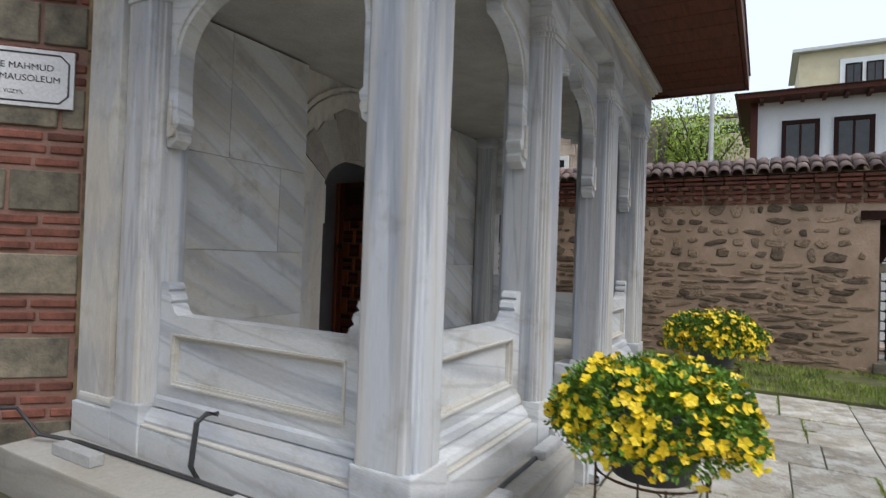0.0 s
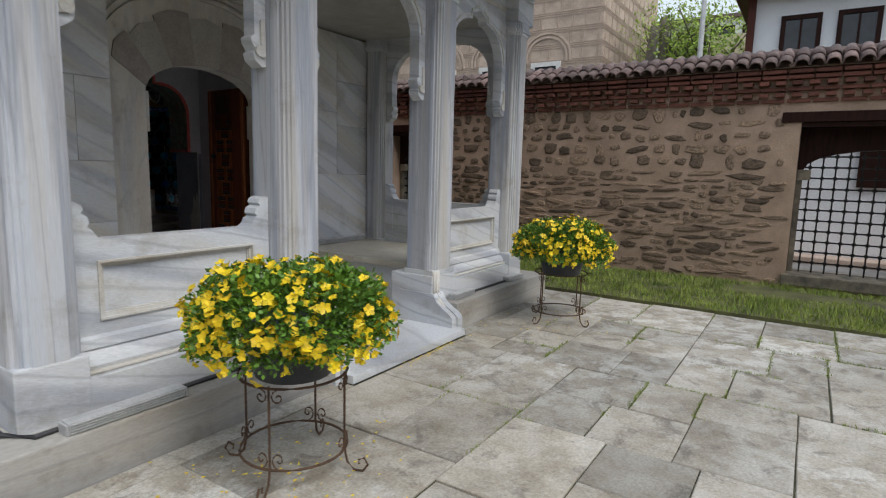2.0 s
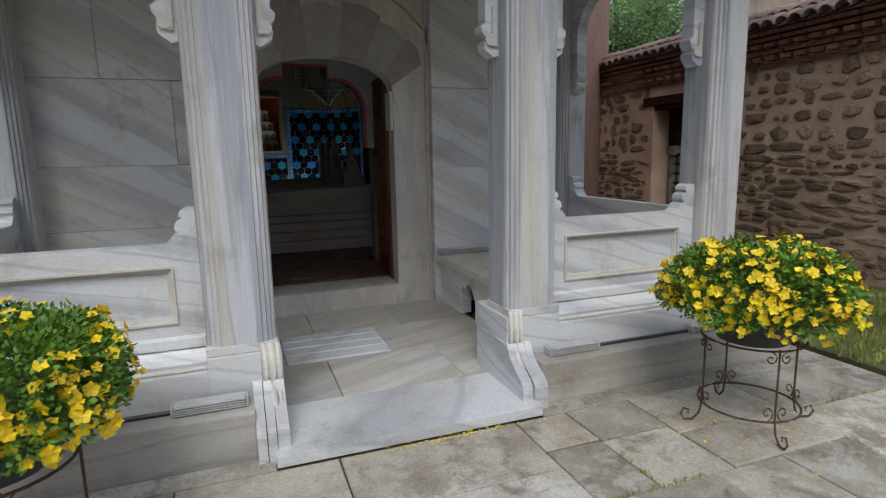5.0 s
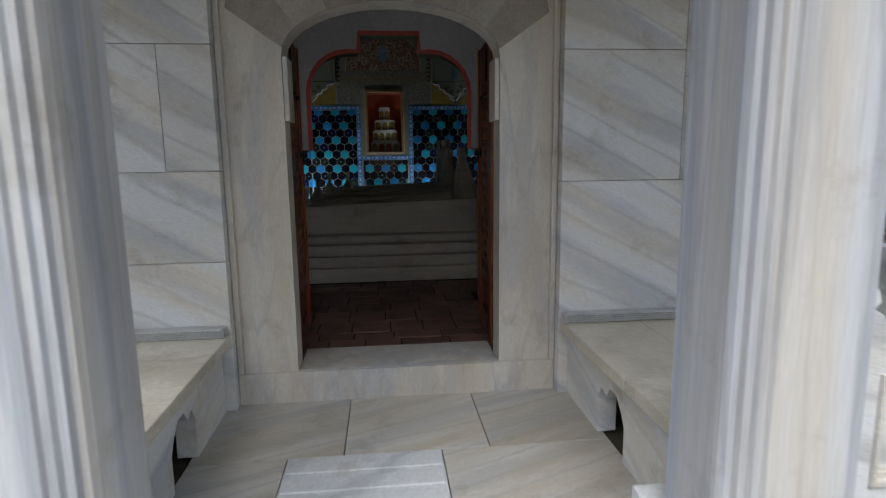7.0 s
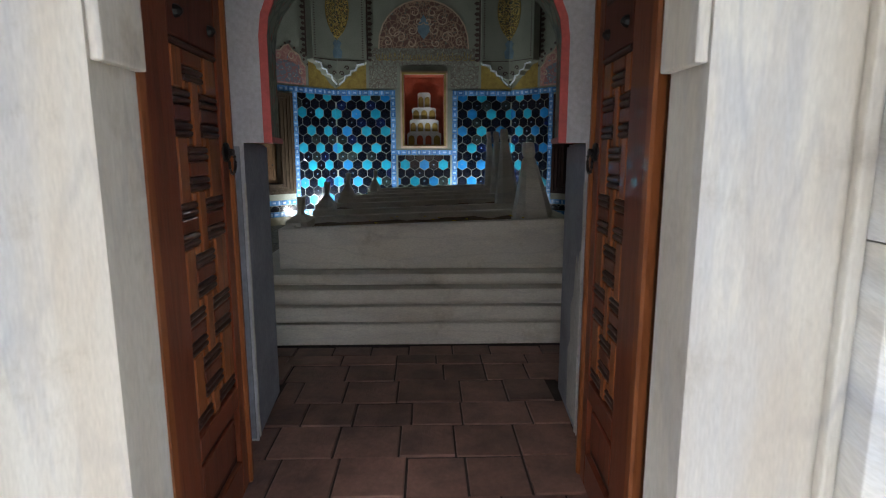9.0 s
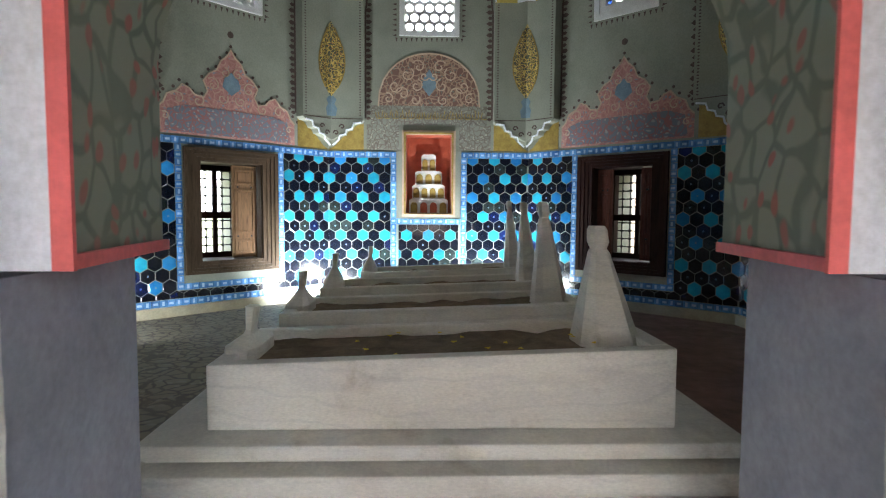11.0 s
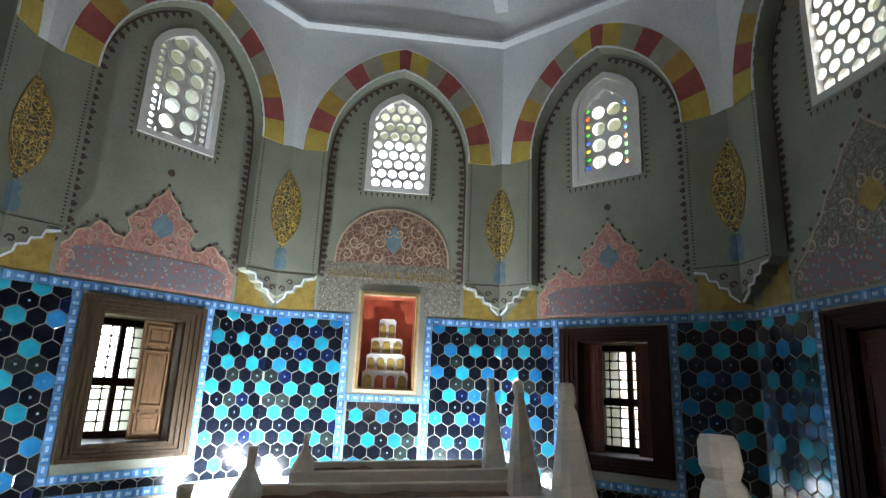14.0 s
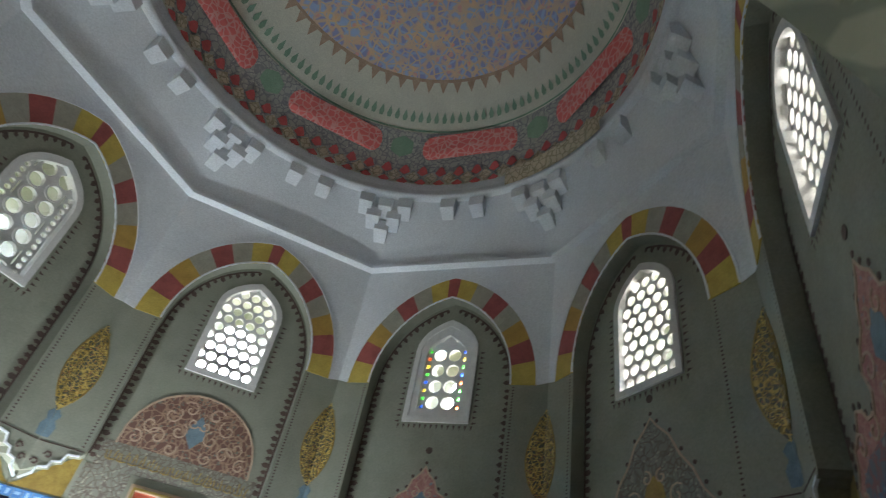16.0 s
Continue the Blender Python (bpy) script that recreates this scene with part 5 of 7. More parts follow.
tomb(2.95, -1.05, 1.12, 0.84, 1.20, 1.63, 0.32)
tomb(4.25, -1.06, 1.06, 0.76, 1.25, 1.78, 0.25)
tomb(5.55, -1.02, 1.12, 0.72, 1.29, 1.80, 0.22)
tomb(6.85, -0.80, 1.16, 0.70, 1.28, 1.84, 0.20)
rnd = random.Random(8)
for i in range(14):
    x, y = rnd.uniform(-0.5, 0.8), rnd.uniform(3.08, 3.6)
    a = rnd.random() * 6
    bm = bmesh.new()
    vs = [bm.verts.new((x + r * math.cos(a + q), y + r * math.sin(a + q), 0.992 - 0.015 + 0.075 * (x + 1.05) / 2.17 + dz)) for r, q, dz in ((0.016, 0, 0.004), (0.013, 1.5, 0.0), (0.016, 3.1, 0.006), (0.013, 4.6, 0))]
    bm.faces.new(vs)
    r = bmesh.ops.extrude_face_region(bm, geom=bm.faces[:])
    bmesh.ops.translate(bm, vec=(0, 0, 0.003), verts=[v for v in r["geom"] if isinstance(v, bmesh.types.BMVert)])
    solo("fallen_petal", bm, PETAL, "yellow petal lying on the tomb earth", "petal", "petals on the tomb")

# floodlights standing on the floor by the walls
def floodlight(x, y, aim, power):
    o = thing("floodlight", (x, y, FLOOR + 0.02), "small dark LED floodlight on a bracket on the floor", "floodlight", "floor floodlights")
    d = (Vector(aim) - Vector((x, y, 0.36))).normalized()
    m = look((x, y, 0.36), aim)
    bm = boxes((-0.09, 0.09, -0.065, 0.065, -0.0, 0.05), bevel=0.006)
    bmesh.ops.transform(bm, matrix=m, verts=bm.verts)
    part("housing", bm, CABLE, o, "dark finned housing")
    bm = boxes((-0.075, 0.075, -0.05, 0.05, -0.006, -0.001))
    bmesh.ops.transform(bm, matrix=m, verts=bm.verts)
    part("led_face", bm, LED, o, "bright cool-white LED face")
    bm = boxes((x - 0.1, x - 0.09, y - 0.02, y + 0.02, FLOOR + 0.02, 0.38), (x + 0.09, x + 0.1, y - 0.02, y + 0.02, FLOOR + 0.02, 0.38), (x - 0.1, x + 0.1, y - 0.03, y + 0.03, FLOOR + 0.021, FLOOR + 0.03))
    part("bracket", bm, IRON, o)
    p = Vector((x, y, 0.36)) + d * 0.02
    area_lamp("flood_beam", look(p, aim), 0.14, 0.09, power, (0.86, 0.94, 1.0), radians(175))


floodlight(-1.66, 9.15, (-1.80, 10.1, 0.95), 7.5)
floodlight(1.05, 9.30, (1.0, 10.2, 0.7), 5.5)
floodlight(-3.86, 6.2, (-4.165, 7.0, 0.85), 2.0)

# ---- doorway: passage, arch trim, dado, doors ----
fn4 = side_fn(4, 9)
arch_line = inner_arch_loop()[1:-1]
bm = bmesh.new()
ribbon(bm, arch_line, 0.035, fn4, -0.520, -0.530)
structure("trim_red_arch", bm, SALMON, "salmon-red painted line round the inner arch", "trim")
bm = bmesh.new()
for (u0, v0), (u1, v1) in zip(arch_line, arch_line[1:]):
    gr = lambda u, v: (u * 1.13, 1.60 + (v - 1.60) * 1.06)
    q2 = [fn4(u0 * 0.996, v0, -0.526), fn4(u1 * 0.996, v1, -0.526), fn4(*gr(u1, v1), 0.002), fn4(*gr(u0, v0), 0.002)]
    bm.faces.new([bm.verts.new(p) for p in q2])
for s in (-1, 1):
    lip = bmesh.new()
    extrude(lip, [[(s * 0.628, 1.345), (s * 0.75, 1.345), (s * 0.80, 1.872), (s * 0.712, 1.872)]], lambda u, v, w: (u, v, w), 1.597, 1.622)
    structure("trim_arch_foot_" + ("right" if s > 0 else "left"), lip, SALMON, "salmon-red painted foot line of the inner arch", "trim")
structure("trim_arch_soffit", bm, SOFFIT_ORN, "grey-green arch soffit with painted flowers", "trim")
for s in (-1, 1):
    bm = bmesh.new()
    extrude(bm, [[(s * 0.757, 1.33), (s * 0.797, 1.874), (s * 0.828, 1.874), (s * 0.828, 1.33)]], lambda u, v, w: (u, v, w), FLOOR, 1.592)
    bmesh.ops.bevel(bm, geom=list(bm.edges), offset=0.012, segments=2, affect="EDGES")
    dado = structure("jamb_dado_" + ("right" if s > 0 else "left"), bm, DADO, "blue-grey painted jamb with worn edge", "jamb")
    bm = bmesh.new()
    rr = random.Random(3 + s)
    if s > 0:
        pts = [(0.03, 0.25), (0.03, 1.02), (0.06, 1.10), (0.10, 0.98), (0.14, 1.06), (0.17, 0.86), (0.23, 0.80), (0.21, 0.62), (0.27, 0.55), (0.24, 0.25)]
        fnj = lambda u, v, w: (0.757 + 0.0735 * u - w, 1.33 + u, v)
        extrude(bm, [pts], fnj, 0.0, 0.004)
        part("peeled_patch", bm, PATCH, dado, "white patch where the paint has peeled")
        bm = bmesh.new()
    line = [(0.004 + rr.uniform(-0.004, 0.006), 0.22 + i * 0.05) for i in range(25)]
    ribbon(bm, line, 0.014, lambda u, v, w: (s * (0.756 - w), 1.333 + u, v), 0.0, 0.006)
    part("chipped_edge", bm, PATCH, dado, "chipped pale edge")
structure("ceiling_passage", boxes((-0.9, 0.9, 0.34, 1.36, 2.752, 2.80)), PLASTER, "plain plaster ceiling of the door passage", "ceiling")
for s in (-1, 1):
    structure("passage_wall_" + ("right" if s > 0 else "left"), boxes((min(s * 0.80, s * 0.838), max(s * 0.80, s * 0.838), 0.352, 1.352, FLOOR, 2.75)), PLASTER, "lilac-white plaster wall of the door passage", "wall")
bm = plate([[(-0.80, FLOOR - 0.01), (-0.80, 2.75), (0.80, 2.75), (0.80, FLOOR - 0.01)] + [(0.760, FLOOR - 0.01)] + inner_arch_loop() + [(-0.760, FLOOR - 0.01)]], fn4, -0.524, -0.5285)
structure("passage_wall_end", bm, PLASTER, "lilac-white plaster round the inner arch", "wall")


def door_leaf(s):
    """A door leaf of interlocked strips, swung inward almost square to the wall."""
    hx, hy = s * 0.655, (0.20 if s < 0 else 0.29)
    o = thing("door", (hx, hy, 0.26), "open wooden door leaf of interlocked honey and dark strips in a red-brown frame", "door", "door leaves", "structure")
    ang = radians(2.5)
    ex, ey = s * math.sin(ang), math.cos(ang)
    L, Z0, Z1 = (0.73 if s < 0 else 0.66), 0.26, 2.30
    ST = 0.225

    def fn(u, v, w):
        return (hx + ex * u - s * ey * w, hy + ey * u + s * ex * w, v)

    def slab(u0, u1, v0, v1, w0, w1, bevel=0.004):
        b = bmesh.new()
        extrude(b, [[(u0, v0), (u1, v0), (u1, v1), (u0, v1)]], fn, w0, w1)
        if bevel:
            bmesh.ops.bevel(b, geom=list(b.edges), offset=bevel, segments=1, affect="EDGES")
        return b

    part("panel", slab(0.0, L, Z0, Z1, -0.045, 0.0, 0), DOOR_DARK_WOOD, o, "dark backing board")
    for nm, q in (("stile", (0.055, ST, Z0, Z1)), ("stile", (L - 0.115, L - 0.045, Z0, Z1)), ("rail", (ST, L - 0.115, Z0, 0.40)), ("rail", (ST, L - 0.115, 0.62, 0.70))):
        part(nm, slab(*q, 0.0, 0.022), DOOR_FRAME_WOOD, o)
    part("top_rail", slab(ST, L - 0.115, 1.872, Z1, 0.0, 0.022), RED_WOOD, o, "dark red-brown top rail")
    part("hanging_stile", slab(0.0, 0.053, Z0, Z1, -0.045, 0.030, 0.008), DOOR_LIGHT_WOOD, o, "rounded honey-coloured hanging stile")
    part("top_bead", slab(ST + 0.004, L - 0.12, 1.850, 1.868, 0.0, 0.026, 0.006), DOOR_DARK_WOOD, o)
    for a, b, w in ((L - 0.045, L - 0.012, 0.035), (L - 0.012, L + 0.012, 0.028)):
        part("meeting_bead", slab(a, b, Z0, Z1, -0.03, w, 0.008), DOOR_LIGHT_WOOD, o, "honey-coloured half-round bead")
    # lattice field: long uprights and reeded cross pieces in a basket weave
    U0, V0, V1 = ST + 0.004, 0.705, 1.848
    W = L - 0.12 - U0
    cut = [U0 + W * q for q in (0.0, 0.236, 0.362, 0.550, 0.676, 1.0)]
    P, G = 0.325, 0.136

    def strip(nm, a, b, va, vb, mt, top, bv=0.004):
        va, vb = max(va, V0), min(vb, V1)
        if vb - va > 0.012:
            part(nm, slab(a, b, va, vb, 0.0, top, bv), mt, o)

    def cross(a, b, mid):
        strip("cross_block", a, b, mid - 0.022, mid + 0.022, DOOR_FRAME_WOOD, 0.018)
        for q in (-0.067, -0.046, 0.026, 0.047):
            strip("reeded_slat", a - 0.003, b + 0.003, mid + q, mid + q + 0.019, DOOR_DARK_WOOD, 0.021, 0.006)

    for r in range(-1, 5):
        v = 0.692 + r * P
        cross(cut[0] + 0.004, cut[2] - 0.004, v)
        cross(cut[3] + 0.004, cut[5] - 0.004, v)
        cross(cut[1] + 0.004, cut[4] - 0.004, v + P / 2)
        for c in (0, 4):
            strip("upright_strip", cut[c] + 0.009, cut[c + 1] - 0.009, v + G / 2, v + P - G / 2, DOOR_LIGHT_WOOD, 0.020)
        strip("upright_strip", cut[2] + 0.008, cut[3] - 0.008, v - P / 2 + G / 2, v + P / 2 - G / 2, DOOR_LIGHT_WOOD, 0.020)
        for c in (1, 3):
            strip("short_strip", cut[c] + 0.006, cut[c + 1] - 0.006, v + G / 2, v + P / 2 - G / 2, DOOR_LIGHT_WOOD, 0.018)
            strip("short_strip", cut[c] + 0.006, cut[c + 1] - 0.006, v + P / 2 + G / 2, v + P - G / 2, DOOR_LIGHT_WOOD, 0.018)
    part("lower_panel", slab(ST + 0.03, L - 0.15, 0.44, 0.59, 0.0, 0.014), DOOR_FRAME_WOOD, o, "small raised lower panel")
    part("upper_panel", slab(ST + 0.04, L - 0.16, 2.03, 2.24, 0.022, 0.032), DOOR_DARK_WOOD, o, "small raised upper panel")
    b = bmesh.new()
    lathe(b, [(0.034, 0), (0.034, 0.008), (0.012, 0.014), (0.012, 0.03)], sides=12)
    bmesh.ops.transform(b, matrix=Matrix.Translation(fn(L - 0.08, 1.555, 0.022)) @ Matrix.Rotation(-s * math.pi / 2, 4, "Y"), verts=b.verts)
    tube(b, [fn(L - 0.08 + 0.035 * math.sin(q * math.tau / 12), 1.52 + 0.04 * math.cos(q * math.tau / 12), 0.045) for q in range(13)], 0.006)
    part("ring_handle", b, IRON, o, "dark iron ring handle on a round plate")
    for u in (ST + 0.06, L - 0.17):
        b = bmesh.new()
        lathe(b, [(0.020, 0), (0.016, 0.012), (0.005, 0.022)], sides=8)
        bmesh.ops.transform(b, matrix=Matrix.Translation(fn(u, 1.94, 0.022)) @ Matrix.Rotation(-s * math.pi / 2, 4, "Y"), verts=b.verts)
        part("iron_stud", b, IRON, o, "domed iron stud")


door_leaf(-1)
door_leaf(1)

# brick floor of passage and front of chamber
bed = structure("floor_passage", boxes((-0.82, 0.82, 0.30, 2.66, FLOOR - 0.05, FLOOR - 0.008)), FLOOR_DARK, "dark bedding of the brick passage floor", "floor")
rnd = random.Random(21)
y = 0.36
row = 0
while y < 2.62:
    h = rnd.choice((0.17, 0.26, 0.30))
    x = -0.80 if y < 1.86 else -2.0
    xe = -x
    x -= rnd.random() * 0.15
    while x < xe:
        wd = rnd.choice((0.26, 0.30, 0.36))
        a, b = max(x, -xe), min(x + wd, xe)
        if b - a > 0.05:
            bm = boxes((a + 0.005, b - 0.005, y + 0.005, min(y + h, 2.655) - 0.005, FLOOR - 0.03, FLOOR + rnd.uniform(-0.006, 0.006)), bevel=0.006)
            part("floor_brick", bm, FLOOR_BRICK, bed)
        x += wd
    y += h

# ---- porch back wall of marble with the portal ----
hole = [(-0.62, 0.06), (0.62, 0.06)] + arch_pts(0.62, 2.10, 2.39, 8)
bm = plate([[(-2.5, 0.0), (2.5, 0.0), (2.5, 3.6), (-2.5, 3.6)], hole], XZ(0.0), 0.0, 0.185)
extrude(bm, [[(-2.5, 0.0), (2.5, 0.0), (2.5, 3.6), (-2.5, 3.6)], [(-0.72, 0.06), (0.72, 0.06), (0.72, 2.45), (-0.72, 2.45)]], XZ(0.0), 0.186, 0.345)
portal = structure("wall_portal", bm, FRAME_STONE, "pale stone portal wall with an arched doorway", "wall")
part("threshold", boxes((-0.968, 0.968, -0.03, -0.002, 0.03, 0.248), (-0.618, 0.618, -0.001, 0.40, 0.064, 0.249), bevel=0.004), FRAME_STONE, portal, "worn stone threshold step")
N_V = 7
for i in range(N_V):
    a0, a1 = math.pi * (0.04 + 0.92 * i / N_V), math.pi * (0.04 + 0.92 * (i + 1) / N_V)
    def arc(a, grow):
        u, v = 0.62 * math.cos(a), 2.10 + 0.29 * math.sin(a)
        return (u + grow * math.cos(a) * 0.62, v + grow * (0.35 + 0.65 * math.sin(a)))
    up = 0.42 if i % 2 else 0.47
    part("voussoir", plate([[arc(a0, 0.0), arc((a0 + a1) / 2, 0.0), arc(a1, 0.0), arc(a1, up), arc((a0 + a1) / 2, up + 0.03), arc(a0, up)]], XZ(0.0), -0.001, -0.012), (VOUSSOIR_B, VOUSSOIR_A)[i % 2], portal)
bm = bmesh.new()
for r0 in (0.66, 0.72):
    ribbon(bm, [(0.62 * math.cos(a) + r0 * math.cos(a) * 0.62, 2.06 + 0.29 * math.sin(a) + r0 * (0.35 + 0.65 * math.sin(a))) for a in [math.pi * i / 20 for i in range(21)]], 0.035, XZ(0.0), -0.001, -0.03)
part("arch_moulding", bm, FRAME_STONE, portal, "moulded arch line over the voussoirs")
for s in (-1, 1):
    part("impost", boxes((min(s * 0.618, s * 0.59), max(s * 0.618, s * 0.59), 0.004, 0.18, 1.735, 2.09), bevel=0.006), FRAME_STONE, portal, "carved impost block")
    part("frame_fillet", boxes((min(s * 0.935, s * 0.97), max(s * 0.935, s * 0.97), -0.03, -0.001, 0.25, 2.9), bevel=0.008), FRAME_STONE, portal)
    if s > 0:
        slabs = ((0.972, 2.46, 0.0, 1.372), (0.972, 1.70, 1.375, 2.12), (1.703, 2.46, 1.375, 1.97), (1.703, 2.46, 1.973, 2.50), (0.972, 1.70, 2.123, 3.05), (1.703, 2.46, 2.503, 3.05))
    else:
        slabs = ((0.972, 2.46, 0.0, 0.95), (0.972, 2.46, 0.953, 1.458), (0.972, 1.25, 1.461, 2.13), (1.253, 2.46, 1.461, 2.13), (0.972, 1.75, 2.133, 3.05), (1.753, 2.46, 2.133, 3.05))
    for x0, x1, z0, z1 in slabs:
        a, b = sorted((s * x0, s * x1))
        part("marble_slab", boxes((a, b, -0.10, -0.002, z0, z1), bevel=0.003), MARBLE_PANEL, portal)

# ---- porch floor slabs ----
pf = structure("floor_porch", boxes((-2.5, 2.5, -2.4, 0.0, -0.05, 0.02)), JOINT, "bedding under the porch floor slabs", "floor")
for x0, x1, y0, y1, z in ((-0.74, 0.74, -2.58, -2.0, 0.06), (-1.06, -0.31, -1.995, -1.335, 0.058), (-0.305, 0.5, -1.995, -1.335, 0.06), (0.505, 1.06, -1.995, -1.335, 0.057), (-1.06, -0.585, -1.33, -0.7, 0.057), (-0.58, 0.18, -1.33, -0.7, 0.062), (0.185, 1.06, -1.33, -0.7, 0.058), (-1.06, -0.31, -0.695, -0.012, 0.059), (-0.305, 0.43, -0.695, -0.012, 0.06), (0.435, 1.06, -0.695, -0.012, 0.058)):
    part("slab", boxes((x0, x1, y0, y1, 0.0, z), bevel=0.004), MARBLE if (y0 < -2.5 or (x0 == -0.58)) else MARBLE_FLOOR, pf)

for i in range(4):
    part("slab_ridge", boxes((-0.572, 0.172, -1.318 + i * 0.157, -1.205 + i * 0.157, 0.05, 0.069), bevel=0.006), MARBLE, pf, "flat ridge of a reused grooved stone")

# ---- porch benches ----
def bench(s):
    o = thing("bench", (s * 1.7, -1.0, 0.06), "built-in stone porch bench with worn cream top slab and carved opening", "bench", "porch benches")
    a, b = sorted((s * 0.975, s * 2.2))
    for u0, u1, y0, y1, z in ((0.975, 1.44, -1.03, -0.105, 0.53), (1.444, 2.2, -1.03, -0.105, 0.528), (0.975, 1.62, -1.93, -1.034, 0.529), (1.624, 2.2, -1.93, -1.034, 0.527)):
        part("seat", boxes((min(s * u0, s * u1), max(s * u0, s * u1), y0, y1, 0.465, z), bevel=0.007), BENCH_TOP, o, "worn cream stone top slab")
    xx = s * 1.03
    prof = [(-0.11, 0.06), (-0.62, 0.06), (-0.62, 0.27), (-0.66, 0.33), (-0.72, 0.30), (-0.76, 0.36), (-0.84, 0.36), (-0.90, 0.30), (-0.94, 0.24), (-0.94, 0.06), (-1.92, 0.06), (-1.92, 0.463), (-0.11, 0.463)]
    part("front_slab", plate([prof], lambda u, v, w: (xx + s * w, u, v), 0.0, 0.10), MARBLE_PANEL, o, "grey marble front with a carved arched opening")
    part("back_fill", boxes((min(s * 1.4, s * 2.15), max(s * 1.4, s * 2.15), -1.9, -0.11, 0.06, 0.46)), MARBLE_FLOOR, o)


bench(-1)
bench(1)


def light_bar(x0, x1, y, z, n=4):
    """A ribbed aluminium linear floodlight."""
    o = thing("linear_light", ((x0 + x1) / 2, y, z), "ribbed grey aluminium linear light lying on the stone", "light fitting", "linear lights")
    part("body", boxes((x0, x1, y, y + 0.08, z, z + 0.055), bevel=0.006), ALU, o, "aluminium housing")
    for i in range(n):
        part("rib", boxes((x0 + 0.004, x1 - 0.004, y - 0.008, y - 0.0005, z + 0.008 + i * 0.012, z + 0.014 + i * 0.012)), ALU, o)
    part("end_cap", boxes((x0 - 0.012, x0 - 0.0005, y - 0.002, y + 0.08, z, z + 0.05), bevel=0.004), ALU, o)
    part("end_cap", boxes((x1 + 0.0005, x1 + 0.012, y - 0.002, y + 0.08, z, z + 0.05), bevel=0.004), ALU, o)
    return o


light_bar(1.0, 2.12, -0.19, 0.531)
light_bar(-2.12, -1.0, -0.19, 0.531)

# ---- porch plinths ----
for s in (-1, 1):
    a, b = sorted((s * 0.82, s * 2.88))
    pl = structure("plinth_" + ("right" if s > 0 else "left"), boxes((a, b, -2.44, -1.95, -0.02, 0.25), bevel=0.012), PLINTH_STONE, "weathered grey-beige marble plinth course of the porch", "plinth")
    a, b = sorted((s * 2.2, s * 2.88))
    part("side_course", boxes((a, b, -1.949, 0.45, -0.02, 0.249), bevel=0.012), PLINTH_STONE, pl)
    # three ribs that flow down from the pillar's corner in a shallow S
    for x0, x1, d in ((0.66, 0.725, 0.0), (0.729, 0.772, 0.022), (0.776, 0.822, 0.008)):
        a, b = sorted((s * x0, s * x1))
        run = [(-2.49 - d, -0.02), (-2.49 - d, 0.13)]
        for i in range(9):
            f = i / 8
            run.append((-2.49 - d + (0.19 + d * 0.6) * (f * f * (3 - 2 * f)), 0.13 + 0.17 * f))
        part("plinth_rib", plate([[(-1.9, -0.02)] + run + [(-2.28, 0.34), (-1.9, 0.34)]], lambda u, v, w: (w, u, v), a, b - (0.005 if s < 0 and x0 < 0.7 else 0)), MARBLE, pl, "moulded rib flowing down the plinth's end")

# ---- pillars ----
def pillar_profile(hw, hd):
    """Square pillar with stepped mouldings cut into its corners."""
    q = [(hw - 0.075, -hd), (hw - 0.07, -hd + 0.012), (hw - 0.05, -hd + 0.012), (hw - 0.045, -hd + 0.026), (hw - 0.026, -hd + 0.026), (hw - 0.022, -hd + 0.045), (hw - 0.008, -hd + 0.048), (hw, -hd + 0.07)]
    right = q + [(hw, hd - 0.03), (hw - 0.03, hd)]
    return right + [(-u, v) for u, v in right[::-1]]


def pillar(x, y, hw=0.18, hd=0.16, door=0):
    o = thing("pillar", (x, y, 0.06), "tall square white marble porch pillar with moulded corners", "pillar", "porch pillars")
    at = lambda u, v, w: (x + u, y + v, w)
    part("base", boxes((x - hw - 0.006 - (0.012 if door < 0 else 0), x + hw + 0.006 + (0.012 if door > 0 else 0), y - hd - 0.006, y + hd + 0.006 + (0.14 if door else 0), 0.06, 0.545 if not door else 0.50), bevel=0.012), MARBLE, o, "plain marble base block")
    if door:
        part("base_neck", boxes((x - hw - 0.004, x + hw + 0.004, y - hd - 0.004, y + hd + 0.004, 0.50, 0.545), bevel=0.004), MARBLE, o)
        for q, g in ((0.0, 0.020), (0.034, 0.030), (0.068, 0.022)):
            xa = x + door * (hw - q + 0.006)
            b = bmesh.new()
            tube(b, [(xa - door * 0.012, y - hd - 0.006, 0.54), (xa - door * 0.012, y - hd - 0.008, 0.36), (xa - door * 0.010, y - hd - 0.04, 0.28), (xa - door * 0.004, y - hd - 0.13, 0.19), (xa, y - hd - 0.20, 0.10), (xa, y - hd - 0.21, -0.01)], g * 0.8, 8)
            part("flowing_rib", b, MARBLE_WARM, o, "rounded rib that runs down into the plinth", True)
    part("shaft", plate([pillar_profile(hw, hd)], at, 0.545, 2.93), MARBLE_V, o, "shaft with vertical mouldings")
    bm = bmesh.new()
    for g, z0, z1 in ((0.012, 2.93, 2.96), (0.028, 2.96, 2.99), (0.014, 2.99, 3.06)):
        extrude(bm, [pillar_profile(hw + g, hd + g)], at, z0, z1)
    part("capital", bm, MARBLE, o, "thin moulded capital")
    return o


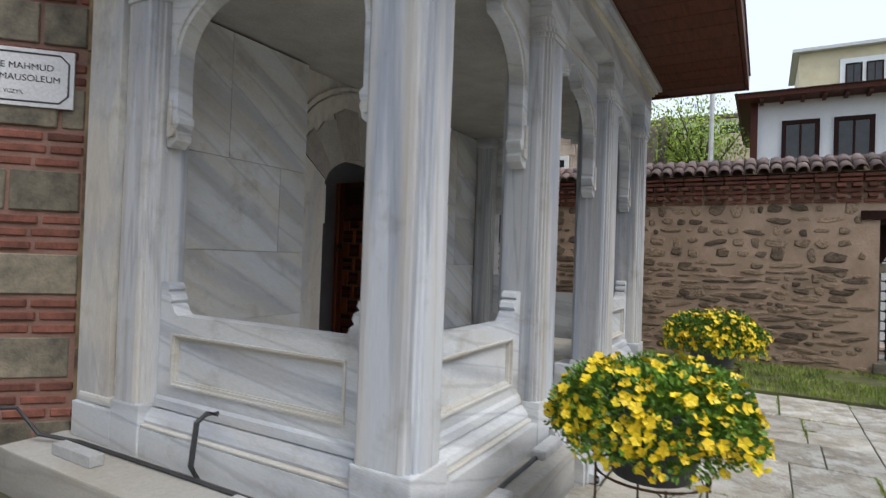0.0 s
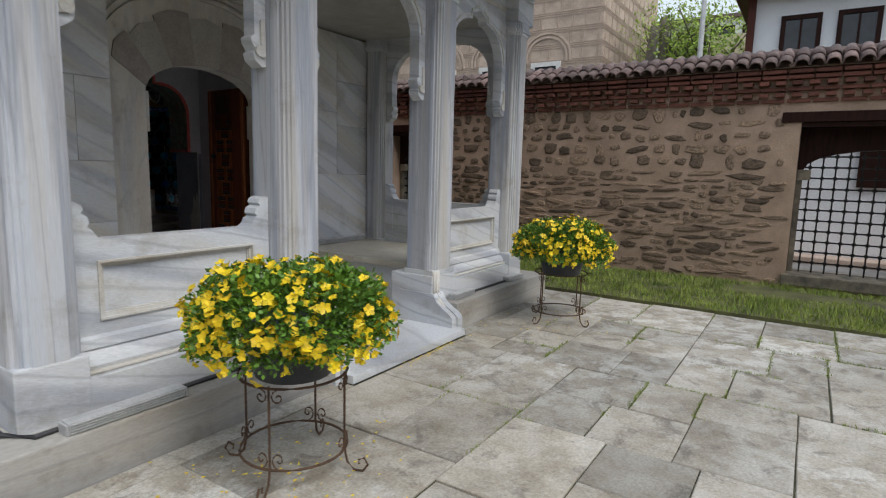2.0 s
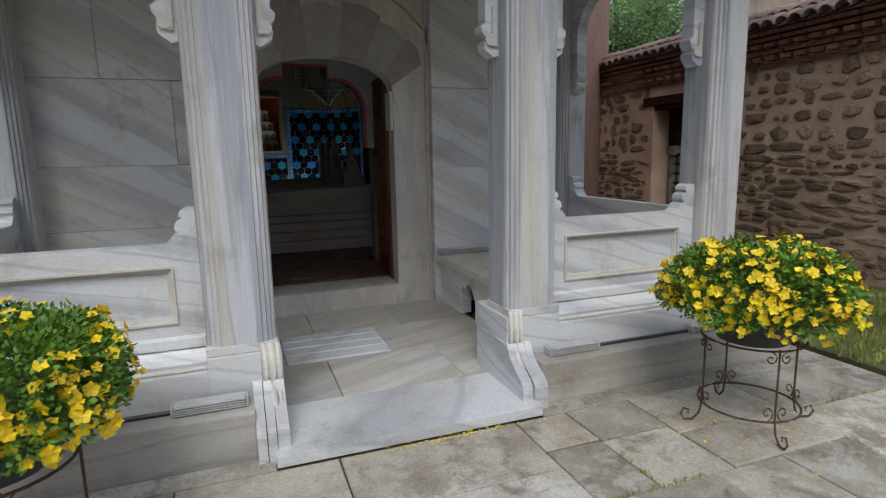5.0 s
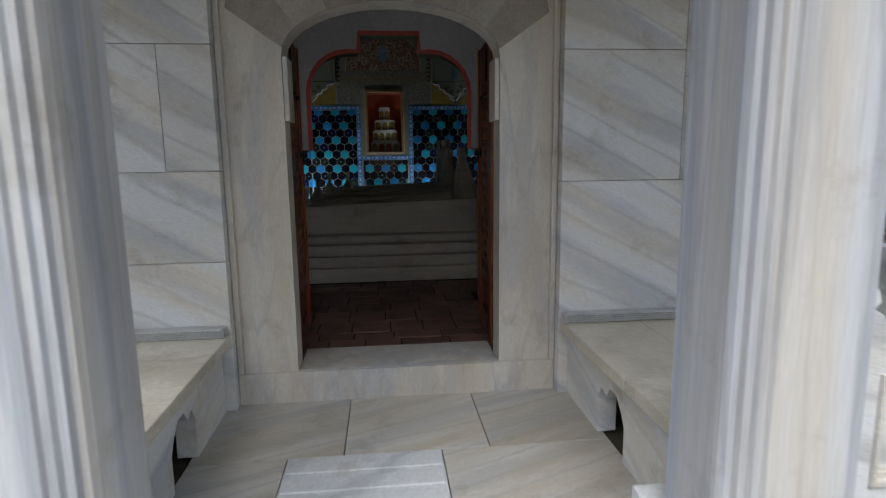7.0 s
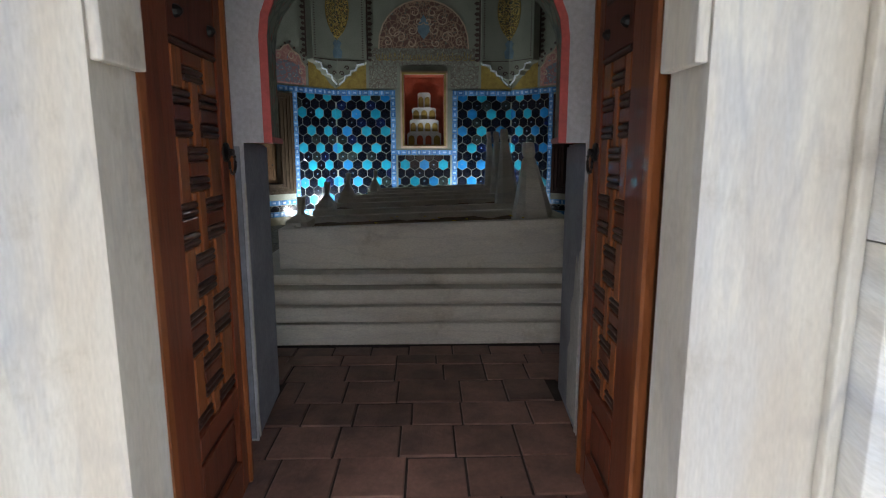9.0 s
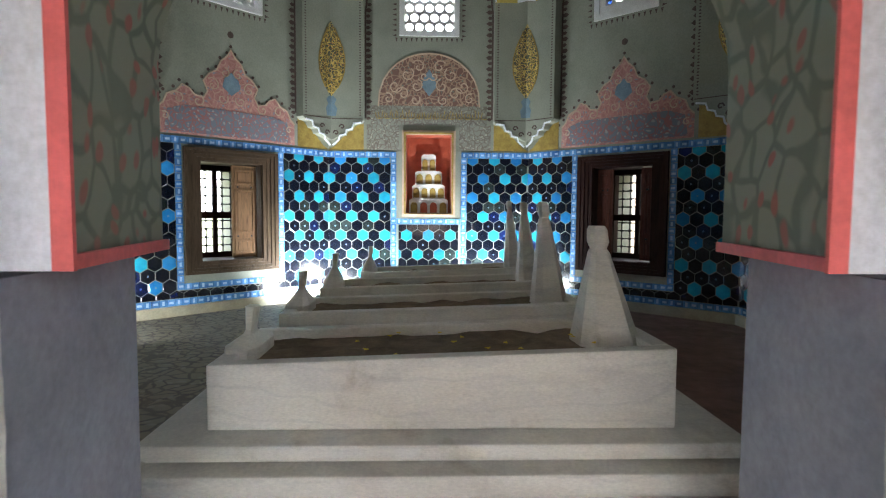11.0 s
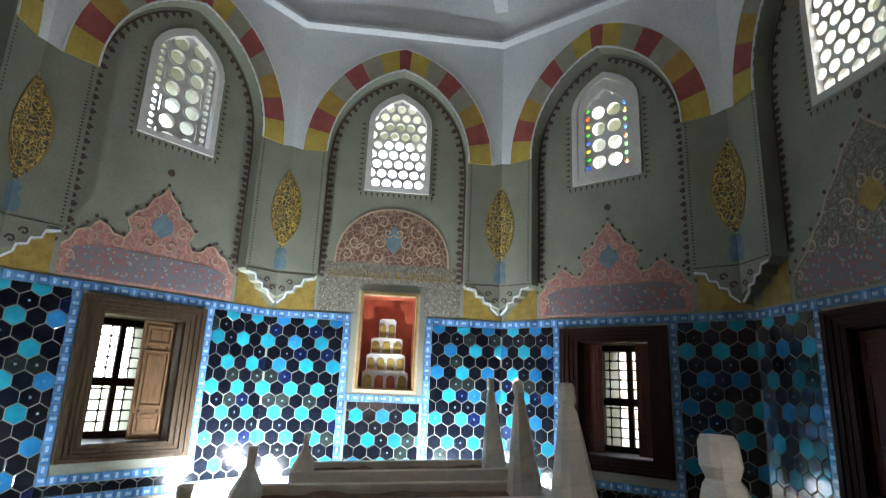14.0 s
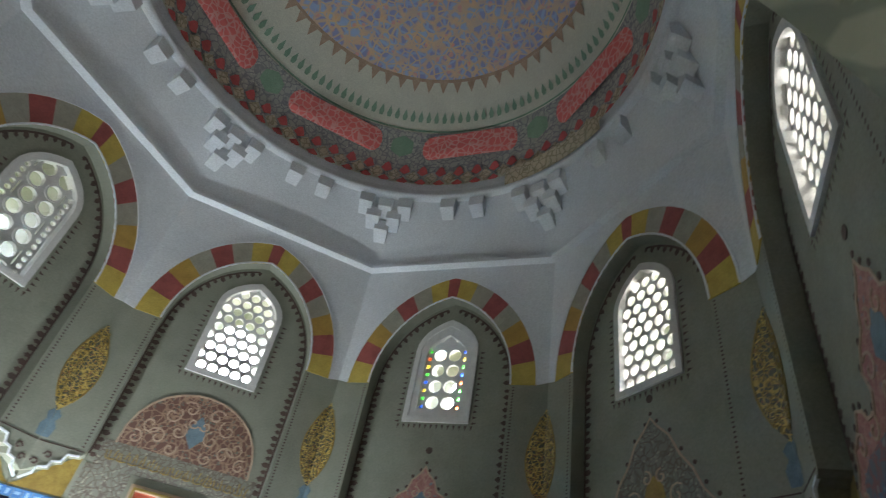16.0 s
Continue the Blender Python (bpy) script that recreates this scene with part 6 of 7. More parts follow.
for px in (-2.38, -0.855, 0.865, 2.38):
    pillar(px, -2.09, 0.15 if abs(px) > 2 else 0.175, door=1 if px == -0.855 else -1 if px == 0.865 else 0)
for s in (-1, 1):
    pillar(s * 2.38, -0.235, 0.15, 0.135)
    a, b = sorted((s * 2.20, s * 2.40))
    structure("wall_return_" + ("right" if s > 0 else "left"), boxes((a, b, -0.099, 0.36, 0.0, 3.30)), QUOIN, "weathered stone return behind the porch pillar", "wall")
    a, b = sorted((s * 2.402, s * 2.535))
    foot = structure("plinth_return_" + ("right" if s > 0 else "left"), boxes((a, b, -0.093, 0.33, 0.251, 0.47), bevel=0.008), MARBLE, "moulded marble foot course beside the porch pillar", "plinth")
    part("base_moulding", boxes((a + 0.02, b - 0.02, -0.09, 0.31, 0.472, 0.53), bevel=0.02), MARBLE_WARM, foot)

# ---- arches, parapets ----
def arch_plate(half, fn, name="arch"):
    r = [(half, 3.30), (half, 2.07), (half - 0.03, 2.06), (half - 0.085, 2.10), (half - 0.095, 2.14), (half - 0.075, 2.16), (half - 0.105, 2.20), (half - 0.11, 2.23), (half - 0.085, 2.25), (half - 0.085, 2.58)]
    for i in range(1, 9):
        a = math.pi / 2 * i / 8
        r.append((half - 0.085 - (half * 0.62) * (1 - math.cos(a)), 2.58 + 0.36 * math.sin(a)))
    r += [(r[-1][0] - 0.01, 3.0), (r[-1][0] - 0.06, 3.01), (0.03, 3.04)]
    loop = r + [(-u, v) for u, v in r[::-1]]
    o = thing("arch_panel", fn(0, 2.0, 0), "carved white marble arch panel with hanging brackets between pillars", "arch", "porch arches", "structure")
    part("panel", plate([loop], fn, -0.05, 0.05), MARBLE, o)
    bm = bmesh.new()
    line = [(u + 0.03, v + 0.025) for u, v in r[9:]]
    for sg in (-1, 1):
        ribbon(bm, [(sg * u, v) for u, v in line], 0.016, fn, 0.05, 0.062)
        ribbon(bm, [(sg * (half - 0.03), 2.12), (sg * (half - 0.03), 2.34)], 0.03, fn, 0.05, 0.066)
        extrude(bm, [circle(sg * (half - 0.055), 2.155, 0.034, 10)], fn, 0.05, 0.07)
    extrude(bm, [[(-half, 3.16), (half, 3.16), (half, 3.2), (-half, 3.2)]], fn, 0.05, 0.062)
    part("arch_moulding", bm, MARBLE_WARM, o, "raised moulding line along the arch")
    return o


def parapet(half, fn, flush=0.186):
    o = thing("parapet", fn(0, 0.25, 0), "panelled white marble parapet with scrolled ends", "parapet", "porch parapets")
    e = half
    r = [(e, 0.40), (e, 1.255), (e - 0.035, 1.26), (e - 0.07, 1.245), (e - 0.078, 1.22), (e - 0.062, 1.205), (e - 0.095, 1.185), (e - 0.105, 1.155), (e - 0.088, 1.135), (e - 0.115, 1.12), (e - 0.13, 1.09), (e - 0.16, 1.07)]
    i, z0, z1 = e - 0.125, 0.66, 0.965
    outline = r + [(-u, v) for u, v in r[::-1]]
    sunk = [(-i, z0), (i, z0), (i, z1), (-i, z1)]
    part("slab", plate([outline, sunk], fn, -0.06, 0.045), MARBLE, o)
    part("panel", plate([[(-i, z0), (i, z0), (i, z1), (-i, z1)]], fn, -0.055, 0.020), MARBLE, o, "slightly sunk smooth panel")
    for g, h, w in ((0.0, 0.012, 0.058), (0.012, 0.016, 0.040), (0.028, 0.008, 0.030)):
        k = g + h
        part("panel_moulding", plate([[(-i + g, z0 + g), (i - g, z0 + g), (i - g, z1 - g), (-i + g, z1 - g)], [(-i + k, z0 + k), (i - k, z0 + k), (i - k, z1 - k), (-i + k, z1 - k)]], fn, 0.0205, w), MARBLE_WARM, o, "thin stepped cream panel moulding")
    def course(name, prof, mt):
        bm = bmesh.new()
        extrude(bm, [prof], lambda u, v, w: fn(w, v, u), -e, e)
        part(name, bm, mt, o)
    course("base_moulding", [(-0.05, 0.522), (0.064, 0.522), (0.072, 0.53), (0.064, 0.575), (0.046, 0.590), (-0.05, 0.590)], MARBLE)
    course("base_moulding", [(-0.05, 0.442), (0.120, 0.442), (0.124, 0.458), (0.110, 0.486), (0.092, 0.504), (0.080, 0.520), (-0.05, 0.520)], MARBLE)
    course("base_moulding", [(-0.05, 0.420), (0.140, 0.420), (0.148, 0.426), (0.148, 0.436), (0.140, 0.441), (-0.05, 0.441)], MARBLE_WARM)
    part("base_course", plate([[(-e, 0.251), (e, 0.251), (e, 0.419), (-e, 0.419)]], fn, -0.05, flush), MARBLE, o, "plain base course")
    return o


FRONT = lambda cx: (lambda u, v, w: (cx + u, -2.062 - w, v))
for cx in (-1.630, 1.635):
    arch_plate(0.595, FRONT(cx))
    parapet(0.595, FRONT(cx))
arch_plate(0.685, FRONT(0.005))
for s in (-1, 1):
    f = lambda u, v, w, s=s: (s * (2.375 + w), -1.151 + u, v)
    arch_plate(0.776, f)
    parapet(0.776, f, 0.152)

# ---- entablature, cornice, ceiling, eave ----
ent = structure("beam_porch", boxes((-2.56, 2.56, -2.27, -1.95, 3.301, 3.48), (-2.56, -2.2, -1.949, 0.35, 3.301, 3.48), (2.2, 2.56, -1.949, 0.35, 3.301, 3.48), bevel=0.006), MARBLE, "marble entablature beam over the porch", "beam")
for px in (-2.38, -0.855, 0.865, 2.38):
    part("capital_block", boxes((px - 0.19, px + 0.19, -2.262, -1.92, 3.062, 3.30), bevel=0.004), MARBLE, ent)
for px in (-2.38, 2.38):
    part("capital_block", boxes((px - 0.16, px + 0.16, -0.38, -0.10, 3.062, 3.30), bevel=0.004), MARBLE, ent)
for g, z0, z1 in ((0.03, 3.48, 3.515), (0.06, 3.516, 3.55), (0.10, 3.551, 3.60)):
    part("cornice", boxes((-2.56 - g, 2.56 + g, -2.27 - g, 0.35, z0, z1), bevel=0.005), BENCH_TOP if g < 0.05 else MARBLE, ent, "stepped stone cornice")
structure("ceiling_porch", boxes((-2.3, 2.3, -2.0, 0.0, 3.07, 3.12)), VOUSSOIR_A, "greyish stone porch ceiling", "ceiling")
ev = structure("eave", boxes((-3.0, 3.0, -3.25, 0.3, 3.603, 3.64)), EAVE_WOOD, "brown boarded eave soffit over the porch", "eave")
for i in range(20):
    x = -2.98 + i * 0.3
    part("eave_board", boxes((x, x + 0.292, -3.24, -2.40, 3.585, 3.6025), bevel=0.003), EAVE_WOOD, ev)
part("fascia", boxes((-3.02, 3.02, -3.285, -3.252, 3.57, 3.74), (-3.035, -3.002, -3.285, 0.3, 3.57, 3.74), (3.002, 3.035, -3.285, 0.3, 3.57, 3.74)), EAVE_WOOD, ev, "dark wooden fascia board")
bm = bmesh.new()
vs = [bm.verts.new(p) for p in ((-3.05, -3.3, 3.742), (3.05, -3.3, 3.742), (3.05, 0.34, 4.5), (-3.05, 0.34, 4.5), (-3.05, 0.34, 3.742), (3.05, 0.34, 3.742))]
for q in ((0, 1, 2, 3), (0, 3, 4), (1, 5, 2), (0, 4, 5, 1), (3, 2, 5, 4)):
    bm.faces.new([vs[i] for i in q])
structure("roof_porch", bm, ROOF_TILE, "lean-to roof over the porch", "roof")

# fittings at the foot of the porch
for x0, x1 in ((0.93, 1.27), (2.05, 2.38)):
    light_bar(x0, x1, -2.36, 0.251, 4)
light_bar(-2.40, -1.85, -2.42, 0.251, 4)
light_bar(-1.2, -0.86, -2.36, 0.251, 4)
bm = boxes((-2.72, -2.64, -2.0, -1.35, 0.251, 0.31), bevel=0.006)
o = solo("side_linear_light", bm, ALU, "ribbed grey aluminium light along the porch side", "light fitting", "linear lights")
bm = boxes((-2.78, -2.70, -0.35, 0.05, 0.251, 0.315), bevel=0.006)
solo("side_linear_light", bm, ALU, "ribbed grey aluminium light along the porch side", "light fitting", "linear lights")
for run, rad in (([(2.44, -2.31, 0.262), (1.3, -2.31, 0.262), (1.0, -2.31, 0.262)], 0.011), ([(-0.9, -2.31, 0.262), (-1.6, -2.31, 0.262), (-2.5, -2.33, 0.262), (-2.575, -2.2, 0.262), (-2.575, -1.0, 0.262), (-2.60, 0.1, 0.265), (-2.72, 0.32, 0.30), (-2.80, 0.42, 0.46), (-3.6, 1.22, 0.48)], 0.013), ([(-2.56, -0.95, 0.262), (-2.60, -0.95, 0.34), (-2.575, -0.95, 0.56), (-2.53, -0.97, 0.60), (-2.50, -1.02, 0.60)], 0.016)):
    bm = bmesh.new()
    tube(bm, run, rad)
    solo("cable", bm, CABLE, "dark cable clipped along the porch plinth", "cable", "cables")

# ---- outer brick and ashlar face beside the porch ----
def outer_fn(k):
    th = radians(45 * k)
    n, ux = Vector((math.sin(th), math.cos(th))), Vector((math.cos(th), -math.sin(th)))

    def fn(u, v, w):
        p = n * (A_OUT + w) + ux * u
        return (p.x, YC + p.y, v)
    return fn


for k, sgn in ((-3, -1), (3, 1)):
    fn = outer_fn(k)
    edge = A_OUT * T8
    face = thing("brick_facade", fn(0, 0, 0.0), "outer wall of alternating red brick courses and weathered ashlar blocks", "wall", "", "structure")
    bm = bmesh.new()
    extrude(bm, [[(-edge, 0.0), (edge, 0.0), (edge, 7.6), (-edge, 7.6)]], fn, 0.002, 0.03)
    part("mortar", bm, PINK_JOINT, face, "brick-dust mortar")
    rnd = random.Random(50 + k)
    z = 0.05
    u_end = sgn * edge
    course = 0
    while z < 4.4:
        bh = 0.26 if course % 2 == 0 else 0.052
        rows = 1 if course % 2 == 0 else 3
        for r in range(rows):
            x = -rnd.random() * 0.25
            while x < (2.6 if k == -3 else 1.5):
                L = rnd.uniform(0.34, 0.6) if course % 2 == 0 else rnd.uniform(0.24, 0.33)
                a, b = max(x + 0.012, 0.145), x + L - 0.014
                if b - a > 0.05:
                    ua, ub = sorted((u_end - sgn * a, u_end - sgn * b))
                    b_m = bmesh.new()
                    extrude(b_m, [[(ua, z), (ub, z), (ub + rnd.uniform(-0.004, 0.004), z + bh), (ua, z + bh + rnd.uniform(-0.003, 0.003))]], fn, 0.02, 0.045 + rnd.uniform(-0.006, 0.008))
                    bmesh.ops.bevel(b_m, geom=[e for e in b_m.edges], offset=0.007, segments=1, affect="EDGES")
                    part("ashlar_block" if course % 2 == 0 else "brick", b_m, PALE_STONE if course % 2 == 0 else BRICK, face)
                x += L
            z += bh + (0.032 if course % 2 else 0.03)
        course += 1
    b_m = bmesh.new()
    for u0, u1, w in ((-0.13, -0.02, 0.07), (-0.02, 0.035, 0.10), (0.035, 0.13, 0.075)):
        a, b = sorted((u_end - sgn * u0, u_end - sgn * u1))
        zz = 0.0
        while zz < 4.4:
            h = rnd.uniform(0.5, 0.9)
            extrude(b_m, [[(a, zz), (b, zz), (b, zz + h - 0.006), (a, zz + h - 0.006)]], fn, 0.0, w + rnd.uniform(-0.006, 0.006))
            zz += h
    part("quoin_shaft", b_m, QUOIN, face, "weathered ochre stone corner shaft")

# sign on the brick face
fs = outer_fn(-3)
u_end = -A_OUT * T8
sign = thing("sign", fs(u_end + 0.95, 2.5, 0.05), "white enamel building sign with black capital letters", "sign")
sx0, sx1, sz0, sz1 = u_end + 0.205, u_end + 1.305, 2.34, 2.71
part("panel", plate([[(sx0, sz0), (sx1, sz0), (sx1, sz1), (sx0, sz1)]], fs, 0.05, 0.068), SIGN_WHITE, sign)
bm = bmesh.new()
c = 0.05
frame_pts = [(sx0 + 0.03 + c, sz0 + 0.03), (sx1 - 0.03 - c, sz0 + 0.03), (sx1 - 0.03 - c, sz0 + 0.03 + c * 0.6), (sx1 - 0.03, sz0 + 0.03 + c), (sx1 - 0.03, sz1 - 0.03 - c), (sx1 - 0.03 - c, sz1 - 0.03 - c * 0.6), (sx1 - 0.03 - c, sz1 - 0.03), (sx0 + 0.03 + c, sz1 - 0.03), (sx0 + 0.03, sz1 - 0.03 - c), (sx0 + 0.03, sz0 + 0.03 + c), (sx0 + 0.03 + c, sz0 + 0.03)]
ribbon(bm, frame_pts, 0.012, fs, 0.068, 0.0695)
part("line_frame", bm, SIGN_INK, sign)
th3 = radians(-135)
for txt, size, uu, vv in (("ZADE MAHMUD", 0.058, sx0 + 0.115, 2.575), ("S / MAUSOLEUM", 0.058, sx0 + 0.075, 2.50), ("N. YÜZYIL", 0.034, sx0 + 0.28, 2.415)):
    cu = bpy.data.curves.new("lettering", "FONT")
    cu.body, cu.size, cu.align_x, cu.extrude = txt, size, "RIGHT", 0.0006
    dg_ob = new("lettering", cu)
    dep = bpy.context.evaluated_depsgraph_get()
    me = bpy.data.meshes.new_from_object(dg_ob.evaluated_get(dep))
    bpy.data.objects.remove(dg_ob)
    me.materials.clear()
    me.materials.append(SIGN_INK)
    ob = new("lettering", me)
    n3 = Vector((math.sin(th3), math.cos(th3), 0))
    ux3 = Vector((-math.cos(th3), math.sin(th3), 0))
    p = Vector(fs(uu, vv, 0.070))
    m = Matrix((( -ux3.x * -1, 0, n3.x, p.x), (-ux3.y * -1, 0, n3.y, p.y), (0, 1, 0, p.z), (0, 0, 0, 1)))
    adopt(ob, sign)
    ob.matrix_basis = m

# ---- flower stands ----
def flower_stand():
    o = thing("flower_stand", (0, 0, 0), "mound of small yellow flowers in a pot on rusty wire stand", "flower pot stand", "flower stands")
    bm = bmesh.new()
    R_ST = 0.255
    for i in range(4):
        a = i * math.pi / 2 + 0.4
        on = lambda r, z, da=0.0, a=a: (r * math.cos(a + da), r * math.sin(a + da), z)
        tube(bm, [on(R_ST, 0.50), on(R_ST, 0.30), on(R_ST, 0.12), on(R_ST + 0.015, 0.05), on(R_ST + 0.05, 0.012), on(R_ST + 0.095, 0.012), on(R_ST + 0.118, 0.045), on(R_ST + 0.10, 0.078), on(R_ST + 0.072, 0.066), on(R_ST + 0.075, 0.045)], 0.006)
        leg = part("leg", bm, RUST, o, "rusty wire leg with a curled foot")
        bm = bmesh.new()
        for sg in (-1, 1):
            for z0, h, turn in ((0.115, 0.085, 1), (0.485, 0.07, -1)):
                b2 = bmesh.new()
                tube(b2, [on(R_ST, z0 + turn * (h * 0.5 + h * 0.5 * (1 - q / 14) * math.sin(q * 0.62 - 1.4)), sg * (0.16 - 0.13 * (1 - q / 14) * math.cos(q * 0.62 - 1.4))) for q in range(13)], 0.0042, 5)
                part("wire_scroll", b2, RUST, leg)
    for r, z in ((R_ST, 0.11), (R_ST, 0.49)):
        tube(bm, [(r * math.cos(i * math.tau / 28), r * math.sin(i * math.tau / 28), z) for i in range(29)], 0.0065)
        part("ring", bm, RUST, o)
        bm = bmesh.new()
    bm.free()
    bm = bmesh.new()
    lathe(bm, [(0.15, 0.47), (0.18, 0.48), (0.245, 0.71), (0.255, 0.71), (0.255, 0.73), (0.22, 0.73)])
    part("pot", bm, PLASTIC_POT, o, "dark slate plastic pot", True)
    rnd = random.Random(12)
    vs, fs_ = [], []
    fv, ff = [], []

    def spot():
        a = rnd.random() * math.tau
        t = rnd.random()
        ph = math.asin(min(0.999, -0.42 + 1.42 * t))
        lump = 1 + 0.13 * noise.noise((math.cos(a) * 1.7, math.sin(a) * 1.7, ph * 2.0)) + 0.07 * noise.noise((math.cos(a) * 5, math.sin(a) * 5, ph * 5))
        rr = rnd.uniform(0.80, 1.03) * lump
        flat = math.cos(ph) ** 0.62
        return Vector((0.445 * rr * flat * math.cos(a), 0.445 * rr * flat * math.sin(a), 0.74 + 0.255 * rr * math.sin(ph))), Vector((math.cos(ph) * math.cos(a), math.cos(ph) * math.sin(a), math.sin(ph) * 1.3)).normalized()

    for i in range(15000):
        p, n = spot()
        if i % 3 == 0:
            p = Vector((p.x * 0.8, p.y * 0.8, 0.72 + (p.z - 0.72) * 0.8))
        d = (n + Vector((rnd.uniform(-1, 1), rnd.uniform(-1, 1), rnd.uniform(-0.8, 0.8)))).normalized()
        s = d.orthogonal().normalized()
        s = (Matrix.Rotation(rnd.random() * 6, 3, d) @ s)
        L, W = rnd.uniform(0.018, 0.036), rnd.uniform(0.006, 0.011)
        b = len(vs)
        vs += [p, p + d * L * 0.5 + s * W, p + d * L, p + d * L * 0.5 - s * W]
        fs_.append((b, b + 1, b + 2, b + 3))
    tagged(raw("foliage", vs, fs_, LEAF, o, "dense small green leaves"), kind="stuff")
    for i in range(900):
        p, n = spot()
        if noise.noise(p * 6.0) < rnd.uniform(-0.45, 0.25):
            continue
        p = p + n * 0.03
        n = (n + Vector((rnd.uniform(-0.9, 0.9), rnd.uniform(-0.9, 0.9), rnd.uniform(-0.5, 0.7)))).normalized()
        a1 = n.orthogonal().normalized()
        a2 = n.cross(a1)
        R = rnd.uniform(0.014, 0.027)
        for q in range(5):
            t0 = q * math.tau / 5 + rnd.random() * 0.3
            e0, e1, e2 = (a1 * math.cos(t0 + z_) + a2 * math.sin(t0 + z_) for z_ in (-0.6, 0.0, 0.6))
            b = len(fv)
            fv += [p, p + e0 * R * 0.9 + n * 0.006, p + e1 * R * 1.2 + n * rnd.uniform(0.0, 0.012), p + e2 * R * 0.9 + n * 0.006]
            ff.append((b, b + 1, b + 2, b + 3))
    tagged(raw("bloom", fv, ff, PETAL, o, "many small yellow flowers"), kind="stuff")
    return o


stand = flower_stand()
copy_thing(stand, pose(1.76, -3.06, 0, 0, 0, 47))
stand.matrix_basis = pose(-1.68, -3.05, 0, 0, 0, 0)

# ---- paving slabs ----
pav = thing("pavement", (-2, -5, 0), "courtyard paving of irregular grey-brown stone slabs", "pavement", "", "structure")
rnd = random.Random(77)
JOINTS = []


def paved(x0, x1, y0, y1, depth=0):
    """Split a field of paving again and again into slabs of uneven size."""
    w, d = x1 - x0, y1 - y0
    if depth > 1 and w < 1.05 and d < 0.78 or min(w, d) < 0.3:
        g = rnd.uniform(0.003, 0.006)
        JOINTS.append((x0, x1, y0, y1))
        bm = bmesh.new()
        jit = [rnd.uniform(-0.003, 0.003) for _ in range(8)]
        extrude(bm, [[(x0 + g + jit[0], y0 + g + jit[1]), (x1 - g + jit[2], y0 + g + jit[3]), (x1 - g + jit[4], y1 - g + jit[5]), (x0 + g + jit[6], y1 - g + jit[7])]], lambda u, v, w_: (u, v, w_), -0.03, rnd.uniform(-0.005, 0.004))
        bmesh.ops.bevel(bm, geom=[e for e in bm.edges if all(v.co.z > -0.02 for v in e.verts)], offset=0.005, segments=1, affect="EDGES")
        part("slab", bm, PAVING, pav)
        return
    f = rnd.uniform(0.36, 0.64)
    if w > d * 1.25 or (w > d * 0.8 and rnd.random() < 0.5):
        paved(x0, x0 + w * f, y0, y1, depth + 1)
        paved(x0 + w * f, x1, y0, y1, depth + 1)
    else:
        paved(x0, x1, y0, y0 + d * f, depth + 1)
        paved(x0, x1, y0 + d * f, y1, depth + 1)


for x0, x1 in ((-4.6, -2.0), (-2.0, 0.55), (0.55, 3.1)):
    y = -9.4
    while y < -2.6:
        y1 = min(y + rnd.uniform(1.3, 1.9), -2.59)
        if -2.59 - y1 < 0.4:
            y1 = -2.59
        paved(x0, x1, y, y1)
        y = y1
paved(-8.2, -4.6, -7.0, -4.2)
paved(-8.2, -4.6, -4.2, -1.4)
paved(-4.6, -2.89, -2.59, -0.2)
part("slab", boxes((-2.885, -0.745, -2.588, -2.445, -0.03, -0.003)), PAVING, pav)
part("slab", boxes((0.745, 2.88, -2.588, -2.445, -0.03, -0.003)), PAVING, pav)
part("slab", boxes((2.885, 3.1, -2.588, -0.6, -0.03, -0.003)), PAVING, pav)

# moss tufts in joints, fallen petals
rnd = random.Random(5)
vs, fs_ = [], []
for i in range(52000):
    x0, x1, y0, y1 = rnd.choice(JOINTS)
    f = rnd.random()
    x, y = rnd.choice(((x0, y0 + (y1 - y0) * f), (x0 + (x1 - x0) * f, y0)))
    if noise.noise((x * 1.3, y * 1.3, 3.0)) + 0.16 * min(x, 2.0) < 0.22 or y > -2.65:
        continue
    x, y = x + rnd.gauss(0, 0.010), y + rnd.gauss(0, 0.010)
    h = rnd.uniform(0.008, 0.022)
    a = rnd.random() * 6
    b = len(vs)
    vs += [(x, y, -0.012), (x + 0.008 * math.cos(a), y + 0.008 * math.sin(a), -0.012), (x + 0.012 * math.sin(a), y, h)]
    fs_.append((b, b + 1, b + 2))
tagged(raw("joint_moss", vs, fs_, GRASS, None, "tufts of grass in the paving joints"), category="moss", kind="stuff")
vs, fs_ = [], []
for i in range(240):
    c = rnd.choice(((-1.68, -3.05), (1.76, -3.06), (0.2, -2.64)))
    x, y = c[0] + rnd.gauss(0, 0.32), (c[1] + rnd.gauss(0, 0.25)) if c[1] < -2.7 else rnd.gauss(-2.63, 0.02)
    if y > -2.45:
        continue
    a, r = rnd.random() * 6, rnd.uniform(0.006, 0.013)
    b = len(vs)
    vs += [(x + r * math.cos(a + q * 1.57), y + r * 0.7 * math.sin(a + q * 1.57), 0.012 + 0.004 * (q % 2)) for q in range(4)]
    fs_.append((b, b + 1, b + 2, b + 3))
tagged(raw("fallen_petals", vs, fs_, PETAL, None, "small yellow petals strewn over the paving"), category="petals", kind="stuff")

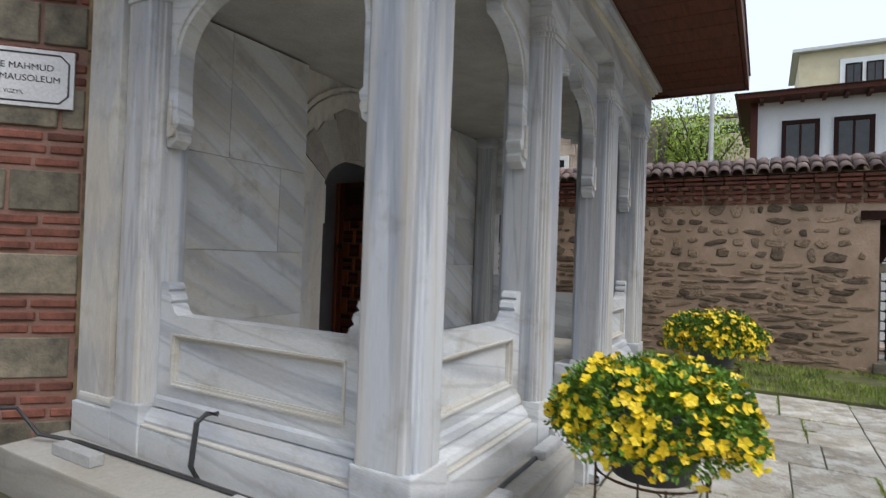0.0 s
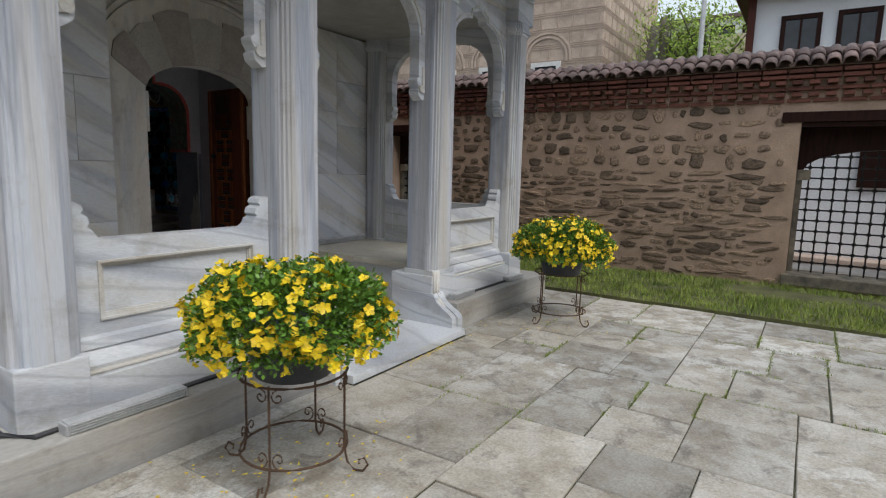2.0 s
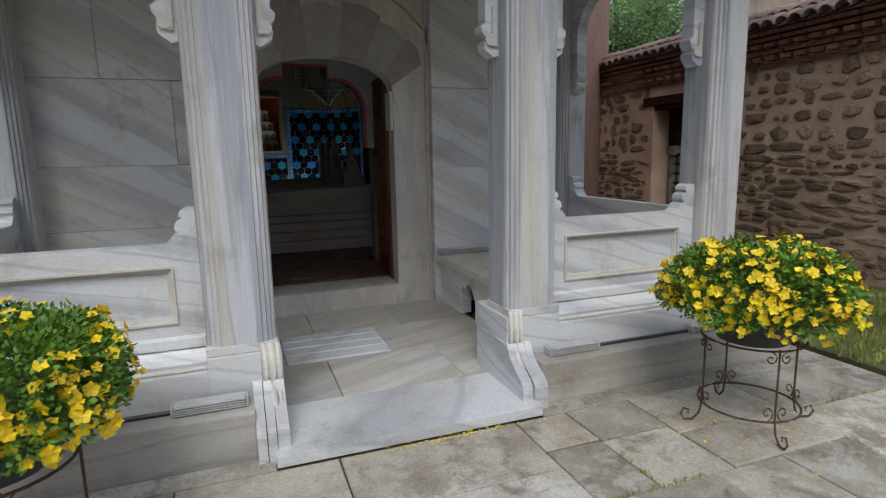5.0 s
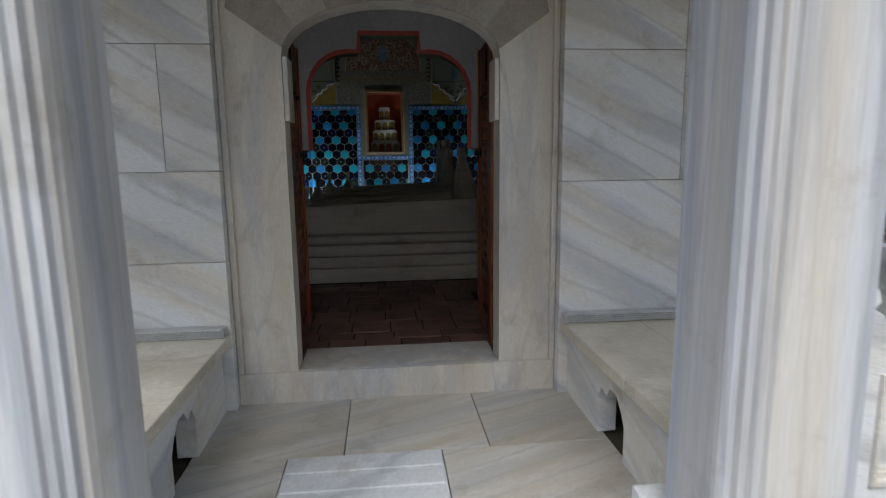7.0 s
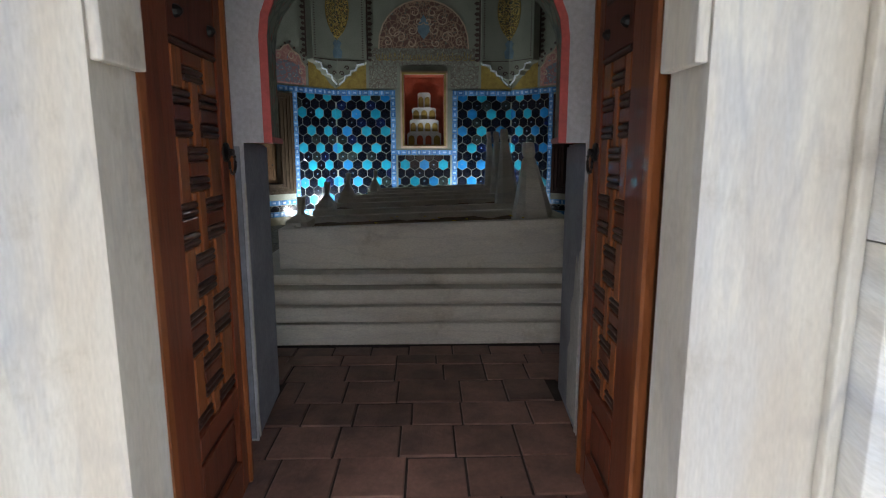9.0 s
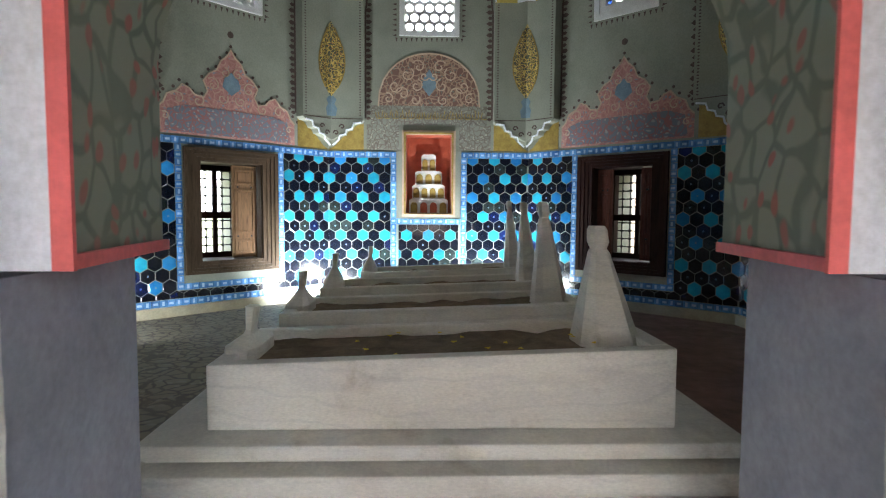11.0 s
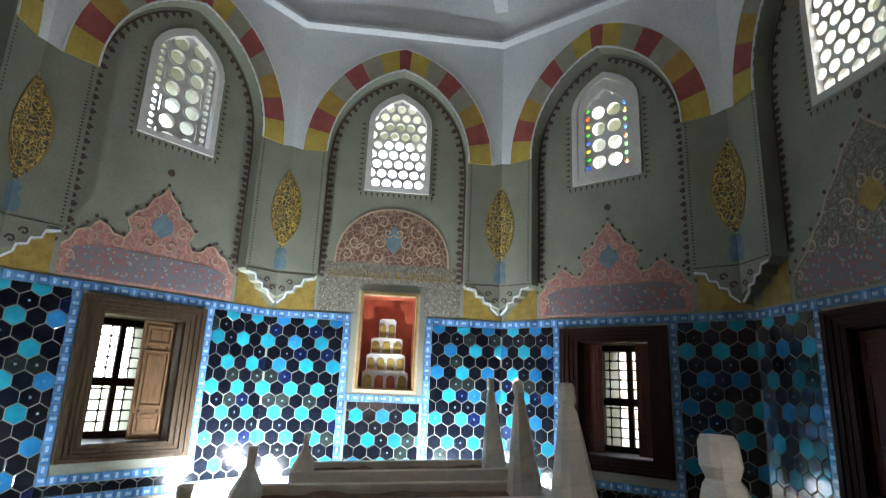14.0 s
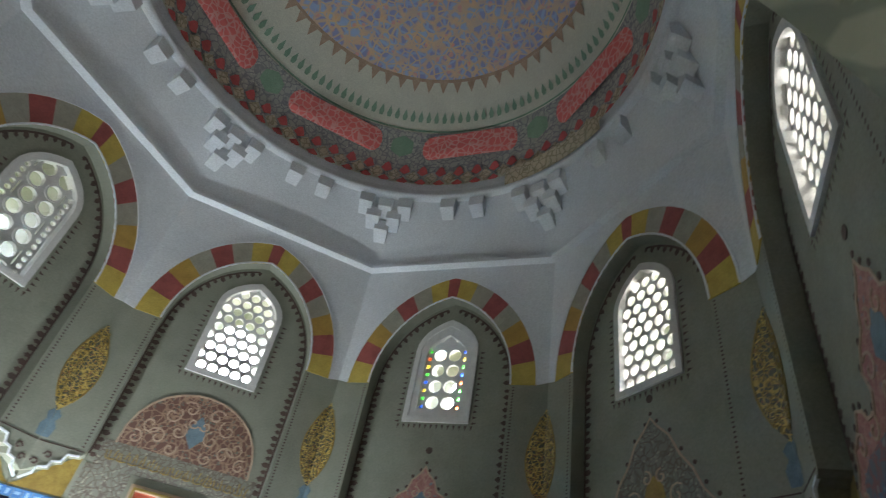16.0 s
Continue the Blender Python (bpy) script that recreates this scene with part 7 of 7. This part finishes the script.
# grass strip
rnd = random.Random(9)
vs, fs_ = [], []
for i in range(30000):
    x, y = rnd.uniform(3.10, 5.22), -9.5 + 13.0 * rnd.random()
    if noise.noise((x * 1.2, y * 1.2, 9.0)) < -0.28:
        continue
    h = rnd.uniform(0.03, 0.085) * (1.0 + 0.5 * noise.noise((x * 2, y * 2, 1.0)))
    a = rnd.random() * math.tau
    w = rnd.uniform(0.004, 0.008)
    lx, ly = rnd.gauss(0, 0.02), rnd.gauss(0, 0.02)
    b = len(vs)
    vs += [(x - w * math.cos(a), y - w * math.sin(a), 0.028), (x + w * math.cos(a), y + w * math.sin(a), 0.028), (x + lx, y + ly, 0.03 + h)]
    fs_.append((b, b + 1, b + 2))
tagged(raw("grass", vs, fs_, GRASS, None, "short green grass strip along the stone wall"), category="grass", kind="stuff")

# ---- courtyard wall ----
WX = 5.24
OPEN = [(-6.75, -4.87, 0.20, 2.19), (0.72, 1.86, 0.55, 2.16)]
fw = lambda u, v, w: (WX - w, u, v)
loops = [[(-10.5, -0.1), (16.0, -0.1), (16.0, 2.86), (-10.5, 2.86)]] + [[(a, c), (b, c), (b, d), (a, d)] for a, b, c, d in OPEN]
bm = plate(loops, fw, 0.0, -0.62)
cw = structure("wall_courtyard", bm, MORTAR, "courtyard wall of dark rubble stones in pinkish mortar", "wall")
rnd = random.Random(31)
STONES = []
for i in range(16):
    n = rnd.randint(6, 10)
    pts = [((0.5 + rnd.uniform(-0.16, 0.06)) * math.copysign(abs(math.cos(q * math.tau / n + 0.3)) ** 0.75, math.cos(q * math.tau / n + 0.3)), (0.5 + rnd.uniform(-0.18, 0.06)) * math.copysign(abs(math.sin(q * math.tau / n + 0.3)) ** 0.75, math.sin(q * math.tau / n + 0.3))) for q in range(n)]
    vs = []
    for s, w in ((1.0, -0.2), (0.97, 0.45), (0.78, 0.85)):
        vs += [(p[0] * s, p[1] * s, w + rnd.uniform(-0.1, 0.1) * (w > 0)) for p in pts]
    vs.append((rnd.uniform(-0.1, 0.1), rnd.uniform(-0.1, 0.1), 1.0))
    fs_ = [(r + q, r + (q + 1) % n, r + n + (q + 1) % n, r + n + q) for r in (0, n) for q in range(n)]
    fs_ += [(2 * n + q, 2 * n + (q + 1) % n, 3 * n) for q in range(n)]
    me = bpy.data.meshes.new("stone")
    me.from_pydata(vs, [], fs_)
    me.materials.append(RUBBLE)
    STONES.append(me)
face_m = Matrix(((0, 0, -1, 0), (-1, 0, 0, 0), (0, 1, 0, 0), (0, 0, 0, 1)))
spots = []
z = 0.06
while z < 2.38:
    low = z < 1.52
    h = rnd.uniform(0.06, 0.12) if low else rnd.uniform(0.12, 0.19)
    y = -9.0
    while y < 4.2:
        w = rnd.choice((0.12, 0.18, 0.24, 0.34, 0.44)) * rnd.uniform(0.8, 1.2) if low else rnd.choice((0.10, 0.16, 0.22, 0.30)) * rnd.uniform(0.8, 1.2)
        gap = rnd.uniform(0.004, 0.025) if low else rnd.uniform(0.02, 0.10)
        yc, zc = y + w / 2, z + h / 2 + rnd.uniform(-0.03, 0.03)
        hit = any(a - 0.02 < yc + w / 2 and yc - w / 2 < b + 0.02 and c - 0.04 < zc + h / 2 and zc - h / 2 < d + 0.16 for a, b, c, d in OPEN)
        if not hit and rnd.random() > 0.06:
            spots.append((yc, zc, w, h * rnd.choice((0.6, 0.85, 1.0, 1.25)) * (1 if w > 0.1 else 0.6), rnd.gauss(0, 5), rnd.randrange(16), rnd.uniform(0.008, 0.026)))
        y += w + gap
    z += h + (0.006 if low else 0.02)
near = sorted(spots, key=lambda q: abs(q[0] + 3.0))[:300]
far = sorted(spots, key=lambda q: abs(q[0] + 3.0))[300:]
for yc, zc, w, h, a, i, d in near:
    piece("stone", STONES[i], None, cw, Matrix.Translation((WX, yc, zc)) @ face_m @ Matrix.Rotation(radians(a), 4, "Z") @ Matrix.Diagonal((w, h, d, 1)))
vs, fs_ = [], []
for yc, zc, w, h, a, i, d in far:
    m = Matrix.Translation((WX, yc, zc)) @ face_m @ Matrix.Rotation(radians(a), 4, "Z") @ Matrix.Diagonal((w, h, d, 1))
    b = len(vs)
    vs += [m @ v.co for v in STONES[i].vertices]
    fs_ += [tuple(b + q for q in p.vertices) for p in STONES[i].polygons]
tagged(raw("farther_stones", vs, fs_, RUBBLE, cw, "rubble stones farther along the wall"), kind="stuff")
# brick courses and dentils under the coping
bme = bpy.data.meshes.new("brick")
b_m = boxes((-0.5, 0.5, -0.5, 0.5, -0.5, 0.5), bevel=0.06)
b_m.to_mesh(bme)
b_m.free()
bme.materials.append(BRICK)
for z, h, L, out, gap in ((2.44, 0.045, 0.26, 0.025, 0.03), (2.51, 0.05, 0.11, 0.075, 0.075), (2.585, 0.045, 0.27, 0.06, 0.02), (2.655, 0.05, 0.11, 0.115, 0.075), (2.73, 0.045, 0.27, 0.10, 0.02), (2.795, 0.045, 0.27, 0.135, 0.02)):
    y = -8.0 if L > 0.2 else -7.0
    while y < (3.6 if L > 0.2 else 2.2):
        piece("brick", bme, None, cw, Matrix.Translation((WX - out / 2, y, z + h / 2)) @ Matrix.Diagonal((out + 0.02, L, h, 1)))
        y += L + gap
# openings: lintel, jamb stones, sill, grille
for a, b, c, d in OPEN:
    w = thing("window_wall", (WX, (a + b) / 2, c), "barred opening in the courtyard wall with wooden lintel and stone sill", "window", "wall openings", "structure")
    part("lintel", boxes((WX - 0.03, WX + 0.6, a - 0.22, b + 0.22, d, d + 0.13), bevel=0.008), DARK_WOOD, w, "dark reddish wooden lintel")
    part("window_sill", boxes((WX - 0.05, WX + 0.55, a - 0.05, b + 0.05, c - 0.14, c + 0.005), bevel=0.015), PALE_STONE, w, "weathered stone sill")
    for q, r in ((a, a + 0.07), (b - 0.07, b)):
        part("jamb", boxes((WX + 0.30, WX + 0.52, q, r, c + 0.006, d - 0.74), bevel=0.01), PALE_STONE, w, "stone jamb")
    bm = bmesh.new()
    n = int((b - a) / 0.135)
    for i in range(1, n):
        yy = a + (b - a) * i / n
        tube(bm, [(WX + 0.36, yy, c), (WX + 0.36, yy, d - 0.02)], 0.011)
    m_ = int((d - c) / 0.15)
    for j in range(1, m_ + 1):
        zz = c + (d - c) * j / (m_ + 1)
        tube(bm, [(WX + 0.36, a + 0.06, zz), (WX + 0.36, b - 0.06, zz)], 0.011)
        for i in range(1, n):
            bmesh.ops.create_cube(bm, size=0.042, matrix=Matrix.Translation((WX + 0.36, a + (b - a) * i / n, zz)))
    part("iron_grille", bm, IRON, w, "dark iron grille with knotted crossings")
    arch_l = [(a + 0.07, d - 0.74)] + [((a + b) / 2 - (b - a - 0.14) / 2 * math.cos(math.pi * i / 10), d - 0.74 + 0.26 * math.sin(math.pi * i / 10)) for i in range(1, 10)] + [(b - 0.07, d - 0.74)]
    # dark wood colour here stands for the shade under the lintel
    part("arch_head", plate([[(a, d - 0.005), (a, d - 0.60)] + [(u, v + 0.14) for u, v in arch_l] + [(b, d - 0.60), (b, d - 0.005)]], fw, -0.30, -0.52), DARK_WOOD, w, "low-arched head, dark wood standing in for the shaded lintel soffit")
    for q, r in ((a, a + 0.16), (b - 0.16, b)):
        part("jamb_capital", boxes((WX + 0.27, WX + 0.54, q, r, d - 0.738, d - 0.60), bevel=0.015), PALE_STONE, w, "stone capital of the jamb")
    part("head_soffit", boxes((WX + 0.005, WX + 0.30, a + 0.002, b - 0.002, d - 0.06, d - 0.004)), DARK_WOOD, w, "dark wooden soffit boards")
# roof tiles on the wall
cop = thing("wall_coping", (WX + 0.3, -2, 2.86), "coping of curved weathered clay roof tiles on the courtyard wall", "roof tiles", "", "structure")
bm = bmesh.new()
extrude(bm, [[(WX - 0.15, 2.862), (WX + 0.77, 2.862), (WX + 0.31, 3.06)]], lambda u, v, w: (u, w, v), -10.5, 16.0)
part("coping_bed", bm, MORTAR, cop, "mortar bed")
tm = bpy.data.meshes.new("roof_tile")
vs, fs_ = [], []
NS = 7
for r, L in ((1.0, 0), (0.86, 1)):
    for t in (0.0, -0.016):
        vs += [((0.085 * r + t) * math.cos(math.pi * i / NS), (0.085 * r + t) * math.sin(math.pi * i / NS) * 0.95, -L * 0.36) for i in range(NS + 1)]
q = NS + 1
for i in range(NS):
    fs_ += [(i, i + 1, 2 * q + i + 1, 2 * q + i), (q + i + 1, q + i, 3 * q + i, 3 * q + i + 1), (i + 1, i, q + i, q + i + 1), (2 * q + i, 2 * q + i + 1, 3 * q + i + 1, 3 * q + i)]
tm.from_pydata(vs, [], fs_)
for p in tm.polygons:
    p.use_smooth = True
tm.materials.append(ROOF_TILE)
sl = math.atan2(0.2, 0.46)
rnd = random.Random(61)
y = -8.2
count = 0
while y < 13.0:
    for row in (0, 1):
        back = Vector((-math.cos(sl), 0, -math.sin(sl)))
        up = Vector((-math.sin(sl), 0, math.cos(sl)))
        o_ = Vector((WX - 0.21 + row * 0.27 * math.cos(sl), y + rnd.uniform(-0.008, 0.008), 2.862 + 0.012 + row * 0.27 * math.sin(sl) + row * 0.012 + rnd.uniform(-0.005, 0.005)))
        m = Matrix(((0, up.x, back.x, o_.x), (1, 0, 0, o_.y), (0, up.z, back.z, o_.z), (0, 0, 0, 1)))
        if count < 300:
            piece("roof_tile", tm, None, cop, m)
            count += 1
    y += 0.17 if y < 4 else 0.19
bm = bmesh.new()
y = -8.2
while y < 13.0:
    tube(bm, [(WX + 0.31, y, 3.075), (WX + 0.31, y + 0.34, 3.09)], 0.085, 10)
    y += 0.36
tagged(part("ridge_tiles", bm, ROOF_TILE, cop, "row of rounded ridge tiles", True), kind="stuff")

# ---- beyond the wall ----
def house_window(parent, x, y0, y1, z0, z1):
    f = part("window", plate([[(y0, z0), (y1, z0), (y1, z1), (y0, z1)], [(y0 + 0.12, z0 + 0.12), (y1 - 0.12, z0 + 0.12), (y1 - 0.12, z1 - 0.12), (y0 + 0.12, z1 - 0.12)]], lambda u, v, w: (x - w, u, v), -0.02, 0.07), DARK_WOOD, parent, "dark wooden window frame")
    part("pane", plate([[(y0 + 0.1, z0 + 0.1), (y1 - 0.1, z0 + 0.1), (y1 - 0.1, z1 - 0.1), (y0 + 0.1, z1 - 0.1)]], lambda u, v, w: (x - w, u, v), -0.01, 0.012), DARK_GLASS, f, "dark glass")
    part("bar", boxes((x - 0.05, x - 0.012, (y0 + y1) / 2 - 0.03, (y0 + y1) / 2 + 0.03, z0 + 0.12, z1 - 0.12)), DARK_WOOD, f)


h = thing("white_house", (17, -8, 0), "white-walled timber house with dark framed windows and tiled roof", "house")
part("wall", boxes((16.1, 23, -16, -3.2, 0, 6.75)), WHITE_WALL, h, "whitewashed wall")
part("corner_board", boxes((16.0, 23.1, -3.198, -3.0, 0, 6.75)), RED_WOOD, h, "red-brown boarded end wall")
for i in range(8):
    house_window(h, 16.098, -4.87 - i * 1.36, -3.87 - i * 1.36, 4.75, 6.12)
for i in range(3):
    house_window(h, 16.098, -6.6 - i * 2.2, -5.4 - i * 2.2, 1.2, 3.0)
part("eave", boxes((15.3, 23.6, -16.6, -2.65, 6.752, 6.9)), RED_WOOD, h, "red-brown eave boards")
for i in range(24):
    part("eave_bracket", boxes((15.4, 16.05, -16 + i * 0.55, -15.9 + i * 0.55, 6.66, 6.75)), RED_WOOD, h)
bm = bmesh.new()
vs = [bm.verts.new(p) for p in ((15.2, -16.7, 6.902), (15.2, -2.55, 6.902), (23.7, -2.55, 6.902), (23.7, -16.7, 6.902), (19.4, -12, 8.0), (19.4, -6.5, 8.0))]
for q in ((0, 1, 5, 4), (1, 2, 5), (2, 3, 4, 5), (3, 0, 4), (3, 2, 1, 0)):
    bm.faces.new([vs[i] for i in q])
part("roof", bm, ROOF_TILE, h, "dark clay tile roof")

tb = thing("brick_mausoleum", (22, 6, 0), "large domed building of striped brick and stone with small white-framed windows", "building")
part("wall", boxes((18.0, 26, 2.0, 13, 0, 12)), TAN_STONE, tb, "wall of tan stone blocks between brick courses")
rnd = random.Random(14)
bm = bmesh.new()
z = 0.3
while z < 9:
    for dz in (0.0, 0.075, 0.15):
        box(bm, 17.975, 17.999, 2.0, 13, z + dz, z + dz + 0.035)
        box(bm, 18.0, 26, 1.975, 1.999, z + dz, z + dz + 0.035)
    y = 2.1
    while y < 12.8:
        for dy in (0.0, 0.07):
            box(bm, 17.978, 17.999, y + dy, y + dy + 0.03, z + 0.19, z + 0.60)
        y += rnd.uniform(0.45, 0.8)
    x = 18.2
    while x < 25.8:
        for dx in (0.0, 0.07):
            box(bm, x + dx, x + dx + 0.03, 1.978, 1.999, z + 0.19, z + 0.60)
        x += rnd.uniform(0.45, 0.8)
    z += 0.60
tagged(part("mortar", bm, PALE_MORTAR, tb, "pale mortar lines round the bricks and blocks"), kind="stuff")
for yy in (4.2, 6.6, 9.0):
    f = part("window", plate([[(yy - 0.62, 4.7), (yy + 0.62, 4.7), (yy + 0.62, 5.8), (yy - 0.62, 5.8)], [(yy - 0.45, 4.87), (yy + 0.45, 4.87), (yy + 0.45, 5.63), (yy - 0.45, 5.63)]], lambda u, v, w: (17.96 - w, u, v), -0.03, 0.06), GYPSUM, tb, "white stone window surround")
    part("pane", boxes((17.955, 17.97, yy - 0.45, yy + 0.45, 4.87, 5.63)), DARK_GLASS, f, "dark window glass")
    grid = bmesh.new()
    for i in range(6):
        box(grid, 17.925, 17.94, yy - 0.45 + 0.18 * i - 0.012, yy - 0.45 + 0.18 * i + 0.012, 4.87, 5.63)
    for i in range(5):
        box(grid, 17.925, 17.94, yy - 0.45, yy + 0.45, 4.87 + 0.18 * i, 4.89 + 0.18 * i)
    part("bars", grid, IRON, f, "iron window bars")
    bm = bmesh.new()
    for r0 in (0.85, 1.0):
        ribbon(bm, [(yy - r0 * math.cos(math.pi * i / 12), 5.8 + (r0 + 0.1) * math.sin(math.pi * i / 12) ** 0.8) for i in range(13)], 0.09, lambda u, v, w: (17.975 - w, u, v), 0.0, 0.03)
    part("brick_arch", bm, PALE_MORTAR, f, "brick relieving arch")
for yy in (5.4, 8.0):
    up = bmesh.new()
    extrude(up, [[(yy - 0.42, 7.2), (yy + 0.42, 7.2), (yy + 0.42, 8.2), (yy - 0.42, 8.2)]] + [circle(yy - 0.21 + 0.21 * i + (0.0 if j % 2 else 0.05), 7.38 + j * 0.2, 0.075, 8) for j in range(4) for i in range(3)], lambda u, v, w: (17.96 - w, u, v), -0.03, 0.04)
    part("lattice_window", up, GYPSUM, tb, "white pierced lattice window")
    part("pane", boxes((17.975, 17.985, yy - 0.4, yy + 0.4, 7.22, 8.18)), DARK_GLASS, tb, "dark glass behind the lattice")

yb = thing("cream_building", (30, -3, 0), "long cream-coloured building with a row of blue-grey windows", "building")
part("wall", boxes((28, 36, -3.2, 1.5, 0, 8.4)), CREAM_WALL, yb)
part("wing", boxes((34, 42, -6, 6, 0, 10.6)), WHITE_WALL, yb)
for i in range(5):
    house_window(yb, 33.99, 1.2 - i * 1.7, 2.5 - i * 1.7, 8.7, 10.2)
part("roof", boxes((33.6, 42.4, -6.4, 6.4, 10.602, 10.8)), ROOF_TILE, yb)

fh = thing("hill_house", (62, -9, 0), "tall grey and beige house far up the slope", "house")
part("wall", boxes((60, 70, -18, -6.0, 0, 22.5)), CREAM_WALL, fh)
part("upper_storey", boxes((59.8, 70.2, -14.5, -9.3, 18.0, 21.5)), WHITE_WALL, fh, "glazed upper storey")
for i in range(3):
    house_window(fh, 59.79, -14.2 + i * 1.6, -12.9 + i * 1.6, 18.8, 21.0)
part("roof", boxes((59.2, 70.8, -18.6, -5.4, 22.502, 22.8)), ALU, fh)

pl = thing("lamp_pole", (14.9, -1.95, 0), "slim blue-grey metal pole", "pole")
bm = bmesh.new()
tube(bm, [(14.9, -1.95, 0), (14.9, -1.95, 9.5)], 0.09, 10, 0.06)
part("shaft", bm, ALU, pl)


def tree(name, x, y, h, spread, leaves, mt, seed, bare=False, label="", trunk_r=0.16, zb=0.0):
    o = thing(name, (x, y, zb), label, "tree", "", "")
    r = random.Random(seed)
    bm = bmesh.new()
    tips = []
    top = Vector((x + r.uniform(-0.2, 0.2), y + r.uniform(-0.2, 0.2), zb + h * 0.5))
    tube(bm, [(x, y, zb), (x + 0.05, y, zb + h * 0.25), top], trunk_r, 8, trunk_r * 0.6)
    for i in range(9 if not bare else 14):
        a = r.random() * math.tau
        s0 = Vector((x, y, zb + h * r.uniform(0.33, 0.5)))
        d = Vector((math.cos(a), math.sin(a), r.uniform(0.5, 1.5))).normalized()
        L = spread * r.uniform(0.6, 1.0)
        p1 = s0 + d * L * 0.55 + Vector((0, 0, 0.2))
        p2 = s0 + d * L + Vector((r.uniform(-0.3, 0.3), r.uniform(-0.3, 0.3), 0.5))
        tube(bm, [s0, p1, p2], trunk_r * 0.35, 5, 0.02)
        tips += [p1, p2, (p1 + p2) / 2]
        for j in range(3):
            q = p1 + Vector((r.uniform(-1, 1), r.uniform(-1, 1), r.uniform(0.2, 1))) * L * 0.4
            tube(bm, [p1, q], 0.03, 4, 0.01)
            tips.append(q)
    part("trunk", bm, BARK, o, "grey trunk and limbs", True)
    vs, fs_ = [], []
    for i in range(leaves):
        c = r.choice(tips)
        p = c + Vector((r.gauss(0, 1), r.gauss(0, 1), r.gauss(0, 0.8))) * spread * 0.2
        d = Vector((r.uniform(-1, 1), r.uniform(-1, 1), r.uniform(-1, 1))).normalized()
        s = d.orthogonal().normalized()
        L = r.uniform(0.05, 0.13) * (1 + spread * 0.12)
        b = len(vs)
        vs += [p, p + d * L * 0.5 + s * L * 0.3, p + d * L, p + d * L * 0.5 - s * L * 0.3]
        fs_.append((b, b + 1, b + 2, b + 3))
    tagged(raw("crown", vs, fs_, mt, o, "loose crown of small leaves"), kind="stuff")


tree("tree", 21.0, -1.1, 12.0, 3.0, 6500, TREE_LEAF, 2, True, "branchy tree with fresh light-green leaves behind the wall", 0.16)
tree("tree", 24.0, 0.9, 12.5, 2.6, 3000, TREE_LEAF, 3, False, "light green spring tree behind the wall", 0.2)
for (x, y, lean, hh) in ((20.0, 1.1, -0.5, 7.2), (20.4, 0.25, 0.1, 7.6)):
    o = thing("pollard_trunk", (x, y, 0), "bare sawn-off grey tree trunk", "tree")
    bm = bmesh.new()
    tube(bm, [(x, y, 0), (x, y + lean * 0.5, hh * 0.6), (x, y + lean, hh)], 0.24, 9, 0.18)
    part("trunk", bm, BARK, o, "", True)
for i, (x, y, hh, sp) in enumerate(((16, 17, 12, 4.2), (20, 20, 14, 4.6), (12, 20, 11, 4.0), (25, 24, 17, 5.0), (16, 26, 15, 5.0), (9, 23, 10, 3.6))):
    tree("hill_tree", x, y, hh, sp, 15000, FOREST_LEAF, 20 + i, False, "leafy green tree on the slope behind the wall", 0.25)
for i, (x, y) in enumerate(((-9, 15), (-11, 11), (-6, 18), (-13, 6))):
    tree("garden_tree", x, y, 7, 2.8, 1800, FOREST_LEAF, 40 + i, False, "leafy garden tree outside the tomb window", 0.2)
# neighbour seen through the barred opening
nb = thing("white_outbuilding", (8.4, -6.0, 0), "white outbuilding with a dark barred window beyond the wall opening", "building")
part("wall", boxes((8.6, 12, -9.0, -4.6, 0, 3.0)), WHITE_WALL, nb)
f = part("window", boxes((8.54, 8.598, -6.6, -5.7, 1.35, 2.25)), DARK_WOOD, nb, "dark barred window")
part("door", boxes((8.54, 8.598, -8.4, -7.2, 0, 2.4)), DARK_WOOD, nb, "dark wooden door")
part("roof", boxes((8.2, 12.4, -9.4, -4.2, 3.002, 3.15)), ROOF_TILE, nb)
# unseen walls, added to hold low skylight back from the porch
structure("wall_boundary_left", boxes((-15.2, -14.8, -14, 16, -0.1, 6.5)), MORTAR, "added unseen wall that keeps low skylight out of the porch", "wall")
structure("wall_boundary_back", boxes((-14.8, 5.2, -14.3, -14, -0.1, 6.0)), MORTAR, "added unseen wall that keeps low skylight out of the porch", "wall")
